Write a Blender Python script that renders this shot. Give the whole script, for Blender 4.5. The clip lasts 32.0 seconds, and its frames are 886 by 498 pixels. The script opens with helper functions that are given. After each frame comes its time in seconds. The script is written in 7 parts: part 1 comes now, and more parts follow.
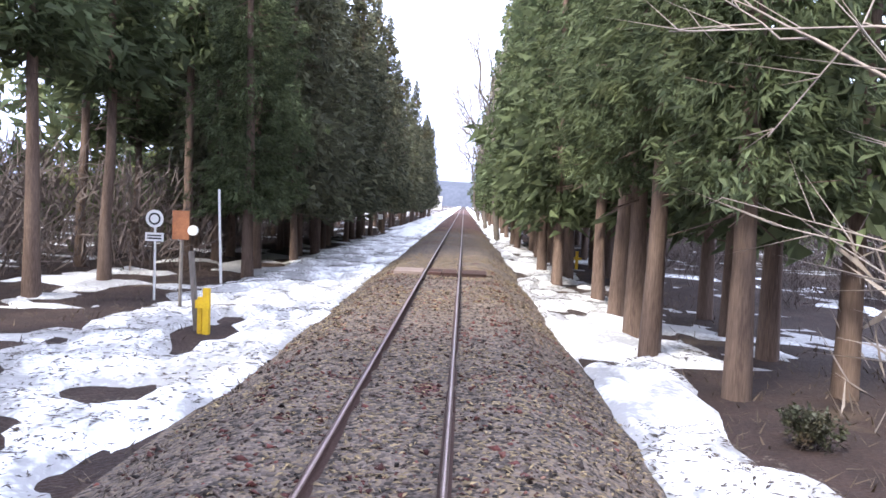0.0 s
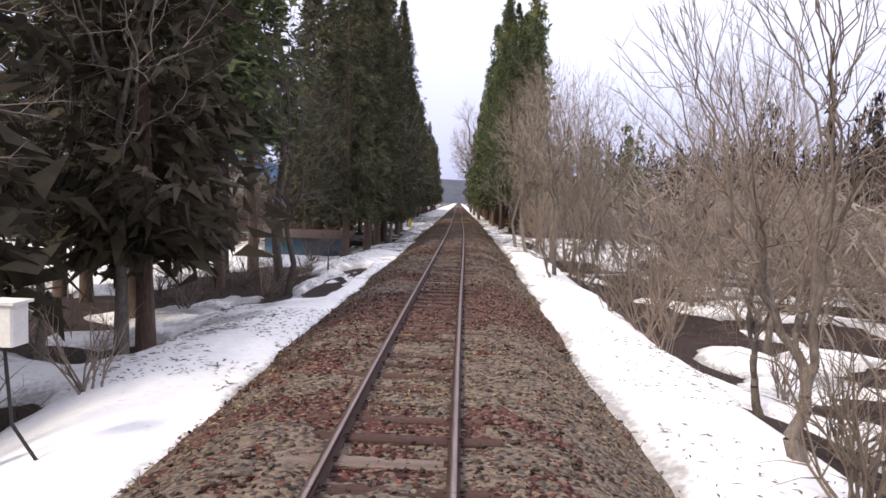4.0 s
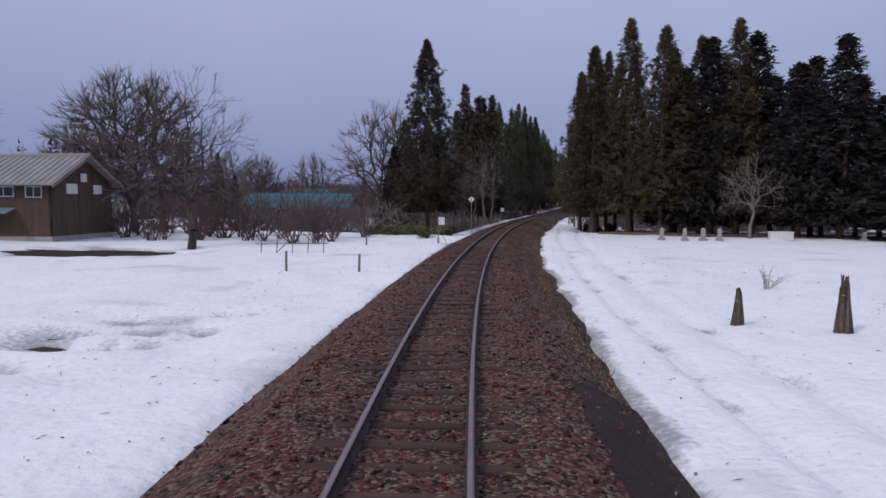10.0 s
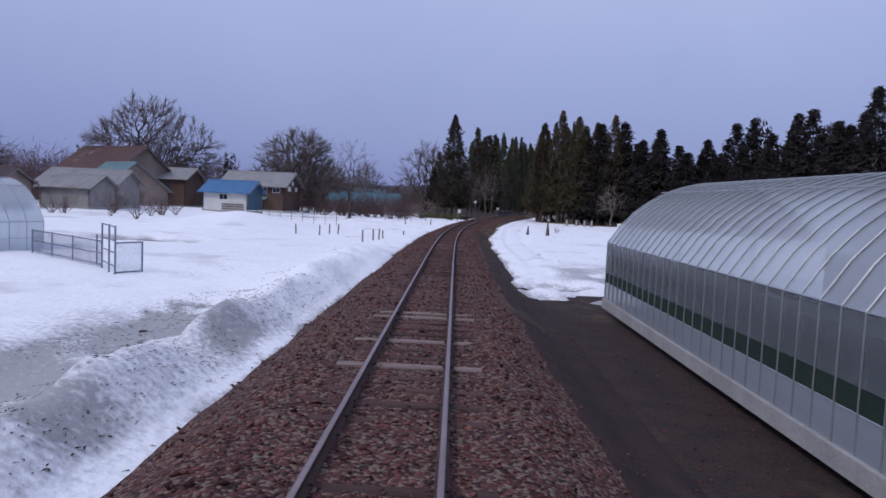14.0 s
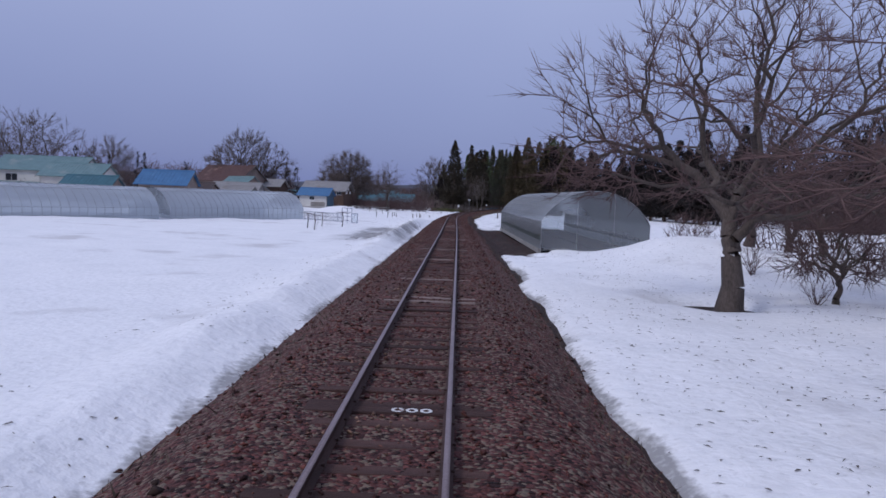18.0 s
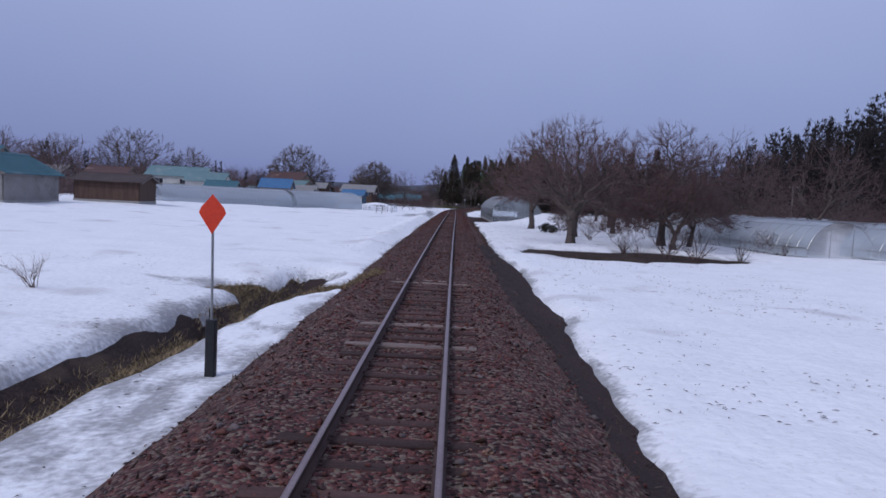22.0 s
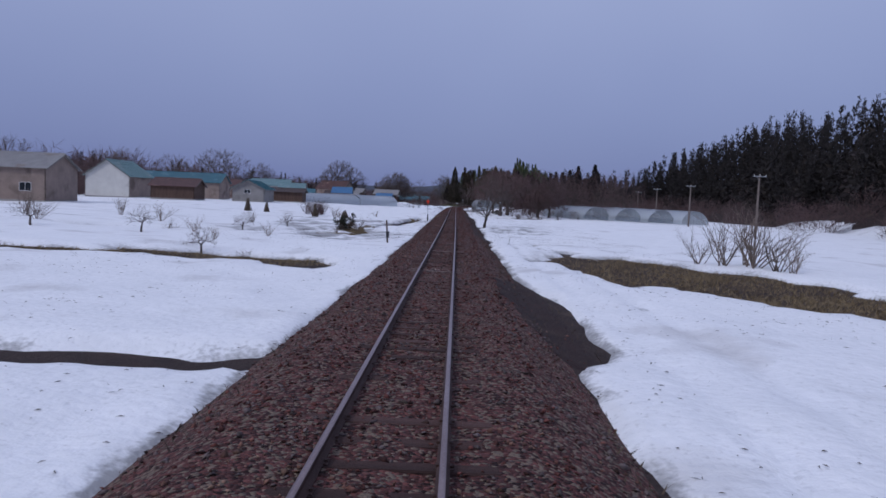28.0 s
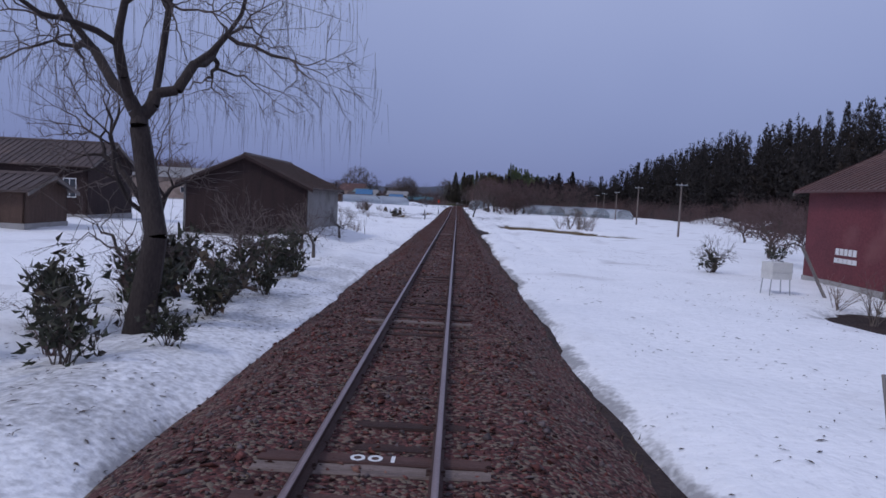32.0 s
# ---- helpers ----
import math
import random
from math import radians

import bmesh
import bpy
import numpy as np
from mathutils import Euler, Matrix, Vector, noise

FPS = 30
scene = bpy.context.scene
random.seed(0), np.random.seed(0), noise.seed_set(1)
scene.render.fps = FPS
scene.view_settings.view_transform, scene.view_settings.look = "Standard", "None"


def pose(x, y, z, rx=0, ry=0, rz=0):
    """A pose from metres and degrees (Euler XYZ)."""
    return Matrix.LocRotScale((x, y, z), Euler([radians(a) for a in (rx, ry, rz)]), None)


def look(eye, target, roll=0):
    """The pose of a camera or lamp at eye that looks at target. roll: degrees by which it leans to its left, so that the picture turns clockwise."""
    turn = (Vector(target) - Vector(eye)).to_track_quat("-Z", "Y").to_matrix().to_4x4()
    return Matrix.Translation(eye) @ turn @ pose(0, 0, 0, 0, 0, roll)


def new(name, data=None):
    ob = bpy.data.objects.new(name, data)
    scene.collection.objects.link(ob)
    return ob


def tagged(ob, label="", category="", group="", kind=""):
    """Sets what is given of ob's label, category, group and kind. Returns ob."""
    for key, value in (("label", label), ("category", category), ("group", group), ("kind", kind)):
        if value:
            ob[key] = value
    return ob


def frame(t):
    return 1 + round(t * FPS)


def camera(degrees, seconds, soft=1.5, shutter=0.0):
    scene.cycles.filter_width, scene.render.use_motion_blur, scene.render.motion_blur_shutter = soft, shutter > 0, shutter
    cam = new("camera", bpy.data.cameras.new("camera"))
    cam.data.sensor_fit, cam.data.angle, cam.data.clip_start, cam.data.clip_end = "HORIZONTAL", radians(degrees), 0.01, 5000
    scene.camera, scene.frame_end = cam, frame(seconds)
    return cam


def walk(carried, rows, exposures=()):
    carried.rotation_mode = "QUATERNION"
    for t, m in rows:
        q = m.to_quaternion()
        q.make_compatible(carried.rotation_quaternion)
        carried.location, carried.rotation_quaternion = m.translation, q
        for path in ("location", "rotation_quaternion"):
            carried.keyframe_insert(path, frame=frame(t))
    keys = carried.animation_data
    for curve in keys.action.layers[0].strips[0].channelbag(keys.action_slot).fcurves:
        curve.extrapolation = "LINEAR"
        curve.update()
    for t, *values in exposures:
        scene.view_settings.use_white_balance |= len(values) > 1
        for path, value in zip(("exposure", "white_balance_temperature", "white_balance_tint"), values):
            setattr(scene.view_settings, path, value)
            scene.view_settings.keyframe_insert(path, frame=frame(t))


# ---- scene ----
cam = camera(64.6, 32.0, soft=1.6)
PATH = [
    (0, (25.414, 151.640, 2.491), (25.8020, 153.5979, 2.3627), 2.49),
    (0.5, (23.706, 144.206, 2.475), (24.1104, 146.1601, 2.3463), 2.73),
    (1, (21.954, 136.852, 2.457), (22.3637, 138.8053, 2.3270), 2.72),
    (1.5, (20.216, 129.566, 2.438), (20.6271, 131.5190, 2.3110), 2.49),
    (2, (18.494, 122.347, 2.417), (18.9106, 124.2988, 2.2879), 2.29),
    (2.5, (16.789, 115.203, 2.397), (17.2063, 117.1542, 2.2667), 2.26),
    (3, (15.104, 108.139, 2.377), (15.5239, 110.0904, 2.2460), 1.92),
    (3.5, (13.456, 101.154, 2.358), (13.8736, 103.1058, 2.2256), 1.99),
    (5.5, (7.643, 73.849, 2.296), (7.9436, 75.8208, 2.1477), 1.93),
    (6, (6.462, 67.153, 2.284), (6.7357, 69.1282, 2.1367), 2.22),
    (6.5, (5.396, 60.473, 2.271), (5.6412, 62.4528, 2.1267), 1.56),
    (7, (4.425, 53.781, 2.256), (4.6371, 55.7646, 2.1128), 1.98),
    (7.5, (3.554, 47.077, 2.241), (3.7294, 49.0646, 2.1010), 1.57),
    (8, (2.795, 40.362, 2.227), (2.9477, 42.3518, 2.0907), 1.86),
    (8.5, (2.147, 33.637, 2.212), (2.2626, 35.6287, 2.0752), 2.07),
    (9, (1.621, 26.900, 2.204), (1.6934, 28.8939, 2.0662), 1.26),
    (9.5, (1.237, 20.153, 2.204), (1.2791, 22.1478, 2.0654), 1.10),
    (10, (0.982, 13.400, 2.213), (0.9930, 15.3948, 2.0731), 0.10),
    (10.5, (0.838, 6.670, 2.230), (0.8289, 8.6655, 2.0908), 0.63),
    (11, (0.777, -0.004, 2.256), (0.7506, 1.9906, 2.1138), 1.28),
    (11.5, (0.753, -6.623, 2.290), (0.7211, -4.6282, 2.1511), 1.83),
    (12, (0.756, -13.185, 2.327), (0.7202, -11.1903, 2.1883), 2.03),
    (12.5, (0.771, -19.712, 2.365), (0.7340, -17.7175, 2.2243), 2.09),
    (13, (0.786, -26.227, 2.403), (0.7524, -24.2326, 2.2602), 2.35),
    (13.5, (0.808, -32.730, 2.441), (0.7761, -30.7350, 2.2967), 2.60),
    (14, (0.809, -39.219, 2.476), (0.7741, -37.2243, 2.3338), 2.55),
    (14.5, (0.795, -45.688, 2.508), (0.7623, -43.6935, 2.3666), 2.57),
    (15, (0.777, -52.130, 2.537), (0.7478, -50.1353, 2.3945), 2.88),
    (15.5, (0.761, -58.544, 2.561), (0.7285, -56.5497, 2.4155), 2.60),
    (17.5, (0.679, -84.260, 2.601), (0.6481, -82.2650, 2.4587), 2.73),
    (18, (0.656, -90.796, 2.594), (0.6232, -88.8018, 2.4478), 2.11),
    (18.5, (0.629, -97.375, 2.582), (0.6031, -95.3803, 2.4359), 2.39),
    (19, (0.611, -103.991, 2.564), (0.5841, -101.9964, 2.4196), 2.65),
    (19.5, (0.590, -110.645, 2.543), (0.5584, -108.6500, 2.4001), 2.10),
    (20, (0.574, -117.336, 2.523), (0.5486, -115.3411, 2.3782), 2.42),
    (20.5, (0.559, -124.033, 2.503), (0.5356, -122.0386, 2.3620), 2.73),
    (21, (0.562, -130.707, 2.486), (0.5335, -128.7125, 2.3431), 2.24),
    (21.5, (0.569, -137.357, 2.473), (0.5404, -135.3628, 2.3245), 2.54),
    (22, (0.570, -143.983, 2.463), (0.5437, -141.9886, 2.3186), 2.81),
    (22.5, (0.575, -150.602, 2.457), (0.5516, -148.6073, 2.3148), 2.81),
    (23, (0.572, -157.231, 2.451), (0.5483, -155.2358, 2.3092), 2.26),
    (23.5, (0.556, -163.868, 2.448), (0.5348, -161.8735, 2.3061), 2.73),
    (24, (0.536, -170.516, 2.446), (0.5107, -168.5208, 2.3055), 3.06),
    (24.5, (0.519, -177.169, 2.448), (0.4898, -175.1745, 2.2974), 2.83),
    (25, (0.502, -183.824, 2.453), (0.4752, -181.8292, 2.3085), 2.47),
    (25.5, (0.484, -190.481, 2.462), (0.4600, -188.4865, 2.3180), 2.89),
    (27.5, (0.412, -216.941, 2.528), (0.3892, -214.9467, 2.3816), 3.16),
    (28, (0.389, -223.461, 2.551), (0.3608, -221.4659, 2.4074), 2.43),
    (28.5, (0.365, -229.937, 2.574), (0.3403, -227.9423, 2.4322), 2.78),
    (29, (0.344, -236.368, 2.594), (0.3175, -234.3736, 2.4496), 2.76),
    (29.5, (0.327, -242.754, 2.610), (0.2991, -240.7594, 2.4669), 2.54),
    (30, (0.322, -249.095, 2.623), (0.2940, -247.1001, 2.4769), 2.43),
    (30.5, (0.312, -255.424, 2.634), (0.2880, -253.4292, 2.4913), 2.78),
    (31, (0.299, -261.776, 2.645), (0.2715, -259.7817, 2.4988), 2.96),
    (31.5, (0.284, -268.151, 2.654), (0.2532, -266.1568, 2.5106), 2.47),
    (32, (0.268, -274.549, 2.664), (0.2401, -272.5547, 2.5211), 2.88),
]
EXPOSURES = [(0, 2.42, 6450, 9), (1, 2.38, 6600, 9), (2, 1.85, 7000, 10), (3.5, 1.0, 7400, 11), (6.0, 1.36, 8000, 12), (7.0, 1.1, 8000, 12), (8.0, 0.2, 7200, 17), (9.0, -0.17, 6580, 15), (10, -0.37, 6230, 13), (12, -0.45, 5830, 13), (13, -0.51, 5780, 14), (14, -0.29, 5780, 15), (15, -0.29, 5780, 15), (18, -0.47, 5780, 15), (23, -0.5, 5680, 14), (25, -0.59, 5660, 13), (29, -0.65, 5680, 14), (32, -0.61, 5680, 15)]
walk(cam, [(t, look(eye, target, roll)) for t, eye, target, roll in PATH], EXPOSURES)

# ---- world, sun ----
SUN_AZ, SUN_EL = radians(229), radians(45)
world = bpy.data.worlds.new("sky")
scene.world = world
world.use_nodes = True
wn, wl = world.node_tree.nodes, world.node_tree.links
wn.clear()
w_out = wn.new("ShaderNodeOutputWorld")
w_bg = wn.new("ShaderNodeBackground")
w_sky = wn.new("ShaderNodeTexSky")
w_sky.sky_type = "NISHITA"
w_sky.sun_disc = False
w_sky.sun_elevation, w_sky.sun_rotation = SUN_EL, SUN_AZ
w_sky.air_density, w_sky.dust_density = 1.0, 3.0
w_geo = wn.new("ShaderNodeTexCoord")
w_sep = wn.new("ShaderNodeSeparateXYZ")
w_ramp = wn.new("ShaderNodeValToRGB")
w_ramp.color_ramp.elements[0].position, w_ramp.color_ramp.elements[0].color = 0.0, (3.0, 3.45, 6.1, 1)
w_ramp.color_ramp.elements[1].position, w_ramp.color_ramp.elements[1].color = 0.42, (6.9, 7.45, 9.8, 1)
w_noise = wn.new("ShaderNodeTexNoise")
w_noise.inputs["Scale"].default_value = 1.6
w_noise.inputs["Detail"].default_value = 3
w_add = wn.new("ShaderNodeMath")
w_add.operation = "MULTIPLY_ADD"
w_add.inputs[1].default_value = 0.22
w_mix = wn.new("ShaderNodeMixRGB")
w_mix.inputs[0].default_value = 0.85
w_bg.inputs["Strength"].default_value = 0.1
wl.new(w_geo.outputs["Generated"], w_sep.inputs[0])
wl.new(w_geo.outputs["Generated"], w_noise.inputs["Vector"])
wl.new(w_noise.outputs["Fac"], w_add.inputs[0])
w_sub = wn.new("ShaderNodeMath")
w_sub.operation = "SUBTRACT"
w_sub.inputs[1].default_value = 0.11
wl.new(w_sep.outputs["Z"], w_add.inputs[2])
wl.new(w_add.outputs[0], w_sub.inputs[0])
wl.new(w_sub.outputs[0], w_ramp.inputs["Fac"])
wl.new(w_sky.outputs[0], w_mix.inputs[1])
wl.new(w_ramp.outputs[0], w_mix.inputs[2])
wl.new(w_mix.outputs[0], w_bg.inputs["Color"])
wl.new(w_bg.outputs[0], w_out.inputs["Surface"])
sun_data = bpy.data.lights.new("sun", "SUN")
sun_data.energy, sun_data.angle, sun_data.color = 1.6, radians(10), (1.0, 0.93, 0.82)
sun = new("sun", sun_data)
sun_from = Vector((math.sin(SUN_AZ) * math.cos(SUN_EL), math.cos(SUN_AZ) * math.cos(SUN_EL), math.sin(SUN_EL)))
sun.matrix_world = look(sun_from * 200, (0, 0, 0))

# ---- the line of the track: u runs back along it in metres, w to its right ----
BEND = [0, -2.3, -3.3, -0.2, 13.4, 23.3, 22.2, 26.5, 27.3, 5.8, -1.2, -1.5, -0.6, 0.2, 0.7, 1.3, -0.7, -0.9, -0.2, -0.2, 0, 0.3, 0.2, 0, 0, 0, 0]
RISE = [0.14, 0.2, 0.27, 0.28, 0.24, 0.17, 0.22, 0.21, -0.17, -0.56, -0.59, -0.49, -0.27, 0.08, 0.33, 0.28, 0.1, 0.04, -0.12, -0.27, -0.38, -0.2, -0.15, -0.15, -0.14, -0.14, -0.14]
KNOTS = np.arange(-20, 520, 20.0)
LINE_U = np.arange(-20, 520, 1.0)
_k = np.interp(LINE_U, KNOTS, np.array(BEND) * 1e-4)
LINE_T = -0.222642 + np.cumsum(_k) - _k[0]
LINE_X = 29.2315 + np.cumsum(np.sin(LINE_T)) - math.sin(-0.222642)
LINE_Y = 171.2836 - np.cumsum(np.cos(LINE_T)) + math.cos(-0.222642)
_g = np.interp(LINE_U, KNOTS, np.array(RISE) * 1e-2)
LINE_Z = 0.2686 - np.cumsum(_g) + _g[0]


# chainage marks along the line and their true metres
MARK_U = [-12, 17.1, 44.3, 69.6, 94.0, 118.2, 141.7, 164.7, 187.4, 210.5, 234.2, 257.5, 280.8, 304.4, 327.8, 350.4, 372.9]
MARK_S = [-12, 18.1, 47, 74.6, 101.7, 128.8, 155.4, 181.4, 207.1, 233, 259.5, 286.2, 312.7, 339.3, 365.7, 391.3, 416.7]


def metres(u):
    return np.interp(u, MARK_U, MARK_S) + np.minimum(u + 12, 0) + np.maximum(u - 372.9, 0) * 1.13


def chainage(s):
    return np.interp(s, MARK_S, MARK_U) + np.minimum(s + 12, 0) + np.maximum(s - 416.7, 0) / 1.13


def line(u):
    """Centre of the track at u (number or array): x, y, z of the rail tops, heading."""
    u = metres(np.asarray(u, float))
    c = np.clip(u, -20, 519)
    t = np.interp(c, LINE_U, LINE_T)
    return (np.interp(c, LINE_U, LINE_X) + np.sin(t) * (u - c), np.interp(c, LINE_U, LINE_Y) - np.cos(t) * (u - c),
            np.interp(c, LINE_U, LINE_Z) + 0 * u, t)


def spread(u, w, dz):
    """World places of arrays of u, w and height over the rails; beyond 60 m sideways the cross lines run parallel."""
    x, y, z, t = line(u)
    near = np.clip(w, -60, 60)
    far = w - near
    return np.stack([x + np.cos(t) * near + far, y + np.sin(t) * near, z + dz], -1)


def at(u, w, dz=0.0):
    return Vector(spread(np.array(float(u)), np.array(float(w)), np.array(float(dz))))


def spot(u, w, dz=0.0, turn=0.0):
    """Pose at u, w: local y ahead along the track, x to its right, turned to the left by degrees."""
    return Matrix.Translation(at(u, w, dz)) @ Matrix.Rotation(float(line(u)[3]) + radians(turn), 4, "Z")


# ---- noise on arrays ----
_lat = np.random.RandomState(7).rand(256, 256)


def vnoise(x, y, scale=1.0, octaves=3, seed=0):
    out, amp, tot = 0.0, 1.0, 0.0
    for o in range(octaves):
        f = 2.0 ** o / scale
        a, b = np.asarray(x) * f + 17.3 * (o + seed), np.asarray(y) * f + 5.7 * (o + 3 * seed)
        i, j = np.floor(a).astype(int), np.floor(b).astype(int)
        fa, fb = a - i, b - j
        fa, fb = fa * fa * (3 - 2 * fa), fb * fb * (3 - 2 * fb)
        g = lambda p, q: _lat[p % 256, q % 256]
        out = out + amp * ((g(i, j) * (1 - fa) + g(i + 1, j) * fa) * (1 - fb) + (g(i, j + 1) * (1 - fa) + g(i + 1, j + 1) * fa) * fb)
        tot += amp
        amp *= 0.5
    return out / tot - 0.5


def smooth(a, b, x):
    t = np.clip((x - a) / (b - a), 0, 1)
    return t * t * (3 - 2 * t)


# ---- materials ----
def material(name, c1, c2, big=1.0, fine=0.05, rough=0.85, bump=0.3, metal=0.0, c3=None, wear=0.55, per_object=0.0, per_island=0.0, spec=0.3, bumpd=0.02, stretch=(1, 1, 1), trans=0.0):
    """Two colours mixed by broad and fine noise, a third in patches; optional light-dark change per object or per island."""
    m = bpy.data.materials.new(name)
    m.use_nodes = True
    nt = m.node_tree
    n, l = nt.nodes, nt.links
    b = n["Principled BSDF"]
    b.inputs["Metallic"].default_value = metal
    b.inputs["Specular IOR Level"].default_value = spec
    tc = n.new("ShaderNodeTexCoord")
    mp = n.new("ShaderNodeMapping")
    mp.inputs["Scale"].default_value = stretch
    l.new(tc.outputs["Object"], mp.inputs["Vector"])

    def noise_node(scale, detail):
        q = n.new("ShaderNodeTexNoise")
        q.inputs["Scale"].default_value = 1.0 / scale
        q.inputs["Detail"].default_value = detail
        l.new(mp.outputs[0], q.inputs["Vector"])
        return q

    def mix(kind, fac, a, c):
        q = n.new("ShaderNodeMixRGB")
        q.blend_type = kind
        for sock, v in zip(q.inputs, (fac, a, c)):
            if isinstance(v, (int, float)):
                sock.default_value = v
            elif isinstance(v, tuple):
                sock.default_value = (*v[:3], 1)
            else:
                l.new(v, sock)
        return q.outputs[0]

    nb, nf = noise_node(big, 4), noise_node(fine, 3)
    add = n.new("ShaderNodeMath")
    add.operation = "ADD"
    l.new(nb.outputs["Fac"], add.inputs[0])
    l.new(nf.outputs["Fac"], add.inputs[1])
    rg = n.new("ShaderNodeMapRange")
    rg.inputs["From Min"].default_value, rg.inputs["From Max"].default_value = 0.72, 1.28
    l.new(add.outputs[0], rg.inputs["Value"])
    col = mix("MIX", rg.outputs[0], c1, c2)
    if c3:
        n3 = noise_node(big * 2.3, 5)
        r3 = n.new("ShaderNodeMapRange")
        r3.inputs["From Min"].default_value, r3.inputs["From Max"].default_value = wear, wear + 0.12
        l.new(n3.outputs["Fac"], r3.inputs["Value"])
        col = mix("MIX", r3.outputs[0], col, c3)
    for amount, node, sock in ((per_object, "ShaderNodeObjectInfo", "Random"), (per_island, "ShaderNodeNewGeometry", "Random Per Island")):
        if amount:
            q = n.new(node)
            r = n.new("ShaderNodeMapRange")
            r.inputs["To Min"].default_value, r.inputs["To Max"].default_value = 1 - amount, 1 + amount
            l.new(q.outputs[sock], r.inputs["Value"])
            hs = n.new("ShaderNodeHueSaturation")
            l.new(r.outputs[0], hs.inputs["Value"])
            l.new(col, hs.inputs["Color"])
            col = hs.outputs[0]
    l.new(col, b.inputs["Base Color"])
    rr = n.new("ShaderNodeMapRange")
    rr.inputs["To Min"].default_value, rr.inputs["To Max"].default_value = max(rough - 0.12, 0.03), min(rough + 0.12, 1)
    l.new(nf.outputs["Fac"], rr.inputs["Value"])
    l.new(rr.outputs[0], b.inputs["Roughness"])
    if trans:
        tl = n.new("ShaderNodeBsdfTranslucent")
        ms = n.new("ShaderNodeMixShader")
        ms.inputs[0].default_value = trans
        l.new(col, tl.inputs["Color"])
        l.new(b.outputs[0], ms.inputs[1])
        l.new(tl.outputs[0], ms.inputs[2])
        l.new(ms.outputs[0], n["Material Output"].inputs["Surface"])
    if bump:
        bp = n.new("ShaderNodeBump")
        bp.inputs["Strength"].default_value, bp.inputs["Distance"].default_value = bump, bumpd
        l.new(add.outputs[0], bp.inputs["Height"])
        l.new(bp.outputs[0], b.inputs["Normal"])
    return m


SNOW = material("snow", (0.87, 0.87, 0.89), (0.79, 0.795, 0.815), 1.6, 0.22, 0.7, 0.5, bumpd=0.1, c3=(0.62, 0.61, 0.62), wear=0.59)
_sn, _sl = SNOW.node_tree.nodes, SNOW.node_tree.links
_sp = _sn["Principled BSDF"]
# this attribute mixes in grey for grit, meltwater and painted shade
_sa = _sn.new("ShaderNodeAttribute")
_sa.attribute_name = "dirt_shade"
_sm = _sn.new("ShaderNodeMixRGB")
_sm.inputs[2].default_value = (0.28, 0.275, 0.28, 1)
_sg = _sn.new("ShaderNodeTexNoise")
_sg.inputs["Scale"].default_value, _sg.inputs["Detail"].default_value = 9.0, 5
_sc = _sn.new("ShaderNodeTexCoord")
_sl.new(_sc.outputs["Object"], _sg.inputs["Vector"])
_sx = _sn.new("ShaderNodeMath")
_sx.operation = "MULTIPLY_ADD"
_sx.inputs[1].default_value = 1.5
_sl.new(_sg.outputs["Fac"], _sx.inputs[0])
_sl.new(_sa.outputs["Fac"], _sx.inputs[2])
_sr = _sn.new("ShaderNodeMapRange")
_sr.inputs["From Min"].default_value, _sr.inputs["From Max"].default_value, _sr.inputs["To Max"].default_value = 0.88, 1.62, 0.9
_sl.new(_sx.outputs[0], _sr.inputs["Value"])
_sl.new(_sr.outputs[0], _sm.inputs[0])
_sl.new(_sp.inputs["Base Color"].links[0].from_socket, _sm.inputs[1])
_sl.new(_sm.outputs[0], _sp.inputs["Base Color"])
SOIL = material("soil", (0.046, 0.028, 0.024), (0.020, 0.013, 0.0125), 0.7, 0.06, 0.95, 0.8, c3=(0.085, 0.06, 0.042), wear=0.6, bumpd=0.05)
def stony(name, colours, cell, depth, tint):
    """Crushed stone: cells with a colour and height of their own, over broad stains."""
    m = material(name, colours[0], colours[1], 0.6, 0.05, 0.95, 0)
    n, l = m.node_tree.nodes, m.node_tree.links
    p = n["Principled BSDF"]
    before = p.inputs["Base Color"].links[0].from_socket
    tc = n.new("ShaderNodeTexCoord")
    vo = n.new("ShaderNodeTexVoronoi")
    vo.inputs["Scale"].default_value = 1 / cell
    vo.inputs["Randomness"].default_value = 1.0
    l.new(tc.outputs["Object"], vo.inputs["Vector"])
    bw = n.new("ShaderNodeSeparateColor")
    l.new(vo.outputs["Color"], bw.inputs[0])
    r1 = n.new("ShaderNodeMapRange")
    r1.inputs["To Min"].default_value, r1.inputs["To Max"].default_value = 0.2, 2.1
    l.new(bw.outputs[0], r1.inputs["Value"])
    hs = n.new("ShaderNodeHueSaturation")
    l.new(before, hs.inputs["Color"])
    l.new(r1.outputs[0], hs.inputs["Value"])
    mx = n.new("ShaderNodeMixRGB")
    mx.inputs[2].default_value = (*tint, 1)
    r2 = n.new("ShaderNodeMapRange")
    r2.inputs["From Min"].default_value, r2.inputs["From Max"].default_value, r2.inputs["To Max"].default_value = 0.72, 0.8, 0.7
    l.new(bw.outputs[1], r2.inputs["Value"])
    l.new(r2.outputs[0], mx.inputs[0])
    l.new(hs.outputs[0], mx.inputs[1])
    l.new(mx.outputs[0], p.inputs["Base Color"])
    bp = n.new("ShaderNodeBump")
    bp.invert = True
    bp.inputs["Strength"].default_value, bp.inputs["Distance"].default_value = 1.0, depth
    l.new(vo.outputs["Distance"], bp.inputs["Height"])
    l.new(bp.outputs[0], p.inputs["Normal"])
    return m


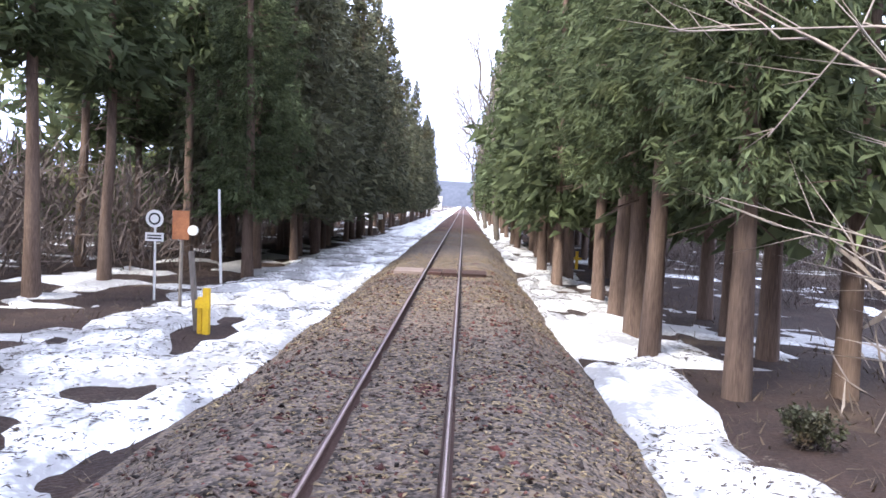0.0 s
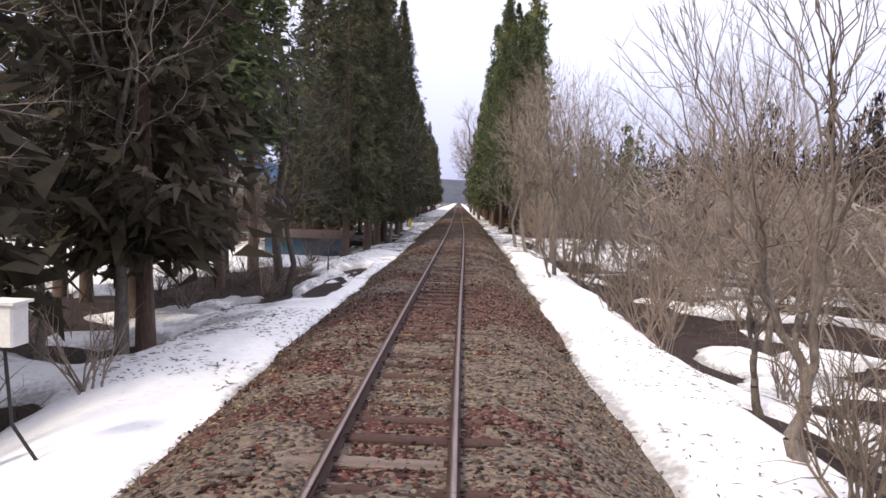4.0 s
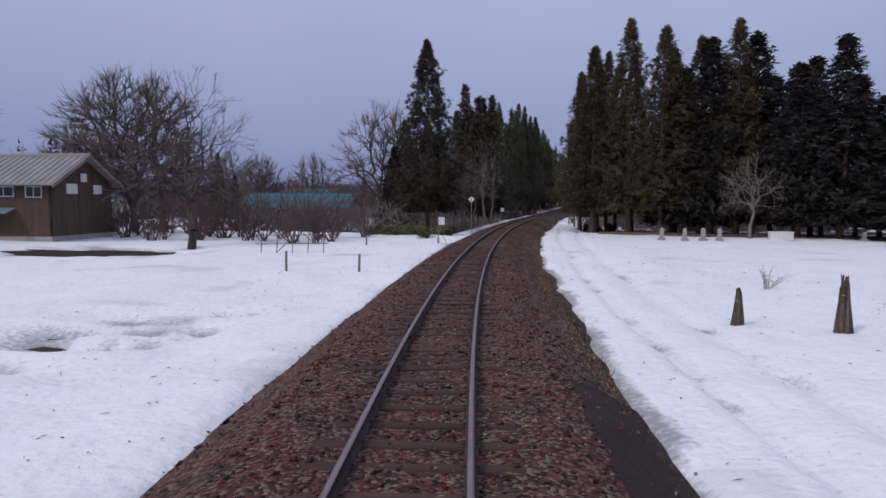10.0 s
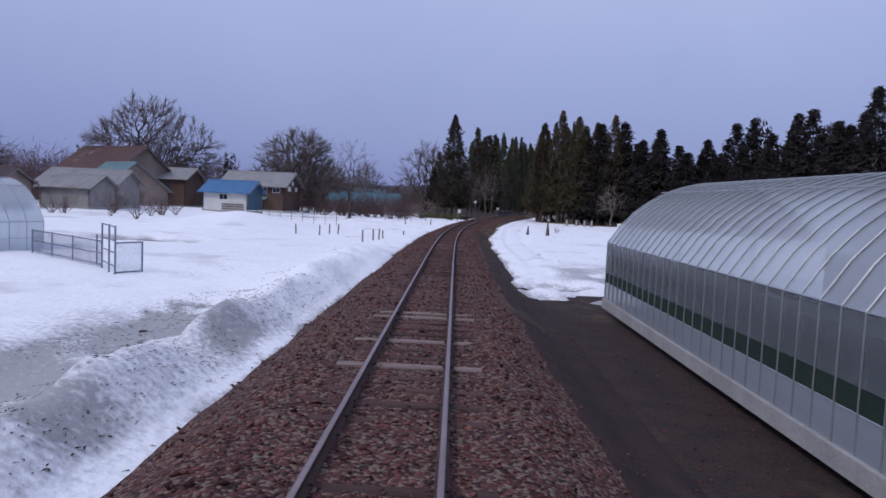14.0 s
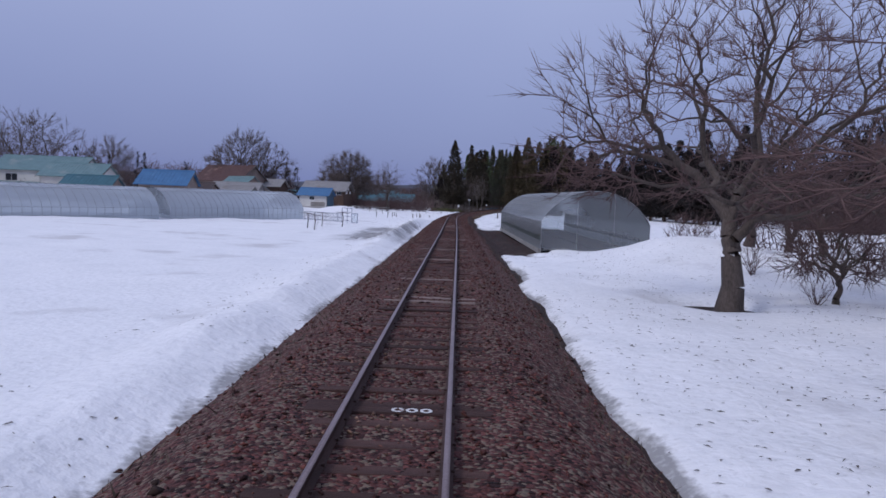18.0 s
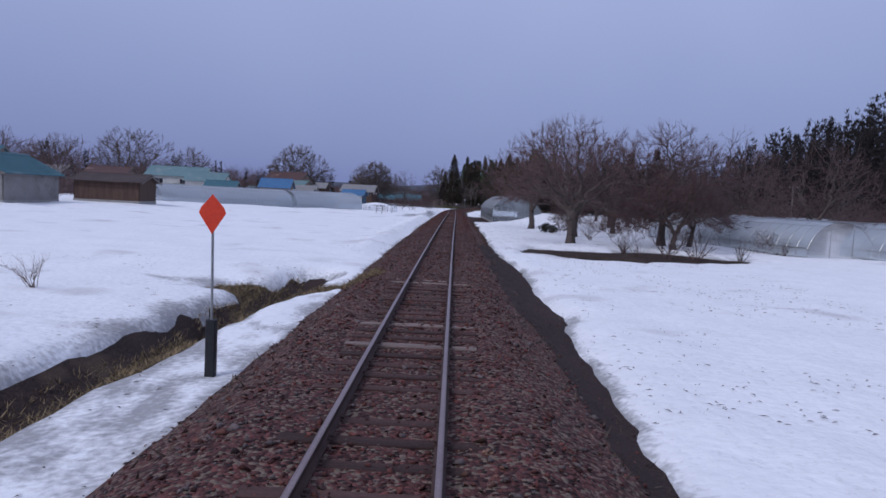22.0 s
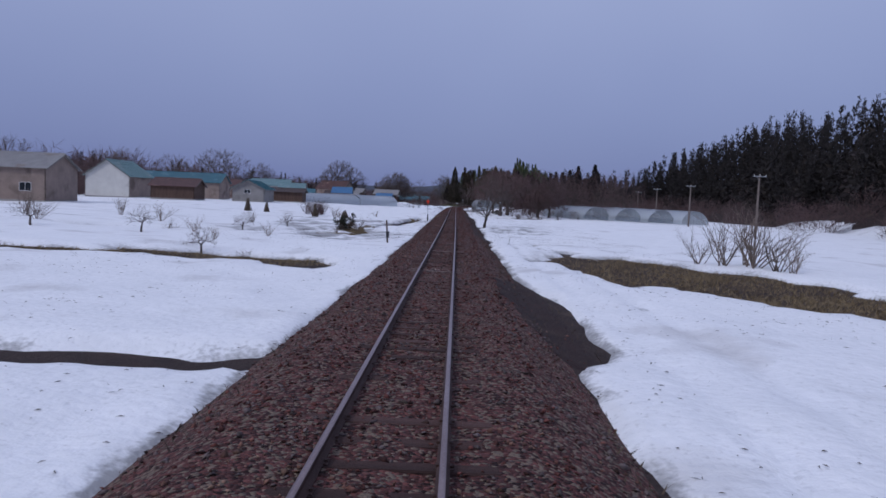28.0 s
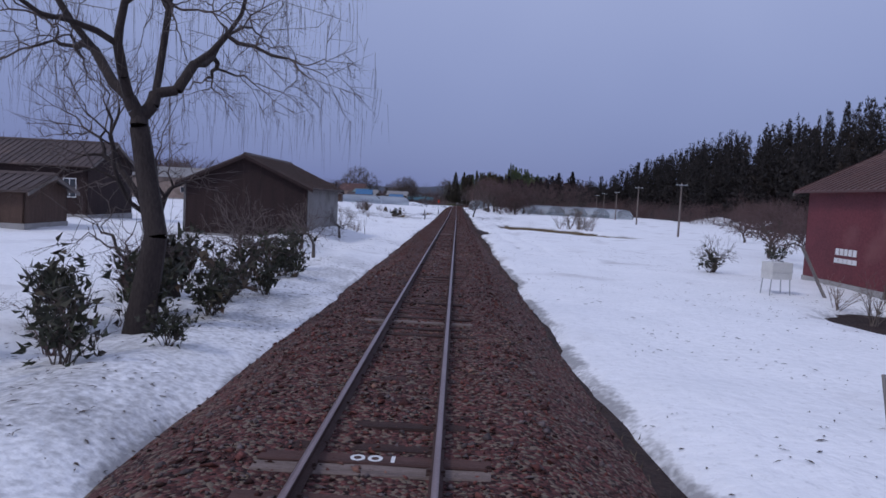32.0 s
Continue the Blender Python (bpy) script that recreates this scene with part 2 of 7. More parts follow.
BALLAST = stony("ballast", ((0.092, 0.033, 0.029), (0.040, 0.0165, 0.016)), 0.045, 0.04, (0.21, 0.17, 0.13))
MOULD = stony("leaf_mould", ((0.118, 0.091, 0.076), (0.06, 0.049, 0.044)), 0.05, 0.03, (0.22, 0.165, 0.115))
STEEL_BLUE = material("painted_pipe", (0.20, 0.22, 0.29), (0.13, 0.14, 0.19), 0.5, 0.04, 0.55, 0.2)
STONE_BROWN = material("weathered_stone", (0.135, 0.10, 0.086), (0.055, 0.044, 0.041), 0.6, 0.03, 0.9, 0.3, per_island=0.8, c3=(0.26, 0.18, 0.11), wear=0.58)
STONE = material("ballast_stone", (0.128, 0.046, 0.038), (0.055, 0.021, 0.019), 0.8, 0.03, 0.9, 0.3, per_island=0.85, c3=(0.20, 0.125, 0.09), wear=0.57)
STONE_GREY = material("grey_stone", (0.15, 0.118, 0.115), (0.075, 0.058, 0.058), 0.4, 0.03, 0.9, 0.3, per_island=0.4)
RAIL = material("rail_steel", (0.085, 0.05, 0.043), (0.05, 0.029, 0.026), 0.5, 0.02, 0.75, 0.2, metal=0.15)
RAILTOP = material("worn_rail_head", (0.36, 0.275, 0.26), (0.25, 0.18, 0.17), 0.7, 0.02, 0.36, 0.03, metal=0.8)
SLEEPER = material("dark_sleeper_wood", (0.09, 0.048, 0.042), (0.042, 0.023, 0.021), 0.5, 0.02, 0.9, 0.5, per_object=0.35, stretch=(0.3, 3, 3))
SLEEPER_PALE = material("pale_sleeper_wood", (0.29, 0.225, 0.20), (0.13, 0.098, 0.09), 0.4, 0.02, 0.9, 0.5, per_object=0.25, stretch=(0.3, 3, 3))
BARK = material("bark", (0.115, 0.092, 0.08), (0.05, 0.04, 0.036), 0.5, 0.04, 0.95, 0.7, per_object=0.2, stretch=(1, 1, 0.35))
BARK_DARK = material("dark_wet_bark", (0.058, 0.045, 0.041), (0.028, 0.022, 0.021), 0.5, 0.04, 0.95, 0.7, stretch=(1, 1, 0.35))
BARK_PALE = material("pale_bark", (0.215, 0.185, 0.165), (0.085, 0.07, 0.062), 0.6, 0.04, 0.95, 0.5, per_object=0.2, stretch=(1, 1, 0.4))
CEDAR_BARK = material("cedar_bark", (0.17, 0.12, 0.095), (0.075, 0.05, 0.042), 0.4, 0.04, 0.95, 0.8, per_object=0.2, stretch=(2, 2, 0.2))
TWIG = material("twig", (0.155, 0.125, 0.115), (0.085, 0.066, 0.062), 1.5, 0.2, 0.95, 0, per_object=0.2)
TWIG_PALE = material("pale_twig", (0.33, 0.285, 0.255), (0.20, 0.165, 0.15), 1.5, 0.2, 0.95, 0, per_object=0.2)
TWIG_MID = material("brown_twig", (0.235, 0.19, 0.16), (0.135, 0.105, 0.09), 1.5, 0.2, 0.95, 0, per_object=0.25)
TWIG_RED = material("reddish_twig", (0.145, 0.095, 0.09), (0.08, 0.05, 0.05), 1.5, 0.2, 0.95, 0, per_object=0.2)
CEDAR_GREEN = material("cedar_green", (0.125, 0.155, 0.075), (0.066, 0.082, 0.048), 2.0, 0.3, 0.85, 0, per_object=0.2, per_island=0.5, c3=(0.18, 0.19, 0.075), wear=0.55, trans=0.45)
CEDAR_OLIVE = material("cedar_olive", (0.12, 0.122, 0.072), (0.06, 0.064, 0.046), 2.0, 0.3, 0.85, 0, per_object=0.2, per_island=0.5, c3=(0.12, 0.10, 0.05), wear=0.56, trans=0.3)
CEDAR_BROWN = material("cedar_brown", (0.13, 0.10, 0.055), (0.055, 0.05, 0.034), 2.0, 0.3, 0.85, 0, trans=0.3, per_object=0.22, per_island=0.5, c3=(0.19, 0.115, 0.042), wear=0.55)
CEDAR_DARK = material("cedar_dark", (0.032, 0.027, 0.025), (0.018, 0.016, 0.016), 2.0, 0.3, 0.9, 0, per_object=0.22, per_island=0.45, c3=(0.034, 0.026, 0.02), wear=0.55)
CEDAR_MID = material("cedar_dark_brown", (0.066, 0.055, 0.036), (0.034, 0.030, 0.023), 2.0, 0.3, 0.9, 0, trans=0.2, per_object=0.22, per_island=0.45, c3=(0.085, 0.055, 0.03), wear=0.55)
EARTH = material("cess_earth", (0.040, 0.021, 0.019), (0.020, 0.0115, 0.011), 0.8, 0.05, 0.97, 0.8, c3=(0.06, 0.04, 0.032), wear=0.62, bumpd=0.04)
LEAF = material("bush_leaf", (0.046, 0.05, 0.028), (0.022, 0.024, 0.017), 1.0, 0.2, 0.55, 0, per_island=0.6, c3=(0.085, 0.055, 0.035), wear=0.47)
BAMBOO = material("bamboo_grass_leaf", (0.21, 0.205, 0.09), (0.10, 0.105, 0.05), 1.0, 0.2, 0.55, 0, per_island=0.6, c3=(0.36, 0.31, 0.18), wear=0.54)
DRY = material("dry_grass", (0.30, 0.225, 0.125), (0.16, 0.12, 0.07), 0.8, 0.1, 0.95, 0.3, per_island=0.4)
STRAW = material("straw", (0.13, 0.10, 0.075), (0.06, 0.045, 0.036), 0.4, 0.05, 0.95, 0.5, per_island=0.4)
WOOD_GREY = material("grey_weathered_wood", (0.24, 0.215, 0.20), (0.13, 0.115, 0.105), 0.6, 0.04, 0.9, 0.4, stretch=(1, 1, 0.2), per_object=0.15)
WOOD_BROWN = material("brown_board_wall", (0.115, 0.072, 0.055), (0.06, 0.038, 0.03), 0.7, 0.05, 0.85, 0.4, stretch=(3, 3, 0.3))
WOOD_DARK = material("dark_board_wall", (0.036, 0.02, 0.019), (0.019, 0.012, 0.012), 0.7, 0.05, 0.85, 0.4, stretch=(3, 3, 0.3), c3=(0.055, 0.034, 0.03), wear=0.62)
PAINT_WHITE = material("white_paint", (0.72, 0.72, 0.72), (0.60, 0.60, 0.60), 0.6, 0.05, 0.6, 0.1, c3=(0.42, 0.36, 0.31), wear=0.62)
WALL_WHITE = material("white_wall", (0.62, 0.61, 0.58), (0.50, 0.49, 0.47), 1.5, 0.08, 0.8, 0.15, c3=(0.38, 0.35, 0.32), wear=0.6)
WALL_GREY = material("grey_wall", (0.30, 0.285, 0.275), (0.20, 0.19, 0.185), 1.2, 0.07, 0.85, 0.2, c3=(0.15, 0.135, 0.125), wear=0.6)
WALL_TAN = material("tan_wall", (0.30, 0.235, 0.20), (0.20, 0.155, 0.135), 1.2, 0.07, 0.85, 0.2, c3=(0.14, 0.105, 0.09), wear=0.58)
BLUE_ROOF = material("blue_metal_roof", (0.07, 0.185, 0.36), (0.05, 0.13, 0.26), 1.0, 0.08, 0.42, 0.05, c3=(0.12, 0.25, 0.42), wear=0.6)
TEAL_ROOF = material("teal_metal_roof", (0.055, 0.15, 0.185), (0.04, 0.11, 0.14), 1.0, 0.08, 0.45, 0.05, c3=(0.13, 0.22, 0.25), wear=0.58)
GREY_ROOF = material("grey_metal_roof", (0.30, 0.29, 0.285), (0.21, 0.20, 0.20), 1.0, 0.08, 0.5, 0.05, c3=(0.20, 0.15, 0.12), wear=0.6)
GREEN_ROOF = material("pale_green_metal_roof", (0.17, 0.27, 0.28), (0.12, 0.20, 0.215), 1.0, 0.08, 0.5, 0.05, c3=(0.24, 0.29, 0.29), wear=0.58)
RED_ROOF = material("red_brown_metal_roof", (0.115, 0.058, 0.05), (0.075, 0.04, 0.036), 1.0, 0.08, 0.5, 0.05, c3=(0.24, 0.15, 0.13), wear=0.6)
DARK_ROOF = material("dark_brown_roof", (0.085, 0.06, 0.055), (0.05, 0.036, 0.034), 1.0, 0.08, 0.6, 0.1, c3=(0.13, 0.09, 0.075), wear=0.6)
RED_WALL = material("dark_red_siding", (0.15, 0.034, 0.04), (0.10, 0.024, 0.03), 1.0, 0.08, 0.6, 0.15, c3=(0.17, 0.06, 0.06), wear=0.6)
GLASS_DARK = material("window_glass", (0.03, 0.035, 0.045), (0.02, 0.024, 0.03), 0.8, 0.3, 0.12, 0, spec=0.6)
CONCRETE = material("concrete", (0.36, 0.35, 0.34), (0.26, 0.25, 0.245), 0.6, 0.04, 0.9, 0.3, c3=(0.18, 0.17, 0.16), wear=0.6)
STEEL = material("galvanised_steel", (0.42, 0.43, 0.44), (0.32, 0.33, 0.34), 0.4, 0.03, 0.4, 0.05, metal=0.7)
YELLOW = material("yellow_paint", (0.72, 0.48, 0.03), (0.58, 0.36, 0.03), 0.5, 0.05, 0.6, 0.1, c3=(0.30, 0.20, 0.08), wear=0.6)
RED_SIGN = material("red_orange_reflector", (0.78, 0.075, 0.03), (0.66, 0.055, 0.025), 0.3, 0.04, 0.4, 0.05)
BLACK = material("black_paint", (0.03, 0.03, 0.033), (0.02, 0.02, 0.022), 0.4, 0.05, 0.6, 0.1)
RUST = material("rusty_steel", (0.26, 0.11, 0.055), (0.15, 0.06, 0.035), 0.3, 0.03, 0.85, 0.2)
GREEN_NET = material("green_net", (0.022, 0.04, 0.028), (0.014, 0.026, 0.02), 0.5, 0.04, 0.9, 0.2)
TARP = material("blue_grey_sheet", (0.07, 0.13, 0.19), (0.045, 0.09, 0.135), 0.8, 0.08, 0.5, 0.2)
POLE_WOOD = material("utility_pole_wood", (0.20, 0.165, 0.145), (0.12, 0.095, 0.085), 0.6, 0.04, 0.9, 0.3, stretch=(2, 2, 0.2))
# paler and bluer than wooded slopes: distance haze mixed into the base colour
HILL = material("hazy_far_hill", (0.085, 0.095, 0.125), (0.06, 0.068, 0.09), 30, 5, 1.0, 0)


def film_material(name, low, high):
    m = bpy.data.materials.new(name)
    m.use_nodes = True
    n, l = m.node_tree.nodes, m.node_tree.links
    n.clear()
    out = n.new("ShaderNodeOutputMaterial")
    tr = n.new("ShaderNodeBsdfTransparent")
    tr.inputs[0].default_value = (0.86, 0.9, 0.92, 1)
    tl = n.new("ShaderNodeBsdfTranslucent")
    tl.inputs[0].default_value = (0.78, 0.81, 0.83, 1)
    df = n.new("ShaderNodeBsdfDiffuse")
    df.inputs[0].default_value = (0.76, 0.82, 0.90, 1)
    gl = n.new("ShaderNodeBsdfGlossy")
    gl.inputs["Roughness"].default_value = 0.16
    fr = n.new("ShaderNodeFresnel")
    fr.inputs[0].default_value = 1.5
    no = n.new("ShaderNodeTexNoise")
    no.inputs["Scale"].default_value = 1.4
    no.inputs["Detail"].default_value = 4
    bp = n.new("ShaderNodeBump")
    bp.inputs["Strength"].default_value, bp.inputs["Distance"].default_value = 0.5, 0.05
    l.new(no.outputs["Fac"], bp.inputs["Height"])
    for q in (gl, df):
        l.new(bp.outputs[0], q.inputs["Normal"])
    rg = n.new("ShaderNodeMapRange")
    rg.inputs["To Min"].default_value, rg.inputs["To Max"].default_value = low, high
    l.new(no.outputs["Fac"], rg.inputs["Value"])
    a, b, c = (n.new("ShaderNodeMixShader") for _ in range(3))
    a.inputs[0].default_value = 0.5
    l.new(df.outputs[0], a.inputs[1])
    l.new(tl.outputs[0], a.inputs[2])
    l.new(rg.outputs[0], b.inputs[0])
    l.new(a.outputs[0], b.inputs[1])
    l.new(tr.outputs[0], b.inputs[2])
    l.new(fr.outputs[0], c.inputs[0])
    l.new(b.outputs[0], c.inputs[1])
    l.new(gl.outputs[0], c.inputs[2])
    l.new(c.outputs[0], out.inputs[0])
    return m


FILM = film_material("greenhouse_film", 0.3, 0.52)
FILM_CLEAR = film_material("clear_end_film", 0.6, 0.85)


# ---- mesh building ----
class Shape:
    """Gathers boxes, tubes and faces into one mesh."""

    def __init__(self):
        self.v, self.f = [], []

    def add(self, verts, faces):
        k = len(self.v)
        self.v += [tuple(p) for p in verts]
        self.f += [tuple(i + k for i in q) for q in faces]
        return self

    def box(self, x0, y0, z0, x1, y1, z1, m=None, bevel=0.0):
        """A box, its upright edges cut off by bevel."""
        if bevel:
            b = bevel
            ring = [(x0 + b, y0), (x1 - b, y0), (x1, y0 + b), (x1, y1 - b), (x1 - b, y1), (x0 + b, y1), (x0, y1 - b), (x0, y0 + b)]
        else:
            ring = [(x0, y0), (x1, y0), (x1, y1), (x0, y1)]
        n = len(ring)
        vs = [Vector((x, y, z)) for z in (z0, z1) for x, y in ring]
        if m is not None:
            vs = [m @ p for p in vs]
        fs = [tuple(range(n - 1, -1, -1)), tuple(range(n, 2 * n))] + [(i, (i + 1) % n, n + (i + 1) % n, n + i) for i in range(n)]
        return self.add(vs, fs)

    def tube(self, a, b, r0, r1=None, n=6, cap=True):
        a, b = Vector(a), Vector(b)
        r1 = r0 if r1 is None else r1
        d = b - a
        d = d.normalized() if d.length else Vector((0, 0, 1))
        s = d.orthogonal().normalized()
        t = d.cross(s)
        vs = [p + (s * math.cos(6.2832 * i / n) + t * math.sin(6.2832 * i / n)) * r for p, r in ((a, r0), (b, r1)) for i in range(n)]
        fs = [(i, (i + 1) % n, n + (i + 1) % n, n + i) for i in range(n)]
        if cap:
            fs += [tuple(range(n - 1, -1, -1)), tuple(range(n, 2 * n))]
        return self.add(vs, fs)

    def sweep(self, pts, r, n=5):
        """One bent bar along points in x and z, its rings joined."""
        k = len(pts)
        vs = []
        for i, (x, z) in enumerate(pts):
            xa, za = pts[max(i - 1, 0)]
            xb, zb = pts[min(i + 1, k - 1)]
            d = Vector((xb - xa, 0, zb - za)).normalized()
            s = Vector((-d.z, 0, d.x))
            vs += [Vector((x, 0, z)) + (s * math.cos(6.2832 * j / n) + Vector((0, 1, 0)) * math.sin(6.2832 * j / n)) * r for j in range(n)]
        fs = [(i * n + j, i * n + (j + 1) % n, (i + 1) * n + (j + 1) % n, (i + 1) * n + j) for i in range(k - 1) for j in range(n)]
        return self.add(vs, fs)

    def prism(self, outline, y0, y1):
        """An outline in x and z drawn out along y."""
        n = len(outline)
        vs = [(x, y, z) for y in (y0, y1) for x, z in outline]
        fs = [tuple(range(n)), tuple(range(2 * n - 1, n - 1, -1))] + [(i, n + i, n + (i + 1) % n, (i + 1) % n) for i in range(n)]
        return self.add(vs, fs)

    def mesh(self, name, mat, soft=False):
        me = bpy.data.meshes.new(name)
        me.from_pydata(self.v, [], self.f)
        me.materials.append(mat)
        if soft:
            me.shade_smooth()
        me.update()
        return me


def arr_mesh(name, verts, faces, mat, soft=False):
    """A mesh from arrays; all faces have the same number of corners."""
    me = bpy.data.meshes.new(name)
    verts, faces = np.asarray(verts, np.float32), np.asarray(faces, np.int32)
    k = faces.shape[1]
    me.vertices.add(len(verts))
    me.vertices.foreach_set("co", verts.ravel())
    me.loops.add(faces.size)
    me.loops.foreach_set("vertex_index", faces.ravel())
    me.polygons.add(len(faces))
    me.polygons.foreach_set("loop_start", np.arange(0, faces.size, k, dtype=np.int32))
    me.materials.append(mat)
    me.update(calc_edges=True)
    if soft:
        me.shade_smooth()
    return me


def part(name, shape, mat, parent, label="", soft=False):
    me = shape if isinstance(shape, bpy.types.Mesh) else shape.mesh(name, mat, soft)
    ob = new(name, me)
    ob.parent = parent
    if label:
        tagged(ob, label)
    return ob


def thing(name, pose_m, label, category, group="", kind=""):
    ob = new(name)
    ob.empty_display_size = 0.2
    ob.matrix_basis = pose_m
    return tagged(ob, label, category, group, kind)


# ---- ground ----
DITCH = [(246.5, -4.3), (253.0, -5.2), (263.0, -5.8), (272.0, -6.6), (278.0, -8.2), (285.0, -12.0), (290.0, -17.0), (294.0, -26.0)]
BARE = [  # bare stretches, and one dark strip for a shaded snow step: u, w, half length, half width, turn
    (170.0, 4.1, 16.0, 2.2, 0), (168.4, 8.6, 15.2, 6.2, 0), (231.6, 11.6, 3.4, 8.0, 0.2), (234.8, 8.2, 1.1, 2.2, -0.3), (310.5, 11.2, 10.5, 4.4, 0.42), (318.0, 16.6, 3.0, 5.0, 0.25),
    (293.6, 7.4, 0.9, 1.7, 0.35), (290.4, 9.6, 0.5, 1.2, 0.2), (289.6, -8.8, 0.9, 1.0, 0), (284.5, -8.9, 0.8, 1.2, 0), (249.3, -4.4, 1.0, 2.6, 0), (309.2, -11.0, 2.6, 6.2, 0.1), (311.4, -6.4, 2.6, 1.5, 0.4), (310.5, -21.0, 1.5, 6.5, 0),
    # the strip at u 327.8 is soil laid in for a snow step's shadow
    (327.8, -6.8, 0.62, 4.2, 0.02), (77.2, -7.6, 2.4, 4.4, 0.1), (79.2, -4.0, 1.1, 1.3, 0.3), (82.4, -5.4, 0.7, 0.7, 0), (202.4, 8.5, 0.9, 1.2, 0), (213.6, 11.6, 0.9, 1.9, 0.2),
    (223.4, 9.4, 1.1, 2.0, 0), (283.0, -8.4, 5.5, 0.9, 0.25), (365.5, 14.6, 2.4, 3.0, 0), (270.2, 3.05, 1.5, 0.42, 0), (96.5, -21.5, 3.0, 5.5, 0), (139.5, -17.2, 1.5, 2.5, 0),
    (31.5, 8.2, 4.6, 2.3, 0.3), (27.0, -8.8, 6.0, 2.6, 0), (34.0, -5.6, 2.6, 0.7, 0.25), (29.0, -6.8, 4.0, 1.4, 0), (-14.9, -4.9, 0.9, 0.8, 0), (305.5, 25.8, 0.7, 0.7, 0),
]


def soil_dz(u, w):
    a = np.abs(w)
    z = -0.85 + 0.22 * vnoise(u, w, 7.0, 3, 1)
    z = z - 0.75 * smooth(3.6, 7.5, -w) * smooth(5, 13, u) * (1 - smooth(66, 78, u)) - 0.9 * smooth(3.8, 6.0, -w) * smooth(44, 52, u) * (1 - smooth(72, 78, u))
    z = z + 0.5 * smooth(337, 343, u) * (1 - smooth(351, 356, u)) * np.exp(-(((w + 7.6) / 1.6) ** 2))
    z = z - 1.15 * smooth(3.4, 8.0, w) * smooth(2, 16, u) * (1 - smooth(50, 66, u))
    z = z + 0.42 * np.clip(w - 62, 0, 55) * smooth(66, 96, u) - 1.5 * smooth(40, 160, a) * (1 - smooth(66, 96, u) * (w > 0))
    z = z + 0.5 * smooth(18, 40, -w) * smooth(70, 110, u)
    z = z + 0.32 * smooth(4.6, 8.0, -w) * smooth(332, 346, u)
    z = z + 1.25 * np.exp(-(((u - 124) / 7.0) ** 2 + ((w + 18) / 4.5) ** 2))
    z = z + 1.25 * np.exp(-(((u - 189.5) / 3.6) ** 2 + ((w - 11.8) / 3.6) ** 2)) + 0.7 * np.exp(-(((u - 192) / 4.0) ** 2 + ((w - 17) / 4.5) ** 2))
    z = z - 0.45 * smooth(18, 34, w) * smooth(284, 300, u)
    z = z - 0.35 * np.exp(-(((u - 306) / 3.0) ** 2 + ((w + 9) / 4.5) ** 2))
    shoulder = np.interp(a, [0, 1.6, 2.0, 2.9, 3.6], [0, 0, 0.05, 0.8, 1])
    z = -0.5 * (1 - shoulder) + z * shoulder
    for (ua, wa), (ub, wb) in zip(DITCH, DITCH[1:]):
        du, dw = ub - ua, wb - wa
        k = np.clip(((u - ua) * du + (w - wa) * dw) / (du * du + dw * dw), 0, 1)
        z = z - 0.55 * np.exp(-((np.hypot(u - ua - k * du, w - wa - k * dw) / 0.75) ** 4))
    return z


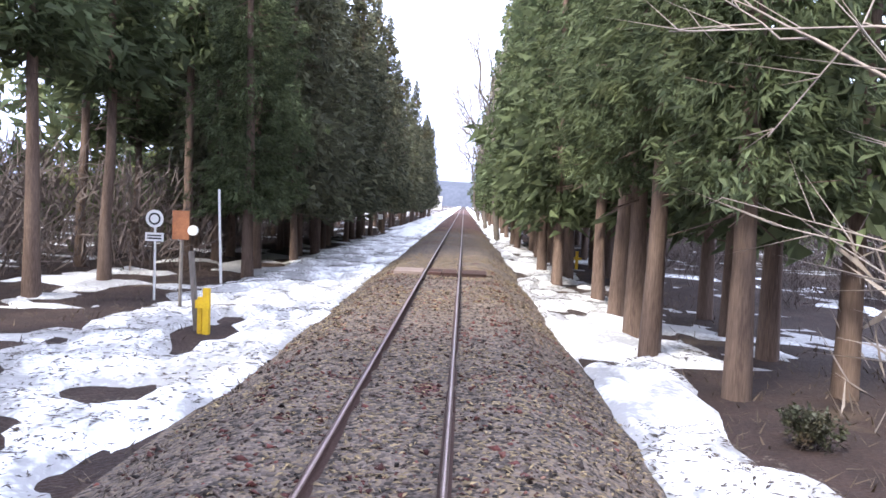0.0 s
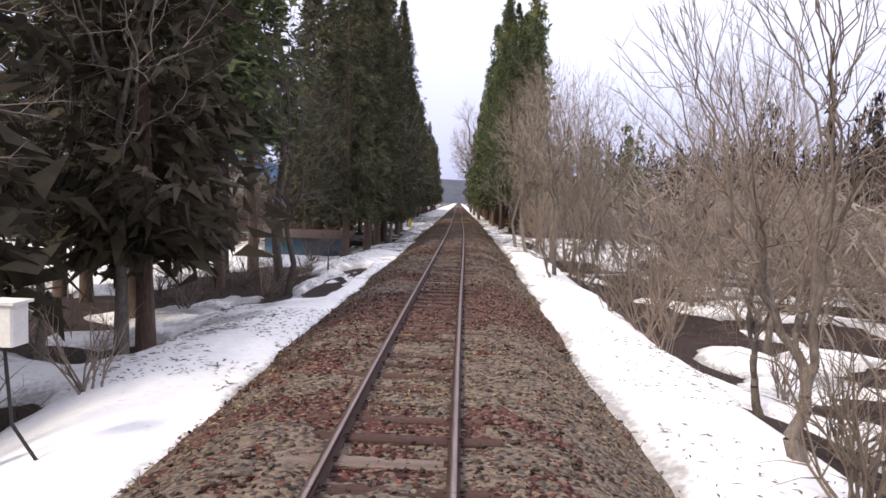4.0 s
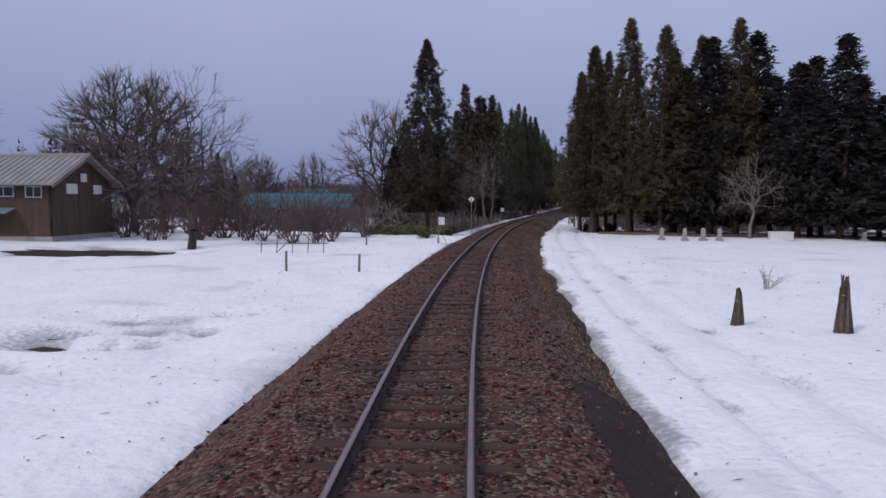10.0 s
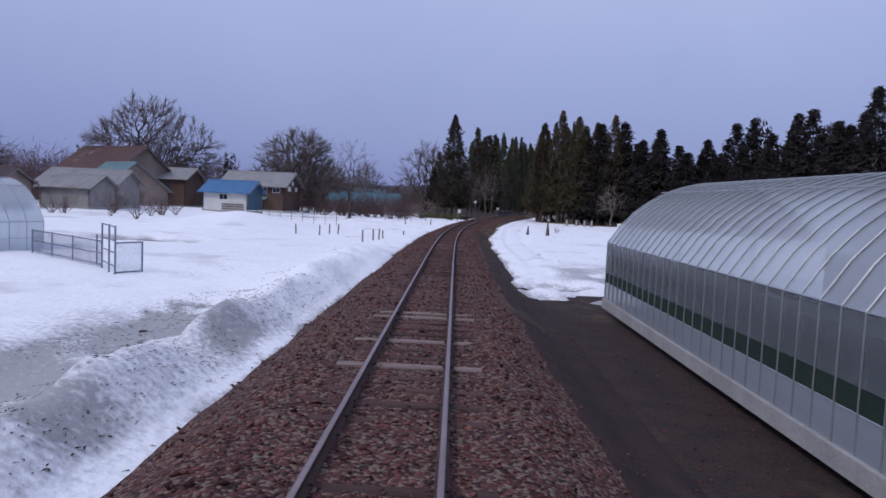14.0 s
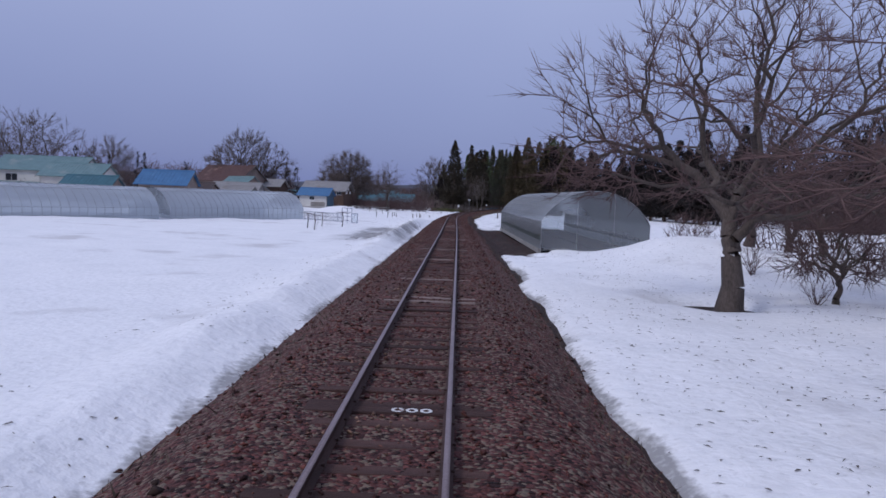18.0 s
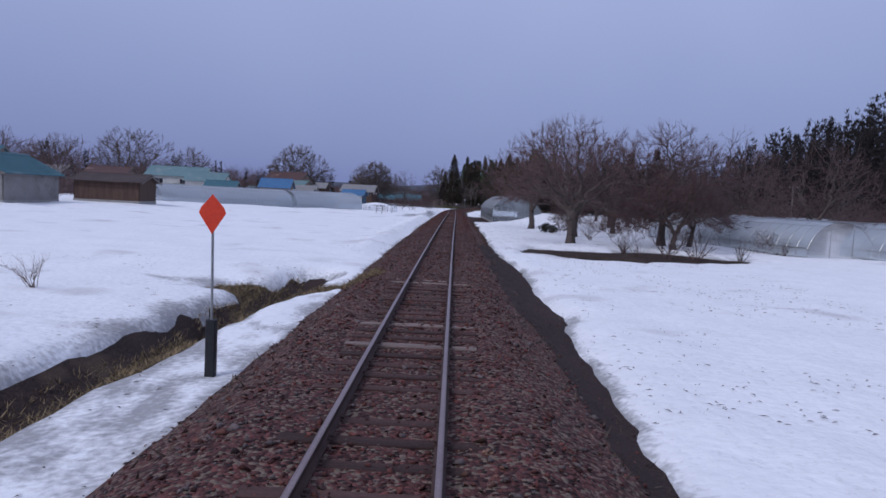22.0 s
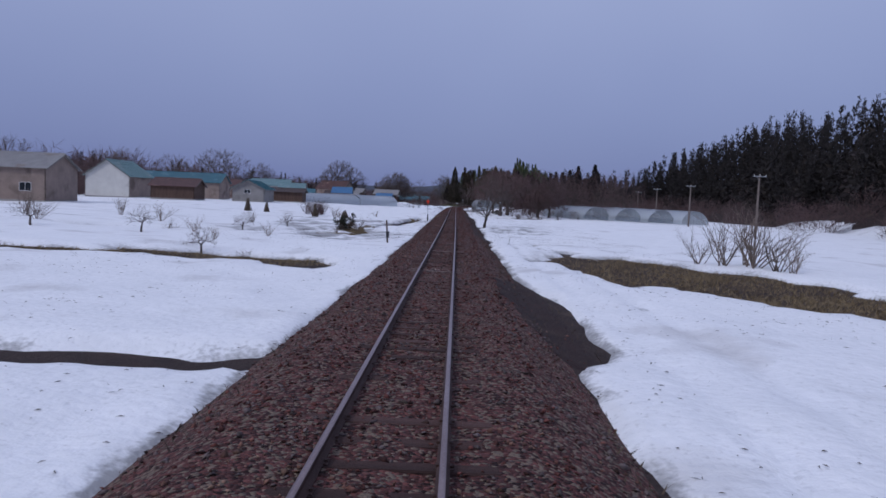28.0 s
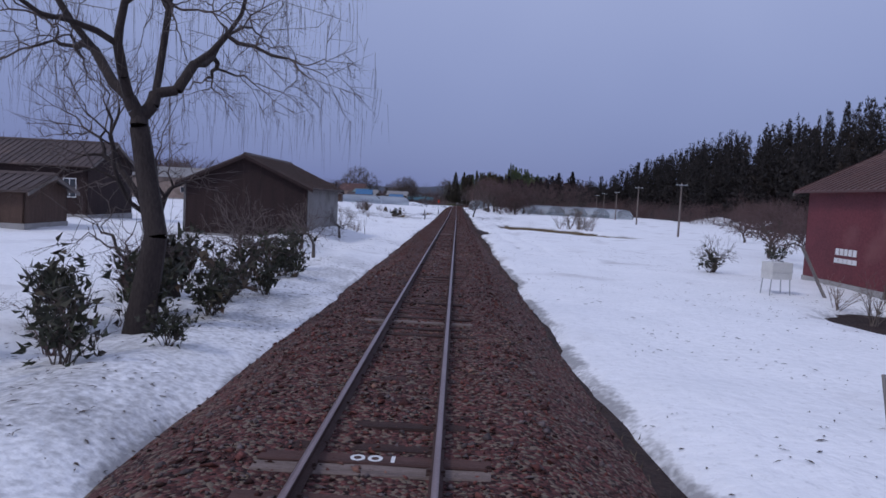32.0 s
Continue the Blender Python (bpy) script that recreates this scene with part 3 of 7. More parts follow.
def snow_depth(u, w):
    """Depth of the snow over the soil; below zero where the ground is bare."""
    left = -2.5 - 0.55 * smooth(-13, -8, u) * (1 - smooth(9, 14, u)) + 0.75 * vnoise(u, 0 * u, 3.0, 4, 2) + 0.25 * vnoise(u, w, 0.8, 2, 9)
    left = left - 0.75 * smooth(64, 70, u) * (1 - smooth(76, 79, u))
    right = 2.98 + 0.8 * vnoise(u, 0 * u + 40, 4.0, 4, 3) + 0.25 * vnoise(u, w, 0.8, 2, 11)
    right = right + 0.5 * smooth(232, 242, u) * (1 - smooth(251, 255, u)) + 0.95 * smooth(312, 320, u) * (1 - smooth(325.6, 327.4, u))
    right = right - 0.25 * smooth(20, 28, u) * (1 - smooth(46, 60, u))
    s = np.where(w < 0, left - w, w - right)
    for ua, wa, ru, rw, turn in BARE:
        c, d = math.cos(turn), math.sin(turn)
        p, q = (u - ua) * c + (w - wa) * d, -(u - ua) * d + (w - wa) * c
        wob = 1 + 0.8 * vnoise(u + ua, w, 1.6, 3, 5)
        s = np.minimum(s, (np.hypot(p / ru, q / rw) - wob) * min(ru, rw))
    for (ua, wa), (ub, wb) in zip(DITCH, DITCH[1:]):
        du, dw = ub - ua, wb - wa
        k = np.clip(((u - ua) * du + (w - wa) * dw) / (du * du + dw * dw), 0, 1)
        s = np.minimum(s, np.hypot(u - ua - k * du, w - wa - k * dw) - 0.85 - 0.6 * vnoise(u, w, 1.5, 2, 6))
    # thin, broken snow under the trees
    patch = vnoise(u, w, 1.7, 4, 4)
    wood = (1 - smooth(8, 22, u)) * smooth(5.6, 8.0, -w) + (1 - smooth(-6, 10, u)) * smooth(4.6, 6.4, w)
    wood = wood + (1 - smooth(70, 77, u)) * smooth(48, 60, u) * smooth(4.8, 6.6, w) + smooth(12, 20, w) * (1 - smooth(38, 52, w)) * (1 - smooth(70, 78, u))
    wood = wood + smooth(-13, -8, u) * (1 - smooth(9, 14, u)) * smooth(3.5, 4.6, -w)
    wood = np.clip(wood, 0, 1)
    s = np.minimum(s, (-0.07 - patch) * 3.0 + (1 - wood) * 4.0)
    s = np.minimum(s, (0.17 - vnoise(u, w, 0.75, 3, 15)) * 1.6 + 3.0 * smooth(10, 20, u) + 0.6 * (1 - smooth(2.7, 3.2, np.abs(w))))
    floor = smooth(-20, -14, u) * (1 - smooth(-3, 4, u)) * (w > 0)
    s = np.minimum(s, 4.9 + 1.6 * vnoise(u, w, 2.2, 3, 61) - w + 3000 * (1 - floor))
    field = smooth(250, 262, u) * (1 - smooth(296, 312, u)) * smooth(-34, -14, w) * smooth(4.6, 7.2, -w)
    s = np.minimum(s, (0.21 - vnoise(u * 0.6, w, 1.8, 4, 8)) * 1.5 + 4 * (1 - field))
    yard = smooth(268, 274, u) * (1 - smooth(280, 288, u)) * smooth(3.4, 4.4, w) * (1 - smooth(8, 11, w)) + smooth(186, 196, u) * (1 - smooth(222, 230, u)) * smooth(4, 6, w) * 0.6
    s = np.minimum(s, (0.20 - vnoise(u, w, 0.8, 4, 18)) * 1.2 + 3 * (1 - np.clip(yard, 0, 1)))
    streak = smooth(109, 114, u) * (1 - smooth(119, 123, u)) * smooth(3.6, 5.0, -w) * (1 - smooth(9, 12, -w))
    s = np.minimum(s, (0.19 - vnoise(u * 1.4, w * 0.6, 0.8, 4, 34)) * 1.0 + 3 * (1 - streak))
    s = np.minimum(s, 8 * (1 - smooth(54, 62, w + 9 * vnoise(u, w, 12, 3, 50)) * smooth(84, 92, u)) - 0.3)
    ledge = smooth(22, 27, u) * (1 - smooth(36, 41, u)) * smooth(2.9, 3.3, -w) * (1 - smooth(4.4, 5.4, -w))
    s = np.minimum(s, (0.02 - vnoise(u * 0.5, w, 0.9, 3, 35)) * 1.4 + 3 * (1 - ledge))
    dirty = smooth(152, 160, u) * (1 - smooth(178, 184, u)) * smooth(3.4, 4.2, -w) * (1 - smooth(6.5, 8.0, -w))
    s = np.minimum(s, (0.26 - vnoise(u, w, 0.7, 4, 33)) * 1.2 + 3 * (1 - dirty))
    stream = smooth(4, 12, u) * (1 - smooth(54, 64, u)) * smooth(4.3, 5.8, w)
    s = np.minimum(s, (-0.03 - vnoise(u, w, 2.6, 4, 19)) * 3.0 + 5 * (1 - stream))
    gully = smooth(24, 32, u) * (1 - smooth(66, 72, u)) * smooth(4.6, 6.0, -w)
    s = np.minimum(s, (0.08 - vnoise(u, w, 2.4, 3, 20)) * 3.0 + 5 * (1 - gully))
    thick = 0.31 + 0.24 * vnoise(u, w, 2.2, 4, 7)
    thick = thick - 0.12 * smooth(244, 250, u) * (1 - smooth(288, 296, u)) * (w < 0)
    thick = thick + 0.30 * np.exp(-((w + 3.9) / 0.9) ** 2) * smooth(140, 156, u) * (1 - smooth(232, 244, u)) * (1 + 1.4 * vnoise(u, w, 1.1, 3, 12))
    thick = thick + 0.42 * np.exp(-((w + 4.0) / 1.1) ** 2) * smooth(136, 146, u) * (1 - smooth(178, 186, u)) * (1 + 1.0 * vnoise(u, w, 0.9, 3, 54))
    thick = thick + 0.26 * np.exp(-((w + 4.2) / 1.0) ** 2) * smooth(336, 350, u)
    thick = thick * (1 - 0.55 * np.clip(wood, 0, 1))
    thick = thick + 0.32 * dirty * vnoise(u, w, 1.0, 4, 40) + 0.3 * dirty * vnoise(u, w, 2.4, 3, 62)
    thick = thick + 0.09 * vnoise(u, w, 0.55, 3, 13) * smooth(2.5, 4, np.abs(w))
    for centre, a, b in ((4.3, 56, 150), (5.7, 56, 150), (4.6, 284, 350), (6.1, 284, 350)):
        m = centre + 0.5 * vnoise(u, 0 * u, 14, 2, 14)
        thick = thick - 0.14 * np.exp(-((w - m) / 0.18) ** 2) * smooth(a, a + 8, u) * (1 - smooth(b - 8, b, u))
    ramp = 0.26 + 0.08 * (w > 0) + 0.4 * (w < 0) * smooth(148, 160, u) * (1 - smooth(240, 246, u)) + 0.12 * vnoise(u, w, 1.3, 2, 30)
    return np.where(s > 0, thick * (1 - np.exp(-s / ramp)), np.maximum(s * 0.7, -0.3)) - 0.012


STATIONS = np.concatenate([np.arange(-900, -300, 40), np.arange(-300, -60, 4), np.arange(-60, -30, 1.2), np.arange(-30, 392, 0.45), np.arange(392, 470, 4), np.arange(470, 900, 40)])
_half = np.concatenate([[0.5, 1.2, 1.7], np.arange(2.0, 4.2, 0.13), np.arange(4.2, 8, 0.3), np.arange(8, 20, 0.8), np.arange(20, 64, 3.0), [70, 80, 95, 120, 160, 230, 350, 550, 900, 1500]])
LATERALS = np.concatenate([-_half[::-1], [0.0], _half])


def snow_dirt_shade(u, w):
    """Share of grey in the snow: grit and meltwater along its thin edges and on the bank beside the greenhouse path,
    painted shade on the left banks at u 22 to 78.
    """
    bank = smooth(157, 165, u) * (1 - smooth(178, 186, u)) * smooth(2.6, 3.2, -w) * (1 - smooth(6.5, 9.0, -w))
    yard = smooth(284, 290, u) * (1 - smooth(297, 301, u)) * smooth(3.0, 4.2, -w) * (1 - smooth(9, 13, -w)) + smooth(264, 269, u) * (1 - smooth(279, 284, u)) * smooth(3.2, 4.2, w) * (1 - smooth(8, 12, w))
    wood = smooth(-70, -30, u) * (1 - smooth(10, 20, u)) * (1 - smooth(7, 9, np.abs(w)))
    # greys the left bank with grit and with the shade of its trees
    slope = smooth(52, 58, u) * (1 - smooth(75, 78, u)) * smooth(2.6, 3.0, -w) * (1 - smooth(7.5, 9.0, -w))
    field = smooth(141, 147, u) * smooth(4.0, 6.0, w) * (1 - smooth(16, 22, w)) * (1 - smooth(158, 160, u))
    # icy grey over the left gully, its shade put into the colour
    wood = wood + 0.9 * smooth(22, 26, u) * (1 - smooth(40, 46, u)) * smooth(3.6, 4.4, -w)
    wayside = smooth(352, 362, u) * smooth(2.4, 2.9, -w) * (1 - smooth(5.0, 6.5, -w))
    grit = smooth(-0.12, 0.16, vnoise(u, w, 1.1, 4, 41))
    rim = (1 - smooth(0.08, 0.17, snow_depth(u, w) + 0.16 * vnoise(u, w, 0.45, 3, 53))) * smooth(-0.3, 0.05, vnoise(u, w, 1.5, 2, 42))
    return np.clip(wayside * (0.22 + 0.35 * grit) + slope * (0.34 + 0.5 * grit) + 0.75 * field * smooth(-0.16, 0.08, vnoise(u * 0.6, w, 1.2, 4, 52)) + 0.8 * wood * smooth(-0.12, 0.14, vnoise(u, w, 0.7, 4, 51)) + bank * (0.42 + 0.55 * grit) + 0.85 * yard * smooth(-0.08, 0.14, vnoise(u, w, 0.8, 4, 43)) + 0.9 * rim, 0, 1)


def sheet(name, height, mat, label, category, kind, step=1):
    uu, ww = np.meshgrid(STATIONS[::step], LATERALS, indexing="ij")
    p = spread(uu, ww, height(uu, ww)).reshape(-1, 3)
    nu, nw = uu.shape
    i = (np.arange(nu - 1)[:, None] * nw + np.arange(nw - 1)[None]).ravel()
    me = arr_mesh(name, p, np.stack([i, i + nw, i + nw + 1, i + 1], -1), mat, True)
    return tagged(new(name, me), label, category, kind=kind)


sheet("ground", soil_dz, SOIL, "dark brown soil and dead grass between patches of old snow", "ground", "structure", 2)
sheet("snow_cover", lambda u, w: soil_dz(u, w) + snow_depth(u, w), SNOW, "old melting snow lying over the fields beside the railway", "snow", "stuff")
_uu, _ww = np.meshgrid(STATIONS, LATERALS, indexing="ij")
bpy.data.objects["snow_cover"].data.attributes.new("dirt_shade", "FLOAT", "POINT").data.foreach_set("value", snow_dirt_shade(_uu, _ww).ravel().astype(np.float32))


def ground_dz(u, w):
    u, w = np.array(float(u)), np.array(float(w))
    return float(soil_dz(u, w) + max(float(snow_depth(u, w)), 0.0))


def stand(u, w, turn=0.0, sink=0.03):
    return spot(u, w, ground_dz(u, w) - sink, turn)


# ballast bed
def ballast_dz(u, w):
    a = np.abs(w)
    return np.interp(a, [0, 0.45, 0.75, 1.35, 1.75, 2.5, 3.0, 3.2], [-0.150, -0.152, -0.150, -0.128, -0.20, -0.54, -0.84, -1.0]) + 0.05 * vnoise(u, w, 0.35, 2, 21) + 0.05 * vnoise(u, w, 3.0, 2, 22)


_bu, _bw = np.meshgrid(np.concatenate([np.arange(-330, -40, 3), np.arange(-40, 400, 0.3)]), np.concatenate([np.arange(-3.2, -1.3, 0.2), np.arange(-1.3, 1.35, 0.16), np.arange(1.4, 3.25, 0.2)]), indexing="ij")
_p = spread(_bu, _bw, ballast_dz(_bu, _bw)).reshape(-1, 3)
_i = (np.arange(_bu.shape[0] - 1)[:, None] * _bu.shape[1] + np.arange(_bu.shape[1] - 1)[None]).ravel()
_n = _bu.shape[1]
tagged(new("ballast_bed", arr_mesh("ballast_bed", _p, np.stack([_i, _i + _n, _i + _n + 1, _i + 1], -1), BALLAST, True)), "rust-stained crushed stone ballast bed under the track", "ballast", kind="structure")


def scatter_stones(name, count, u0, u1, half, size, mat, label, seed, surface, inner=0.0):
    """Loose stones as squashed, turned octahedra joined into one mesh."""
    r = np.random.RandomState(seed)
    u = r.uniform(u0, u1, count)
    w = r.uniform(-half, half, count)
    keep = (np.abs(np.abs(w) - 0.566) > 0.10) & (np.abs(w) > inner) & ((w > 0) | (np.abs(w) < 3.0))
    u, w = u[keep], w[keep]
    n = len(u)
    c = spread(u, w, surface(u, w) + 0.008)
    s = size * np.clip(np.exp(r.normal(-0.1, 0.42, (n, 1))), 0.4, 2.4) * np.array([[1.25, 0.95, 0.7]]) * r.uniform(0.7, 1.2, (n, 3))
    base = np.array([[1, 0, 0], [-1, 0, 0], [0, 1, 0], [0, -1, 0], [0.25, 0.2, 1], [-0.2, 0.1, -1]])
    v = base[None] * s[:, None] * r.uniform(0.6, 1.35, (n, 6, 1))
    a, b = r.uniform(0, 6.28, n), r.uniform(-1.2, 1.2, n)
    ca, sa, cb, sb = np.cos(a), np.sin(a), np.cos(b), np.sin(b)
    x, y, z = v[..., 0], v[..., 1], v[..., 2]
    y, z = y * cb[:, None] - z * sb[:, None], y * sb[:, None] + z * cb[:, None]
    x, y = x * ca[:, None] - y * sa[:, None], x * sa[:, None] + y * ca[:, None]
    v = np.stack([x, y, z], -1) + c[:, None]
    f = np.array([[0, 2, 4], [2, 1, 4], [1, 3, 4], [3, 0, 4], [1, 2, 0, 3][:3], [0, 3, 1]])
    faces = (f[None] + 6 * np.arange(n)[:, None, None]).reshape(-1, 3)
    tagged(new(name, arr_mesh(name, v.reshape(-1, 3), faces, mat)), label, "ballast", kind="stuff")


scatter_stones("ballast_stones", 80000, -25, 385, 1.95, 0.026, STONE, "rusty brown crushed ballast stones between the sleepers", 3, ballast_dz)
scatter_stones("grey_ballast_stones", 20000, 225, 385, 2.7, 0.028, STONE_GREY, "fresh grey ballast stones on the shoulder of the track", 4, ballast_dz)
scatter_stones("shoulder_stones", 36000, -25, 385, 2.95, 0.026, STONE, "small brown stones fallen down the ballast shoulder", 5, lambda u, w: np.maximum(ballast_dz(u, w), soil_dz(u, w)), 1.5)

# needles and leaf mould packed over the ballast inside the wood
_mu, _mw = np.meshgrid(np.arange(-60, 84, 0.3), np.arange(-3.0, 3.05, 0.2), indexing="ij")
_mk = vnoise(_mu, _mw, 3.0, 4, 44) + 0.34 * (1 - smooth(-2, 30, _mu)) + 0.16 * (1 - smooth(30, 80, _mu)) + 0.14 * (1 - smooth(30, 44, _mu)) - 0.12 - 0.1 * smooth(70, 82, _mu)
_mz = np.maximum(ballast_dz(_mu, _mw), soil_dz(_mu, _mw)) - 0.05 + 0.062 * smooth(-0.08, 0.12, _mk) + 0.05 * vnoise(_mu, _mw, 0.5, 3, 45)
_mi = (np.arange(_mu.shape[0] - 1)[:, None] * _mu.shape[1] + np.arange(_mu.shape[1] - 1)[None]).ravel()
_n = _mu.shape[1]
tagged(new("leaf_mould", arr_mesh("leaf_mould", spread(_mu, _mw, _mz).reshape(-1, 3), np.stack([_mi, _mi + _n, _mi + _n + 1, _mi + 1], -1), MOULD, True)), "brown needles and leaf mould packed over the ballast", "leaf litter", kind="stuff")

scatter_stones("weathered_stones", 26000, -25, 62, 2.85, 0.024, STONE_BROWN, "weathered grey-brown stones among the leaf mould", 8, lambda u, w: np.maximum(ballast_dz(u, w), soil_dz(u, w)) + 0.012)

# dark bare earth on the right shoulder, over the toe of the ballast
_mu, _mw = np.meshgrid(np.arange(120, 388, 0.3), np.arange(1.5, 3.95, 0.16), indexing="ij")
_mk = 1.86 + 0.55 * vnoise(_mu, 0 * _mu, 5.0, 3, 46) + 0.3 * vnoise(_mu, _mw, 0.6, 2, 47) + 0.55 * smooth(252, 257, _mu) * (1 - smooth(268, 276, _mu)) + 0.6 * smooth(318, 330, _mu) + 0.5 * smooth(150, 180, _mu) * (1 - smooth(222, 230, _mu))
_mk = _mk + 1.6 * (smooth(190, 198, _mu) * (1 - smooth(226, 234, _mu)) + smooth(288, 296, _mu) * (1 - smooth(313, 318, _mu)) + smooth(326, 329, _mu))
_mz = np.maximum(ballast_dz(_mu, _mw), soil_dz(_mu, _mw)) - 0.06 + 0.098 * smooth(-0.06, 0.3, _mw - _mk) * (1 - smooth(3.3, 3.8, _mw)) + 0.03 * vnoise(_mu, _mw, 0.4, 3, 48)
_mi = (np.arange(_mu.shape[0] - 1)[:, None] * _mu.shape[1] + np.arange(_mu.shape[1] - 1)[None]).ravel()
_n = _mu.shape[1]
tagged(new("shoulder_earth", arr_mesh("shoulder_earth", spread(_mu, _mw, _mz).reshape(-1, 3), np.stack([_mi, _mi + _n, _mi + _n + 1, _mi + 1], -1), EARTH, True)), "dark damp earth spread along the ballast shoulder", "earth", kind="stuff")

scatter_stones("loose_stones", 14000, 120, 330, 3.5, 0.02, STONE, "small stones strewn over the dark shoulder earth", 6, lambda u, w: np.maximum(ballast_dz(u, w), soil_dz(u, w)) + 0.03, 2.2)

scatter_stones("yard_gravel", 16000, 152, 190, 6.4, 0.016, STONE, "small stones and clods on the bare earth beside the greenhouse", 7, lambda u, w: soil_dz(u, w) - 0.004, 3.0)

# ---- the track: panels of two rails and their sleepers ----
PANEL = 25.0
GAUGE = 0.566


def rail_run(side, u0, u1, head):
    """One rail of a panel, swept along the line; head: the worn top alone."""
    us = np.linspace(u0 + 0.004, u1 - 0.004, 13)
    if head:
        prof = [(-0.0315, -0.012), (-0.027, 0.0), (0.027, 0.0), (0.0315, -0.012)]
    else:
        prof = [(-0.061, -0.14), (-0.061, -0.13), (-0.012, -0.112), (-0.008, -0.045), (-0.0325, -0.034), (-0.0325, -0.005), (0.0325, -0.005), (0.0325, -0.034), (0.008, -0.045), (0.012, -0.112), (0.061, -0.13), (0.061, -0.14)]
    k = len(prof)
    uu, ii = np.meshgrid(us, np.arange(k), indexing="ij")
    pa = np.array(prof)
    v = spread(uu, side * GAUGE + pa[ii, 0], pa[ii, 1]).reshape(-1, 3)
    f = [(a * k + i, a * k + (i + 1) % k, (a + 1) * k + (i + 1) % k, (a + 1) * k + i) for a in range(len(us) - 1) for i in range(k if not head else k - 1)]
    return arr_mesh("rail", v, f, RAILTOP if head else RAIL)


def sleeper_mesh(mat, seed):
    r = random.Random(seed)
    s = Shape()
    h, d, b = 1.05, 0.105, 0.012
    prof = [(-d, -0.14), (-d, -b), (-d + b, 0), (d - b, r.uniform(-0.004, 0.004)), (d, -b), (d, -0.14)]
    xs = [-h, -h * 0.5, 0, h * 0.45, h]
    k = len(prof)
    vs = [(x + r.uniform(-0.01, 0.01), y + r.uniform(-0.008, 0.008), z + r.uniform(-0.006, 0.004)) for x in xs for y, z in prof]
    fs = [(a * k + i, a * k + i + 1, (a + 1) * k + i + 1, (a + 1) * k + i) for a in range(len(xs) - 1) for i in range(k - 1)]
    fs += [tuple(range(k)), tuple(range(len(xs) * k - 1, len(xs) * k - k - 1, -1))]
    return s.add(vs, fs).mesh("sleeper", mat)


SLEEPERS_DARK = [sleeper_mesh(SLEEPER, i) for i in range(5)]
SLEEPERS_PALE = [sleeper_mesh(SLEEPER_PALE, i + 10) for i in range(3)]
_s = Shape()
_s.box(-0.085, -0.07, 0, 0.085, 0.07, 0.012).box(-0.082, -0.02, 0.012, -0.05, 0.02, 0.035).box(0.05, -0.02, 0.012, 0.082, 0.02, 0.035)
CHAIR_PLATE = _s.mesh("rail_plate", RAIL)
_s = Shape().box(-0.052, -0.26, -0.105, -0.014, 0.26, -0.045)
for _y in (-0.19, -0.07, 0.07, 0.19):
    _s.tube((-0.075, _y, -0.075), (-0.05, _y, -0.075), 0.016, n=6)
FISHPLATE = _s.mesh("fishplate", RAIL)
pale = random.Random(11)
for j, s0 in enumerate(np.arange(-325 + 3.7, 450, PANEL)):
    u0, u1 = float(chainage(s0)), float(chainage(s0 + PANEL))
    near = u0 > -60
    panel = thing(f"track_{j + 1}", Matrix.Identity(4), "two worn steel rails on old timber sleepers in ballast", "railway track", kind="structure")
    for side in (-1, 1):
        rail = part("rail", rail_run(side, u0, u1, False), RAIL, panel, "rust-brown steel rail")
        part("rail_head", rail_run(side, u0, u1, True), RAILTOP, rail, "worn shiny rail top")
        if near:
            fp = part("fishplate", FISHPLATE, RAIL, panel)
            fp.matrix_basis = spot(u0, side * GAUGE, 0, 0 if side > 0 else 180)
    for i in range(40):
        u = float(chainage(s0 + (i + 0.5) * PANEL / 40 + pale.uniform(-0.03, 0.03)))
        if u < -90 and i % 2:
            continue
        light = i in (0, 39) and pale.random() < 0.7 or pale.random() < (0.10 if 60 < u < 92 else 0.045)
        me = pale.choice(SLEEPERS_PALE if light else SLEEPERS_DARK)
        ob = part("sleeper", me, None, panel)
        ob.matrix_basis = spot(u, pale.uniform(-0.02, 0.02), (-0.130 if light else -0.140 - 0.018 * float(1 - smooth(0, 25, u))) + pale.uniform(-0.012, 0.010), pale.uniform(-0.8, 0.8))
        if near and u > -30:
            for side in (-1, 1):
                pl = part("rail_plate", CHAIR_PLATE, None, ob)
                pl.matrix_basis = Matrix.Translation((side * GAUGE, 0, 0.0))


# ---- trees ----
def frusta(segs, sides):
    """Tapered tubes along arrays of segments: rows of x0 y0 z0 x1 y1 z1 r0 r1."""
    s = np.asarray(segs, float)
    a, b, r0, r1 = s[:, :3], s[:, 3:6], s[:, 6], s[:, 7]
    d = b - a
    d /= np.linalg.norm(d, axis=1, keepdims=True) + 1e-9
    ref = np.where(np.abs(d[:, 2:3]) > 0.9, [[1.0, 0, 0]], [[0, 0, 1.0]])
    p = np.cross(d, ref)
    p /= np.linalg.norm(p, axis=1, keepdims=True) + 1e-9
    q = np.cross(d, p)
    ang = np.arange(sides) * 2 * np.pi / sides
    ring = p[:, None] * np.cos(ang)[None, :, None] + q[:, None] * np.sin(ang)[None, :, None]
    v = np.concatenate([a[:, None] + ring * r0[:, None, None], b[:, None] + ring * r1[:, None, None]], 1)
    i = np.arange(sides)
    f = np.stack([i, (i + 1) % sides, sides + (i + 1) % sides, sides + i], -1)
    return v.reshape(-1, 3), (f[None] + 2 * sides * np.arange(len(s))[:, None, None]).reshape(-1, 4)


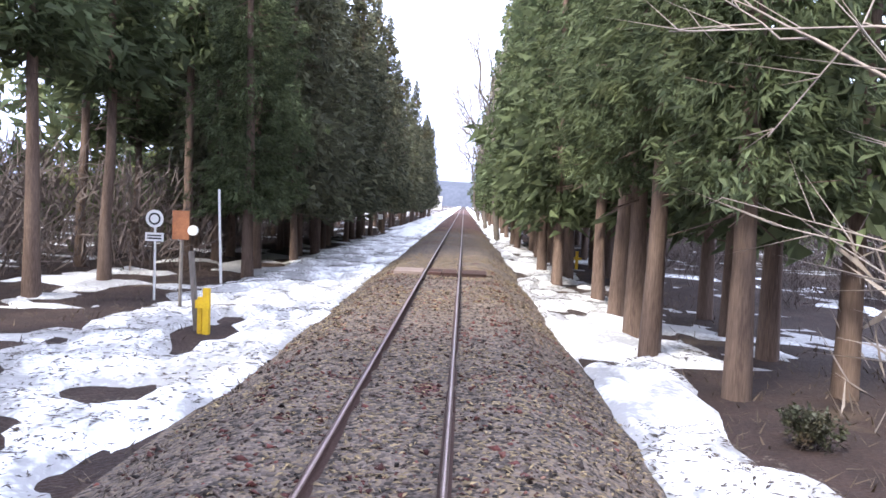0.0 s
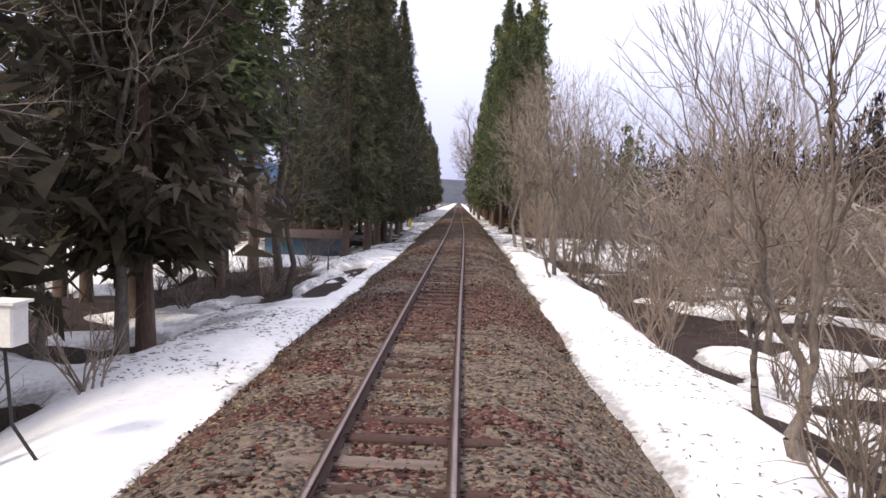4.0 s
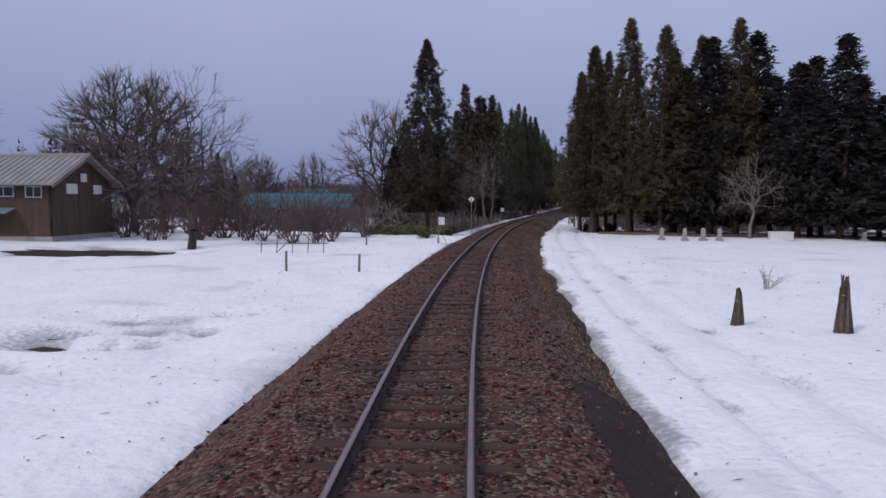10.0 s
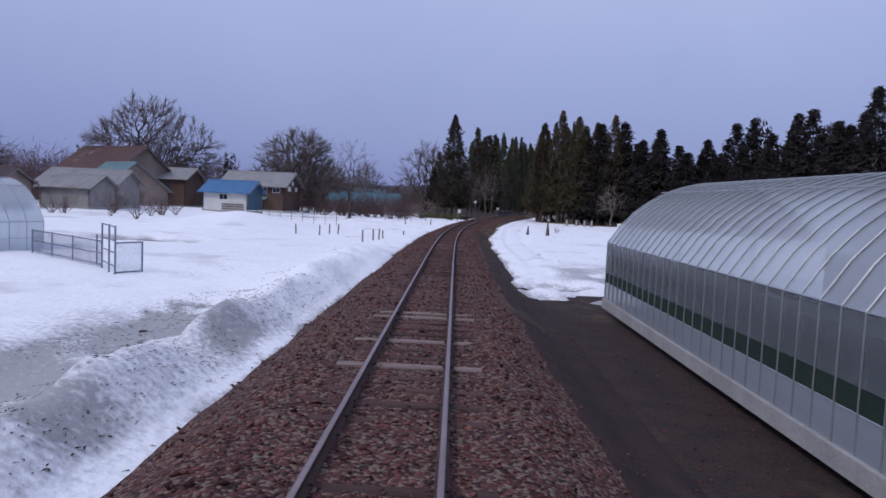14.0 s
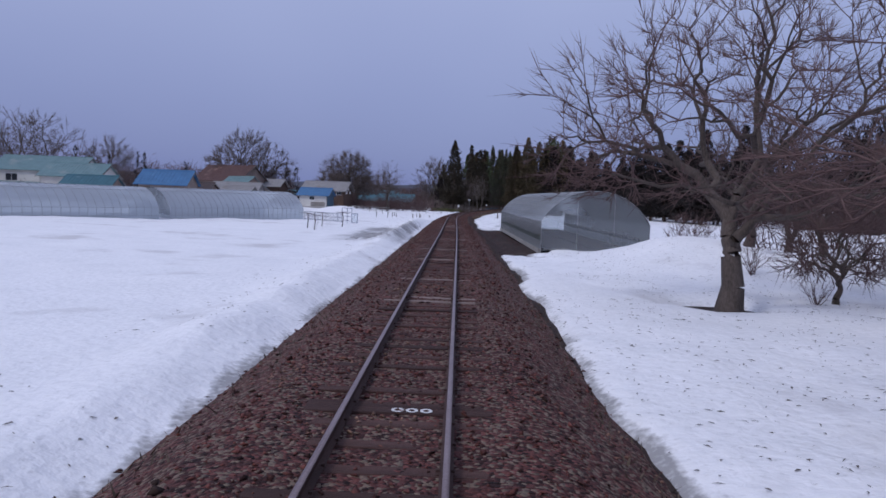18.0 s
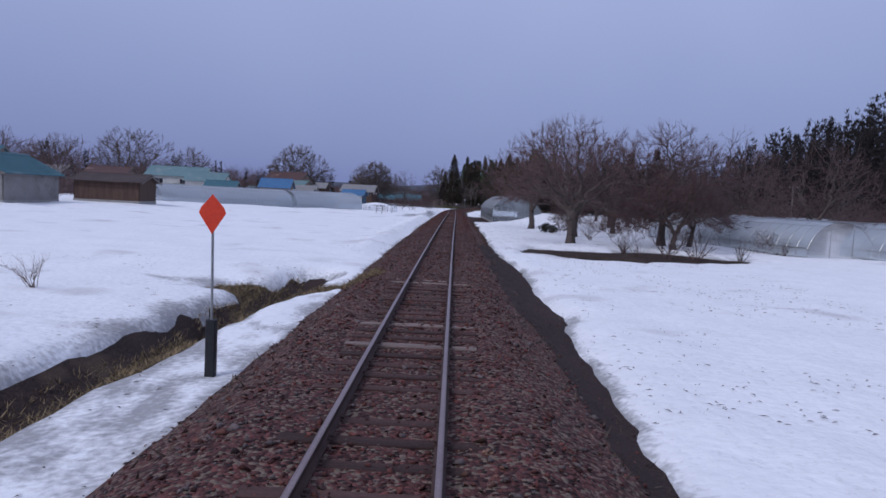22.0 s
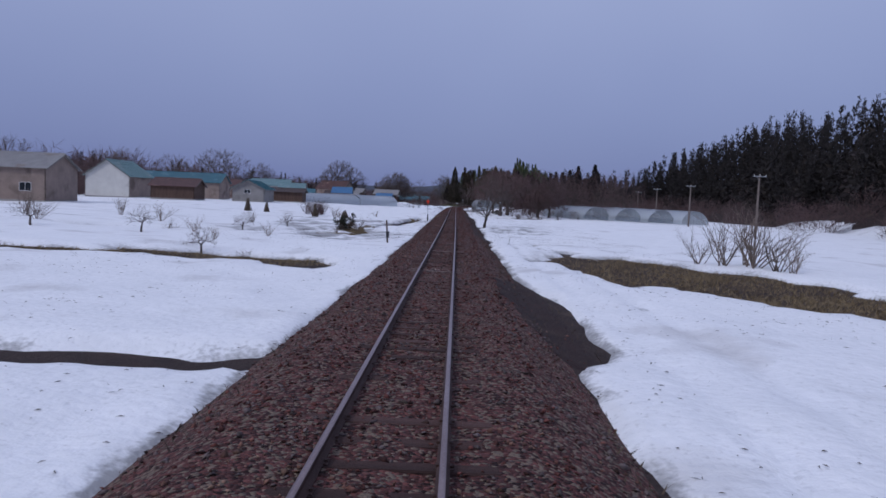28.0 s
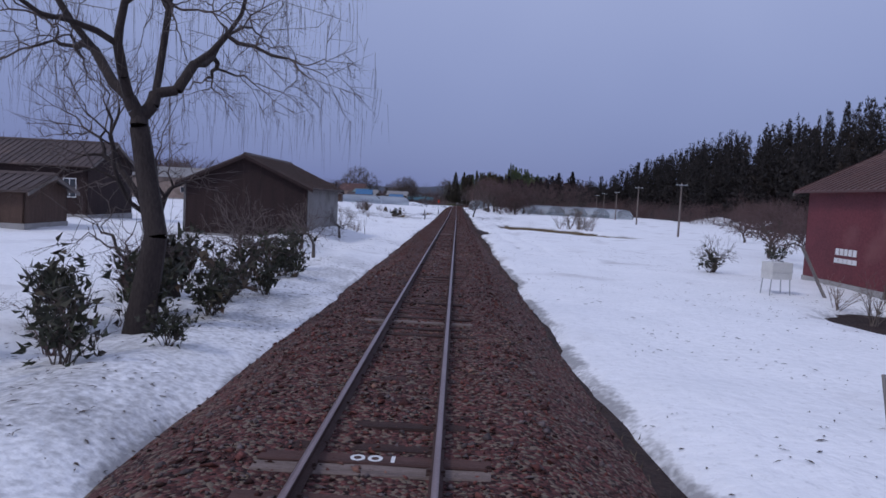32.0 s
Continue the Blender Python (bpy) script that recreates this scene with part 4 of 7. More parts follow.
def grow(seed, height, girth, fork=0.3, spread_a=0.6, levels=4, kids=(2, 3), droop=0.0, lean=(0, 0), wiggle=0.16, shrink=0.74, limbs=3, twigs=3, up=0.2, thin_r=0.006, side=0.6):
    """A bare tree: thick segments and thin ones, by forking from a trunk that forks at that part of its height."""
    r = random.Random(seed)
    thick, thin = [], []

    def branch(p, d, length, rad, level):
        steps = 4 if level == 0 else 3
        for k in range(steps):
            ra, rb = rad * (1 - 0.4 * k / steps), rad * (1 - 0.4 * (k + 1) / steps)
            bend = wiggle * (0.35 if level == 0 else 1)
            d = (d + Vector((r.gauss(0, bend), r.gauss(0, bend), r.gauss(0, bend * 0.7) + (up * 0.22 if level else 0) - droop * level * 0.07))).normalized()
            q = p + d * (length / steps)
            (thick if rb > 0.024 else thin).append((*p, *q, max(ra, thin_r), max(rb, thin_r)))
            if level and level < levels and k < steps - 1 and r.random() < side:
                side_branch(q, d, length * 0.7, rb * 0.6, level + 1)
            p = q
        if level < levels:
            for _ in range(limbs if level == 0 else r.randint(*kids)):
                first = height * (1 - fork) * 0.36
                side_branch(p, d, first if level == 0 else length * shrink, rad * (0.62 if level == 0 else 0.6) * r.uniform(0.75, 1.05), level + 1)
        else:
            for _ in range(twigs):
                e = (d + Vector((r.gauss(0, 0.55), r.gauss(0, 0.55), r.gauss(0.05, 0.4) - droop * 1.1))).normalized()
                q = p - d * length * r.uniform(0, 0.6) + Vector((0, 0, 0))
                t = q + e * length * r.uniform(0.5, 1.0)
                thin.append((*q, *t, thin_r, thin_r * 0.4))
                if droop > 0.3:
                    z = t + Vector((r.gauss(0, 0.1), r.gauss(0, 0.1), -length * r.uniform(0.8, 2.0)))
                    thin.append((*t, *z, thin_r * 0.8, thin_r * 0.3))

    def side_branch(p, d, length, rad, level):
        a = Vector((r.gauss(0, 1), r.gauss(0, 1), r.gauss(0, 0.45)))
        a = (a - d * a.dot(d)).normalized()
        s = spread_a * r.uniform(0.65, 1.35) * (1.15 if level == 1 else 1)
        e = (d * math.cos(s) + a * math.sin(s)).normalized()
        branch(p, e, length * r.uniform(0.75, 1.2), max(rad, thin_r), level)

    branch(Vector((0, 0, -0.15)), Vector((lean[0], lean[1], 1)).normalized(), height * fork + 0.15, girth, 0)
    tall = max(max(q[5] for q in thick), max((q[5] for q in thin), default=0))
    k = height / tall
    scale = lambda q: (*(v * k for v in q[:6]), q[6], q[7])
    thick, thin = [scale(q) for q in thick], [scale(q) for q in thin]
    thick.append((0, 0, -0.3, 0, 0, 0.3, girth * 1.55, girth * 1.0))
    return thick, thin


def crown_tree(seed, height, radius, low=0.3, fork=0.15, tips=260, girth=0.15, thin_r=0.008, off=(0, 0), twigs=4, sprig=0.6, pull=0.36, shell=0.45, dome=True, droop=0.0, gnarl=0.1, early=1):
    """A bare tree whose limbs divide again and again to fill a rounded crown; returns thick and thin segments."""
    r = np.random.RandomState(seed)
    v = r.normal(0, 1, (tips, 3))
    v /= np.linalg.norm(v, axis=1, keepdims=True)
    v *= r.uniform(shell ** 3, 1, (tips, 1)) ** (1 / 3)
    lump = 1 + 0.16 * np.sin(3 * np.arctan2(v[:, 1], v[:, 0]) + seed) + 0.1 * np.sin(7 * v[:, 2] + 2 * seed)
    z = height * low + height * (1 - low) * np.abs(v[:, 2]) if dome else height * (1 + low) / 2 + height * (1 - low) / 2 * v[:, 2]
    pts = np.stack([off[0] + v[:, 0] * radius * lump, off[1] + v[:, 1] * radius * lump, z], -1)
    power = math.log(girth / thin_r) / math.log(tips)
    segs, ends = [], []
    first = np.array([off[0] * 0.15 + r.normal(0, 0.02) * height, off[1] * 0.15, height * fork])
    segs.append((0, 0, -0.3, *(first * 0.5 + r.normal(0, 0.015, 3) * height * [1, 1, 0]), girth * 1.5, girth))
    segs.append((*segs[0][3:6], *first, girth, girth * 0.85))
    stack = [(first, np.arange(tips), 0)]
    while stack:
        p, idx, level = stack.pop()
        k = len(idx)
        if k == 1:
            segs.append((*p, *pts[idx[0]], thin_r, thin_r * 0.7))
            ends.append((p, pts[idx[0]]))
            continue
        g = pts[idx]
        q = p + (g.mean(0) - p) * (pull if level > early else 0.08 + 0.07 * level)
        reach = np.linalg.norm(q - p)
        q = q + r.normal(0, gnarl * 0.6, 3) * reach
        m = (p + q) / 2 + r.normal(0, gnarl, 3) * reach
        rad = min(thin_r * k ** power, girth * 0.85)
        segs.append((*p, *m, rad, rad * 0.95))
        segs.append((*m, *q, rad * 0.95, rad * 0.86))
        axes_ = r.normal(0, 1, (4, 3))
        proj = (g - q) @ axes_.T
        best = proj[:, int(np.argmax(proj.var(0)))]
        cut = np.quantile(best, r.uniform(0.34, 0.66))
        a = idx[best <= cut]
        b = idx[best > cut]
        for part_ in (a, b):
            if len(part_):
                stack.append((q, part_, level + 1))
    e = np.array(ends)
    a, b = np.repeat(e[:, 0], twigs, 0), np.repeat(e[:, 1], twigs, 0)
    n = len(a)
    d = b - a
    ln = np.linalg.norm(d, axis=1, keepdims=True) + 1e-6
    o = b - [off[0], off[1], height * low]
    o /= np.linalg.norm(o, axis=1, keepdims=True) + 1e-6
    o = 0.6 * d / ln + 0.5 * o + r.normal(0, 0.5, (n, 3))
    o[:, 2] += 0.1 - droop
    o /= np.linalg.norm(o, axis=1, keepdims=True)
    s = a + d * r.uniform(0.3, 1.0, (n, 1))
    t = s + o * sprig * r.uniform(0.4, 1.1, (n, 1))
    fine = np.concatenate([s, t, np.full((n, 1), thin_r * 0.75), np.full((n, 1), thin_r * 0.35)], 1)
    if droop > 0.2:
        h = t + r.normal(0, 0.06, (n, 3)) - np.array([[0, 0, 1]]) * sprig * r.uniform(0.3, 1.6, (n, 1))
        fine = np.concatenate([fine, np.concatenate([t, h, np.full((n, 1), thin_r * 0.5), np.full((n, 1), thin_r * 0.25)], 1)])
    segs = np.array(segs)
    big = segs[:, 7] > max(0.024, thin_r * 1.6)
    return segs[big], segs[~big], fine


def cones(segs):
    """Three-sided spikes along arrays of segments, for the finest twigs."""
    v, _ = frusta(segs, 3)
    v = v.reshape(-1, 6, 3)
    n = len(v)
    w = np.concatenate([v[:, :3], v[:, 3:4]], 1)
    f = np.array([[0, 1, 3], [1, 2, 3], [2, 0, 3]])
    return w.reshape(-1, 3), (f[None] + 4 * np.arange(n)[:, None, None]).reshape(-1, 3)


def tree_thing(name, m, bark, twig, label, category, sides=6, **kw):
    fine = []
    if "radius" in kw:
        thick, thin, fine = crown_tree(**kw)
    else:
        thick, thin = grow(**kw)
    t = thing(name, m, label, category)
    part("trunk", arr_mesh("trunk", *frusta(thick, sides), bark, True), None, t)
    if len(thin):
        v, f = frusta(thin, 3)
        if len(fine):
            cv, cf = cones(fine)
            f = np.concatenate([f[:, [0, 1, 2]], f[:, [0, 2, 3]], cf + len(v)])
            v = np.concatenate([v, cv])
        part("crown", arr_mesh("crown", v, f, twig), None, t)
    return t


def sprays(r, centres, outs, size, per, sag, width=0.42):
    """Clumps of narrow leaf-like blades round centres, hanging outward."""
    n = len(centres)
    c = np.repeat(centres, per, 0) + r.normal(0, 0.34, (n * per, 3)) * np.repeat(size, per)[:, None]
    o = np.repeat(outs, per, 0) + r.normal(0, 0.55, (n * per, 3))
    o[:, 2] -= sag * r.uniform(0.3, 1.4, n * per)
    o /= np.linalg.norm(o, axis=1, keepdims=True) + 1e-9
    s = np.cross(o, r.normal(0, 1, (n * per, 3)))
    s /= np.linalg.norm(s, axis=1, keepdims=True) + 1e-9
    ln = (np.repeat(size, per) * r.uniform(0.6, 1.25, n * per))[:, None]
    wd = ln * width * r.uniform(0.7, 1.2, (n * per, 1)) * 0.5
    a, tip = c - o * ln * 0.45, c + o * ln * 0.6
    v = np.stack([a + s * wd, tip, a - s * wd + o * ln * 0.25], 1)
    return v.reshape(-1, 3), np.arange(3 * n * per).reshape(-1, 3)


def cedar_meshes(seed, height, radius, clear, clumps, per, mat, size=0.62, width=0.42):
    """Trunk, bare inner boughs and crown of a cedar: a narrow cone of drooping sprays above clear metres of trunk."""
    r = np.random.RandomState(seed)
    k = 9
    hs = np.linspace(-0.3, height * 0.97, k)
    gr = 0.0095 * height + 0.03
    bend = np.cumsum(r.normal(0, 0.05, (k, 2)), 0)
    segs = [(*bend[i], hs[i], *bend[i + 1], hs[i + 1], gr * (1 - 0.9 * i / (k - 1)) * (1.25 if i == 0 else 1), gr * (1 - 0.9 * (i + 1) / (k - 1))) for i in range(k - 1)]
    h = clear + (height - clear) * (r.rand(clumps) ** 1.3)
    rel = (h - clear) / (height - clear)
    lump = 1 + 0.16 * np.sin(h * 2.3 + r.rand() * 6) + 0.1 * r.normal(0, 1, clumps)
    prof = radius * np.minimum(1.0, 0.55 + rel * 3.0) * (1 - rel) ** 0.8 * lump + 0.10
    ang = r.uniform(0, 2 * np.pi, clumps)
    lob = 1 + 0.2 * np.sin(ang * 3 + h * 1.7) + 0.15 * np.sin(ang * 5 - h * 2.9)
    rad = prof * lob * np.sqrt(r.uniform(0.12, 1.0, clumps))
    c = np.stack([np.cos(ang) * rad, np.sin(ang) * rad, h - 0.25 * rad], -1)
    o = np.stack([np.cos(ang), np.sin(ang), 0.05 + 0.5 * rel], -1)
    v, f = sprays(r, c, o, size * r.uniform(0.7, 1.3, clumps) * (1 - 0.3 * rel), per, 0.7, width)
    boughs = []
    for _ in range(int(height * 3)):
        z = r.uniform(max(clear * 0.75, 1.6), height * 0.7)
        a, ln = r.uniform(0, 6.28), radius * r.uniform(0.35, 0.85) * (1 - z / height) * 1.3
        boughs.append((0, 0, z, math.cos(a) * ln, math.sin(a) * ln, z + r.uniform(-0.5, 0.3), 0.022, 0.006))
    tv, tf = frusta(segs, 7)
    bv, bf = frusta(boughs, 3)
    trunk = arr_mesh("trunk", np.concatenate([tv, bv]), np.concatenate([tf, bf + len(tv)]), CEDAR_BARK, True)
    return trunk, arr_mesh("crown", v, f, mat)


def cedar(meshes, u, w, scale, turn, label, group="", base=None):
    m = stand(u, w, turn, 0.05) if base is None else spot(u, w, base, turn)
    t = thing("cedar_tree", m @ Matrix.Diagonal((scale[0], scale[0], scale[1], 1)), label, "cedar tree", group)
    part("trunk", meshes[0], None, t)
    part("crown", meshes[1], None, t)
    return t


NEAR_GREEN = [cedar_meshes(40 + i, 17 + i, 2.1, 2.4 + 0.7 * i, 1900, 22, CEDAR_GREEN, 0.24, 0.24) for i in range(3)]
TALL_GREEN = [cedar_meshes(45 + i, 18 + i, 2.0, 6.5 + 1.2 * i, 700, 7, CEDAR_GREEN, 0.55) for i in range(2)]
NEAR_OLIVE = [cedar_meshes(140 + i, 17 + i, 2.3, 2.2 + 0.8 * i, 1700, 20, CEDAR_OLIVE, 0.26, 0.26) for i in range(2)]
MID_OLIVE = [cedar_meshes(145 + i, 18 + i, 2.4, 2.6, 560, 7, CEDAR_OLIVE, 0.6) for i in range(2)]
NEAR_BROWN = [cedar_meshes(50 + i, 15 + i, 2.4, 2.2, 1700, 20, CEDAR_BROWN, 0.27, 0.26) for i in range(2)]
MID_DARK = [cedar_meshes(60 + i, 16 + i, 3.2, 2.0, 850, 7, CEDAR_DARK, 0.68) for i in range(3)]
NEAR_DARK = [cedar_meshes(56, 17, 3.3, 3.0, 2600, 18, CEDAR_MID, 0.30, 0.28)]
MID_GREEN = [cedar_meshes(70 + i, 18 + i, 2.3, 2.6, 520, 7, CEDAR_GREEN, 0.6) for i in range(2)]
rr = random.Random(5)
MID_BROWN = [cedar_meshes(74 + i, 18 + i, 2.5, 2.6, 620, 7, CEDAR_MID, 0.66) for i in range(2)]
GREEN_LABEL = "tall green cedar with bare brown lower trunk in a snowy wood"
DARK_LABEL = "dark tall cedar at the edge of the wood"
# the wood on both sides of the line
for side, u_end in ((-1, 21), (1, -10.6)):
    for row, w0 in enumerate((5.4, 8.0, 11.6)):
        u = u_end - rr.uniform(0, 1.5) - row * 0.7
        while u > -175:
            w = side * (w0 + rr.uniform(-0.6, 0.8))
            if side < 0 and u < -24:
                w -= 2.4
            if side > 0:
                w -= 0.5
            if side < 0 and u < -10:
                kind = TALL_GREEN if row else NEAR_GREEN
            else:
                kind = NEAR_GREEN if row == 0 and u > -27 else MID_GREEN
            if side < 0 and u > -10:
                kind = NEAR_OLIVE if row == 0 else MID_OLIVE
            if u < -32:
                kind = MID_GREEN if side > 0 else MID_OLIVE
            if not (side < 0 and row < 2 and -26 < u < -3.2) and not (side > 0 and row == 2 and u > -50) and not (side < 0 and row > 0 and u > 11):
                cedar(rr.choice(kind), u, w, (rr.uniform(0.95, 1.2), rr.uniform(1.1, 1.45)) if side > 0 else (rr.uniform(0.85, 1.1), rr.uniform(0.85, 1.2)), rr.uniform(0, 360), GREEN_LABEL, "cedars of the wood")
            u -= rr.uniform(2.3, 3.7) * (1 if u > -60 else 2.0) * (1 if row < 2 else 1.6)
# clump right of the line after the stream, and the dark wood edge behind the field
for u, w, s in ((67.2, 5.9, 1.0), (64.4, 6.0, 0.95), (67.5, 8.4, 1.05), (70.2, 7.4, 0.95), (73.0, 7.0, 1.0), (60.5, 7.0, 0.9), (63, 9.5, 1.1), (70.5, 10.5, 1.05), (74.5, 9.8, 1.0), (76.0, 12.4, 1.0), (75.6, 15.2, 0.95), (76.4, 17.8, 1.0), (73.0, 13.5, 1.0)):
    cedar(rr.choice(NEAR_BROWN), u, w, (s * (1.0 if u < 72 else 1.35), s * (1.0 if u < 72 else rr.uniform(0.95, 1.18))), rr.uniform(0, 360), "large cedar with brownish winter foliage by the track", "brownish cedars")
for row in range(3):
    for k in range(16):
        w = 8.5 + k * 2.7 + rr.uniform(-0.7, 0.7)
        edge = 79.5 if w < 26 else 79.5 + (w - 26) * 1.35
        u = edge - row * 3.4 + rr.uniform(-1.2, 1.2)
        if w < 20 and row == 0 or w < 12:
            continue
        s = rr.uniform(0.78, 1.0)
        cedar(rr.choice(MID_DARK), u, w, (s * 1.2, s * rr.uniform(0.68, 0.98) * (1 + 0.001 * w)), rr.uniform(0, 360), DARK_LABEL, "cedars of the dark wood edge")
# left of the line before the bend
for u, w, s in ((74.0, -7.4, 1.08), (58.0, -14.0, 0.8), (47, -7.5, 1.0), (44, -10, 1.05), (40.5, -6.8, 1.0), (37, -8.8, 1.05), (52, -13, 0.8), (34, -12, 1.0), (68.5, -12.0, 0.62), (44.1, -46.9, 0.6), (46, -43, 0.42), (40, -50, 0.45)):
    cedar(NEAR_DARK[0] if 70 < u < 80 else rr.choice(MID_DARK if u > 60 else MID_BROWN), u, w, (s, s * 0.95), rr.uniform(0, 360), DARK_LABEL, "cedars left of the bend")


for u, w, s in ((29.5, -9.2, 0.95), (25.0, -12.8, 1.0), (33.0, -13.5, 0.95), (24.0, -9.6, 1.05)):
    cedar(TALL_GREEN[0], u, w, (s * 1.2, s), rr.uniform(0, 360), "dark cedar with a long bare trunk by the farm sheds", "cedars left of the bend")


def far_wood(name, places, seed, mat, label):
    """Many small cedar shapes, each a few rings of drooping sprays, as one object."""
    r = np.random.RandomState(seed)
    vs, fs, k = [], [], 0
    for u, w, h in places:
        n = 84
        rel = r.rand(n) ** 0.8
        ang = r.uniform(0, 6.28, n)
        rad = h * 0.15 * (1 - rel) * r.uniform(0.5, 1.15, n)
        x0, y0, z0 = at(u, w, ground_dz(u, w))
        c = np.stack([x0 + np.cos(ang) * rad, y0 + np.sin(ang) * rad, z0 + h * (0.06 + 0.93 * rel)], -1)
        o = np.stack([np.cos(ang) * 0.7 * (1.15 - rel), np.sin(ang) * 0.7 * (1.15 - rel), 0.25 + 1.6 * rel ** 2], -1)
        v, f = sprays(r, c, o, h * 0.1 * r.uniform(0.8, 1.3, n) * (1 - 0.55 * rel), 2, 0.2, 0.4)
        vs.append(v)
        fs.append(f + k)
        k += len(v)
    tagged(new(name, arr_mesh(name, np.concatenate(vs), np.concatenate(fs), mat)), label, "forest", kind="stuff")


_pl = []
_r = random.Random(9)
for k in range(900):
    u = _r.uniform(86, 400)
    _pl.append((u, 68 + 3 * math.sin(u * 0.11) + abs(_r.gauss(0, 1)) * 24, _r.uniform(9, 17.5)))
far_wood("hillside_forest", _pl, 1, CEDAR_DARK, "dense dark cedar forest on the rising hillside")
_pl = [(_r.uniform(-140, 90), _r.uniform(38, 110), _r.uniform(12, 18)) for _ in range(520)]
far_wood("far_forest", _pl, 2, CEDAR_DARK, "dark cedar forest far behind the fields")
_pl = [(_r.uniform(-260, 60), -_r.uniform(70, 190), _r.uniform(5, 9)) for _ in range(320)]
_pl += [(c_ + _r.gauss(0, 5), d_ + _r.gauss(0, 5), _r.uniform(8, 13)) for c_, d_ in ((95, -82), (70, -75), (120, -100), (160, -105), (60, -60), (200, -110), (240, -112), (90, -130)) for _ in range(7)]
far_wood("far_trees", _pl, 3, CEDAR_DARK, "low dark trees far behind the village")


def far_scrub(name, places, seed, mat, label):
    """Rounded masses of fine upright twigs as one object."""
    r = np.random.RandomState(seed)
    vs, fs, k = [], [], 0
    for u, w, h in places:
        n = 60
        a, q, rel = r.uniform(0, 6.28, n), np.sqrt(r.rand(n)), r.rand(n)
        rad = h * 0.6 * q * np.sqrt(np.clip(1 - (rel * 1.3 - 0.45) ** 2, 0.05, 1))
        x0, y0, z0 = at(u, w, ground_dz(u, w))
        c = np.stack([x0 + np.cos(a) * rad, y0 + np.sin(a) * rad, z0 + h * (0.1 + 0.85 * rel)], -1)
        o = np.stack([np.cos(a) * 0.5, np.sin(a) * 0.5, 1.0 + 0 * a], -1)
        v, f = sprays(r, c, o, h * 0.26 * r.uniform(0.7, 1.3, n), 6, 0.1, 0.055)
        vs.append(v)
        fs.append(f + k)
        k += len(v)
    tagged(new(name, arr_mesh(name, np.concatenate(vs), np.concatenate(fs), mat)), label, "scrub", kind="stuff")


_pl = [(_r.uniform(60, 90), -_r.uniform(48, 90), _r.uniform(3, 6.5)) for _ in range(80)] + [(_r.uniform(-10, 30), -_r.uniform(22, 80), _r.uniform(3, 7)) for _ in range(120)]
_pl += [(_r.uniform(100, 330), -_r.uniform(76, 135), _r.uniform(4, 9)) for _ in range(230)] + [(_r.uniform(134, 200), -_r.uniform(50, 72), _r.uniform(1.5, 3.0)) for _ in range(50)]
_pl += [(_r.uniform(-40, 330), -_r.uniform(100, 165), _r.uniform(8, 14)) for _ in range(210)]
far_scrub("village_scrub", _pl, 4, TWIG_RED, "brown leafless scrub among and behind the village houses")
_pl = [(_r.uniform(-14, 75), _r.uniform(9, 26), _r.uniform(2.5, 6.0)) for _ in range(125)] + [(_r.uniform(40, 76), -_r.uniform(8, 20), _r.uniform(2, 4.5)) for _ in range(40)]
far_scrub("slope_scrub", _pl, 5, TWIG_PALE, "pale leafless scrub on the slopes below the track")
_pl = [(_r.uniform(88, 380), _r.uniform(56, 68), _r.uniform(2.5, 5.5)) for _ in range(130)] + [(_r.uniform(178, 226), _r.uniform(14, 34), _r.uniform(1.5, 3.5)) for _ in range(50)]
far_scrub("forest_edge_scrub", _pl, 6, TWIG_RED, "reddish-brown leafless brush at the foot of the forest")


_pl = [(_r.uniform(-75, 12), -_r.uniform(11.5, 24), _r.uniform(2.0, 5.0)) for _ in range(110)] + [(_r.uniform(-60, -20), _r.uniform(8.5, 22), _r.uniform(1.5, 3.5)) for _ in range(40)]
far_scrub("wood_understory", _pl, 7, TWIG, "dark leafless brush between the cedar trunks")
_pl = [(_r.uniform(-100, 10), -_r.uniform(15, 30), _r.uniform(9, 16)) for _ in range(90)] + [(_r.uniform(-100, -40), _r.uniform(15, 30), _r.uniform(9, 16)) for _ in range(45)]
far_wood("deep_wood", _pl, 8, CEDAR_GREEN, "dark cedars deeper in the wood")


def flecks(name, count, seed, boxes, mat, label, bed=False, small=1.0):
    """Twigs, bark and leaf bits lying on the snow."""
    r = np.random.RandomState(seed)
    u = np.concatenate([r.uniform(a, b, int(count * f)) for a, b, c, d, f in boxes])
    w = np.concatenate([r.uniform(c, d, int(count * f)) for a, b, c, d, f in boxes])
    keep = (vnoise(u, w, 3.5, 2, 26) > -0.06) & (np.abs(np.abs(w) - 0.566) > 0.09) if bed else (snow_depth(u, w) > 0.03) & (vnoise(u, w, 2.5, 2, 25) > -0.08)
    u, w = u[keep], w[keep]
    n = len(u)
    a = r.uniform(0, 6.28, n)
    ln, wd = r.uniform(0.03, 0.14, n) * r.uniform(0.5, 1.3, n) * (0.5 if bed else small), r.uniform(0.008, 0.03, n) * (0.6 if bed else small)
    d, s = np.stack([np.cos(a), np.sin(a), 0 * a], -1), np.stack([-np.sin(a), np.cos(a), 0 * a], -1)
    c = spread(u, w, np.maximum(soil_dz(u, w), ballast_dz(u, w)) + 0.03 if bed else soil_dz(u, w) + snow_depth(u, w) + 0.012)
    v = np.stack([c - d * ln[:, None], c + s * wd[:, None] + [0, 0, 0.012], c + d * ln[:, None], c - s * wd[:, None] + [0, 0, 0.006]], 1)
    tagged(new(name, arr_mesh(name, v.reshape(-1, 3), np.arange(4 * n).reshape(-1, 4), mat)), label, "litter", kind="stuff")


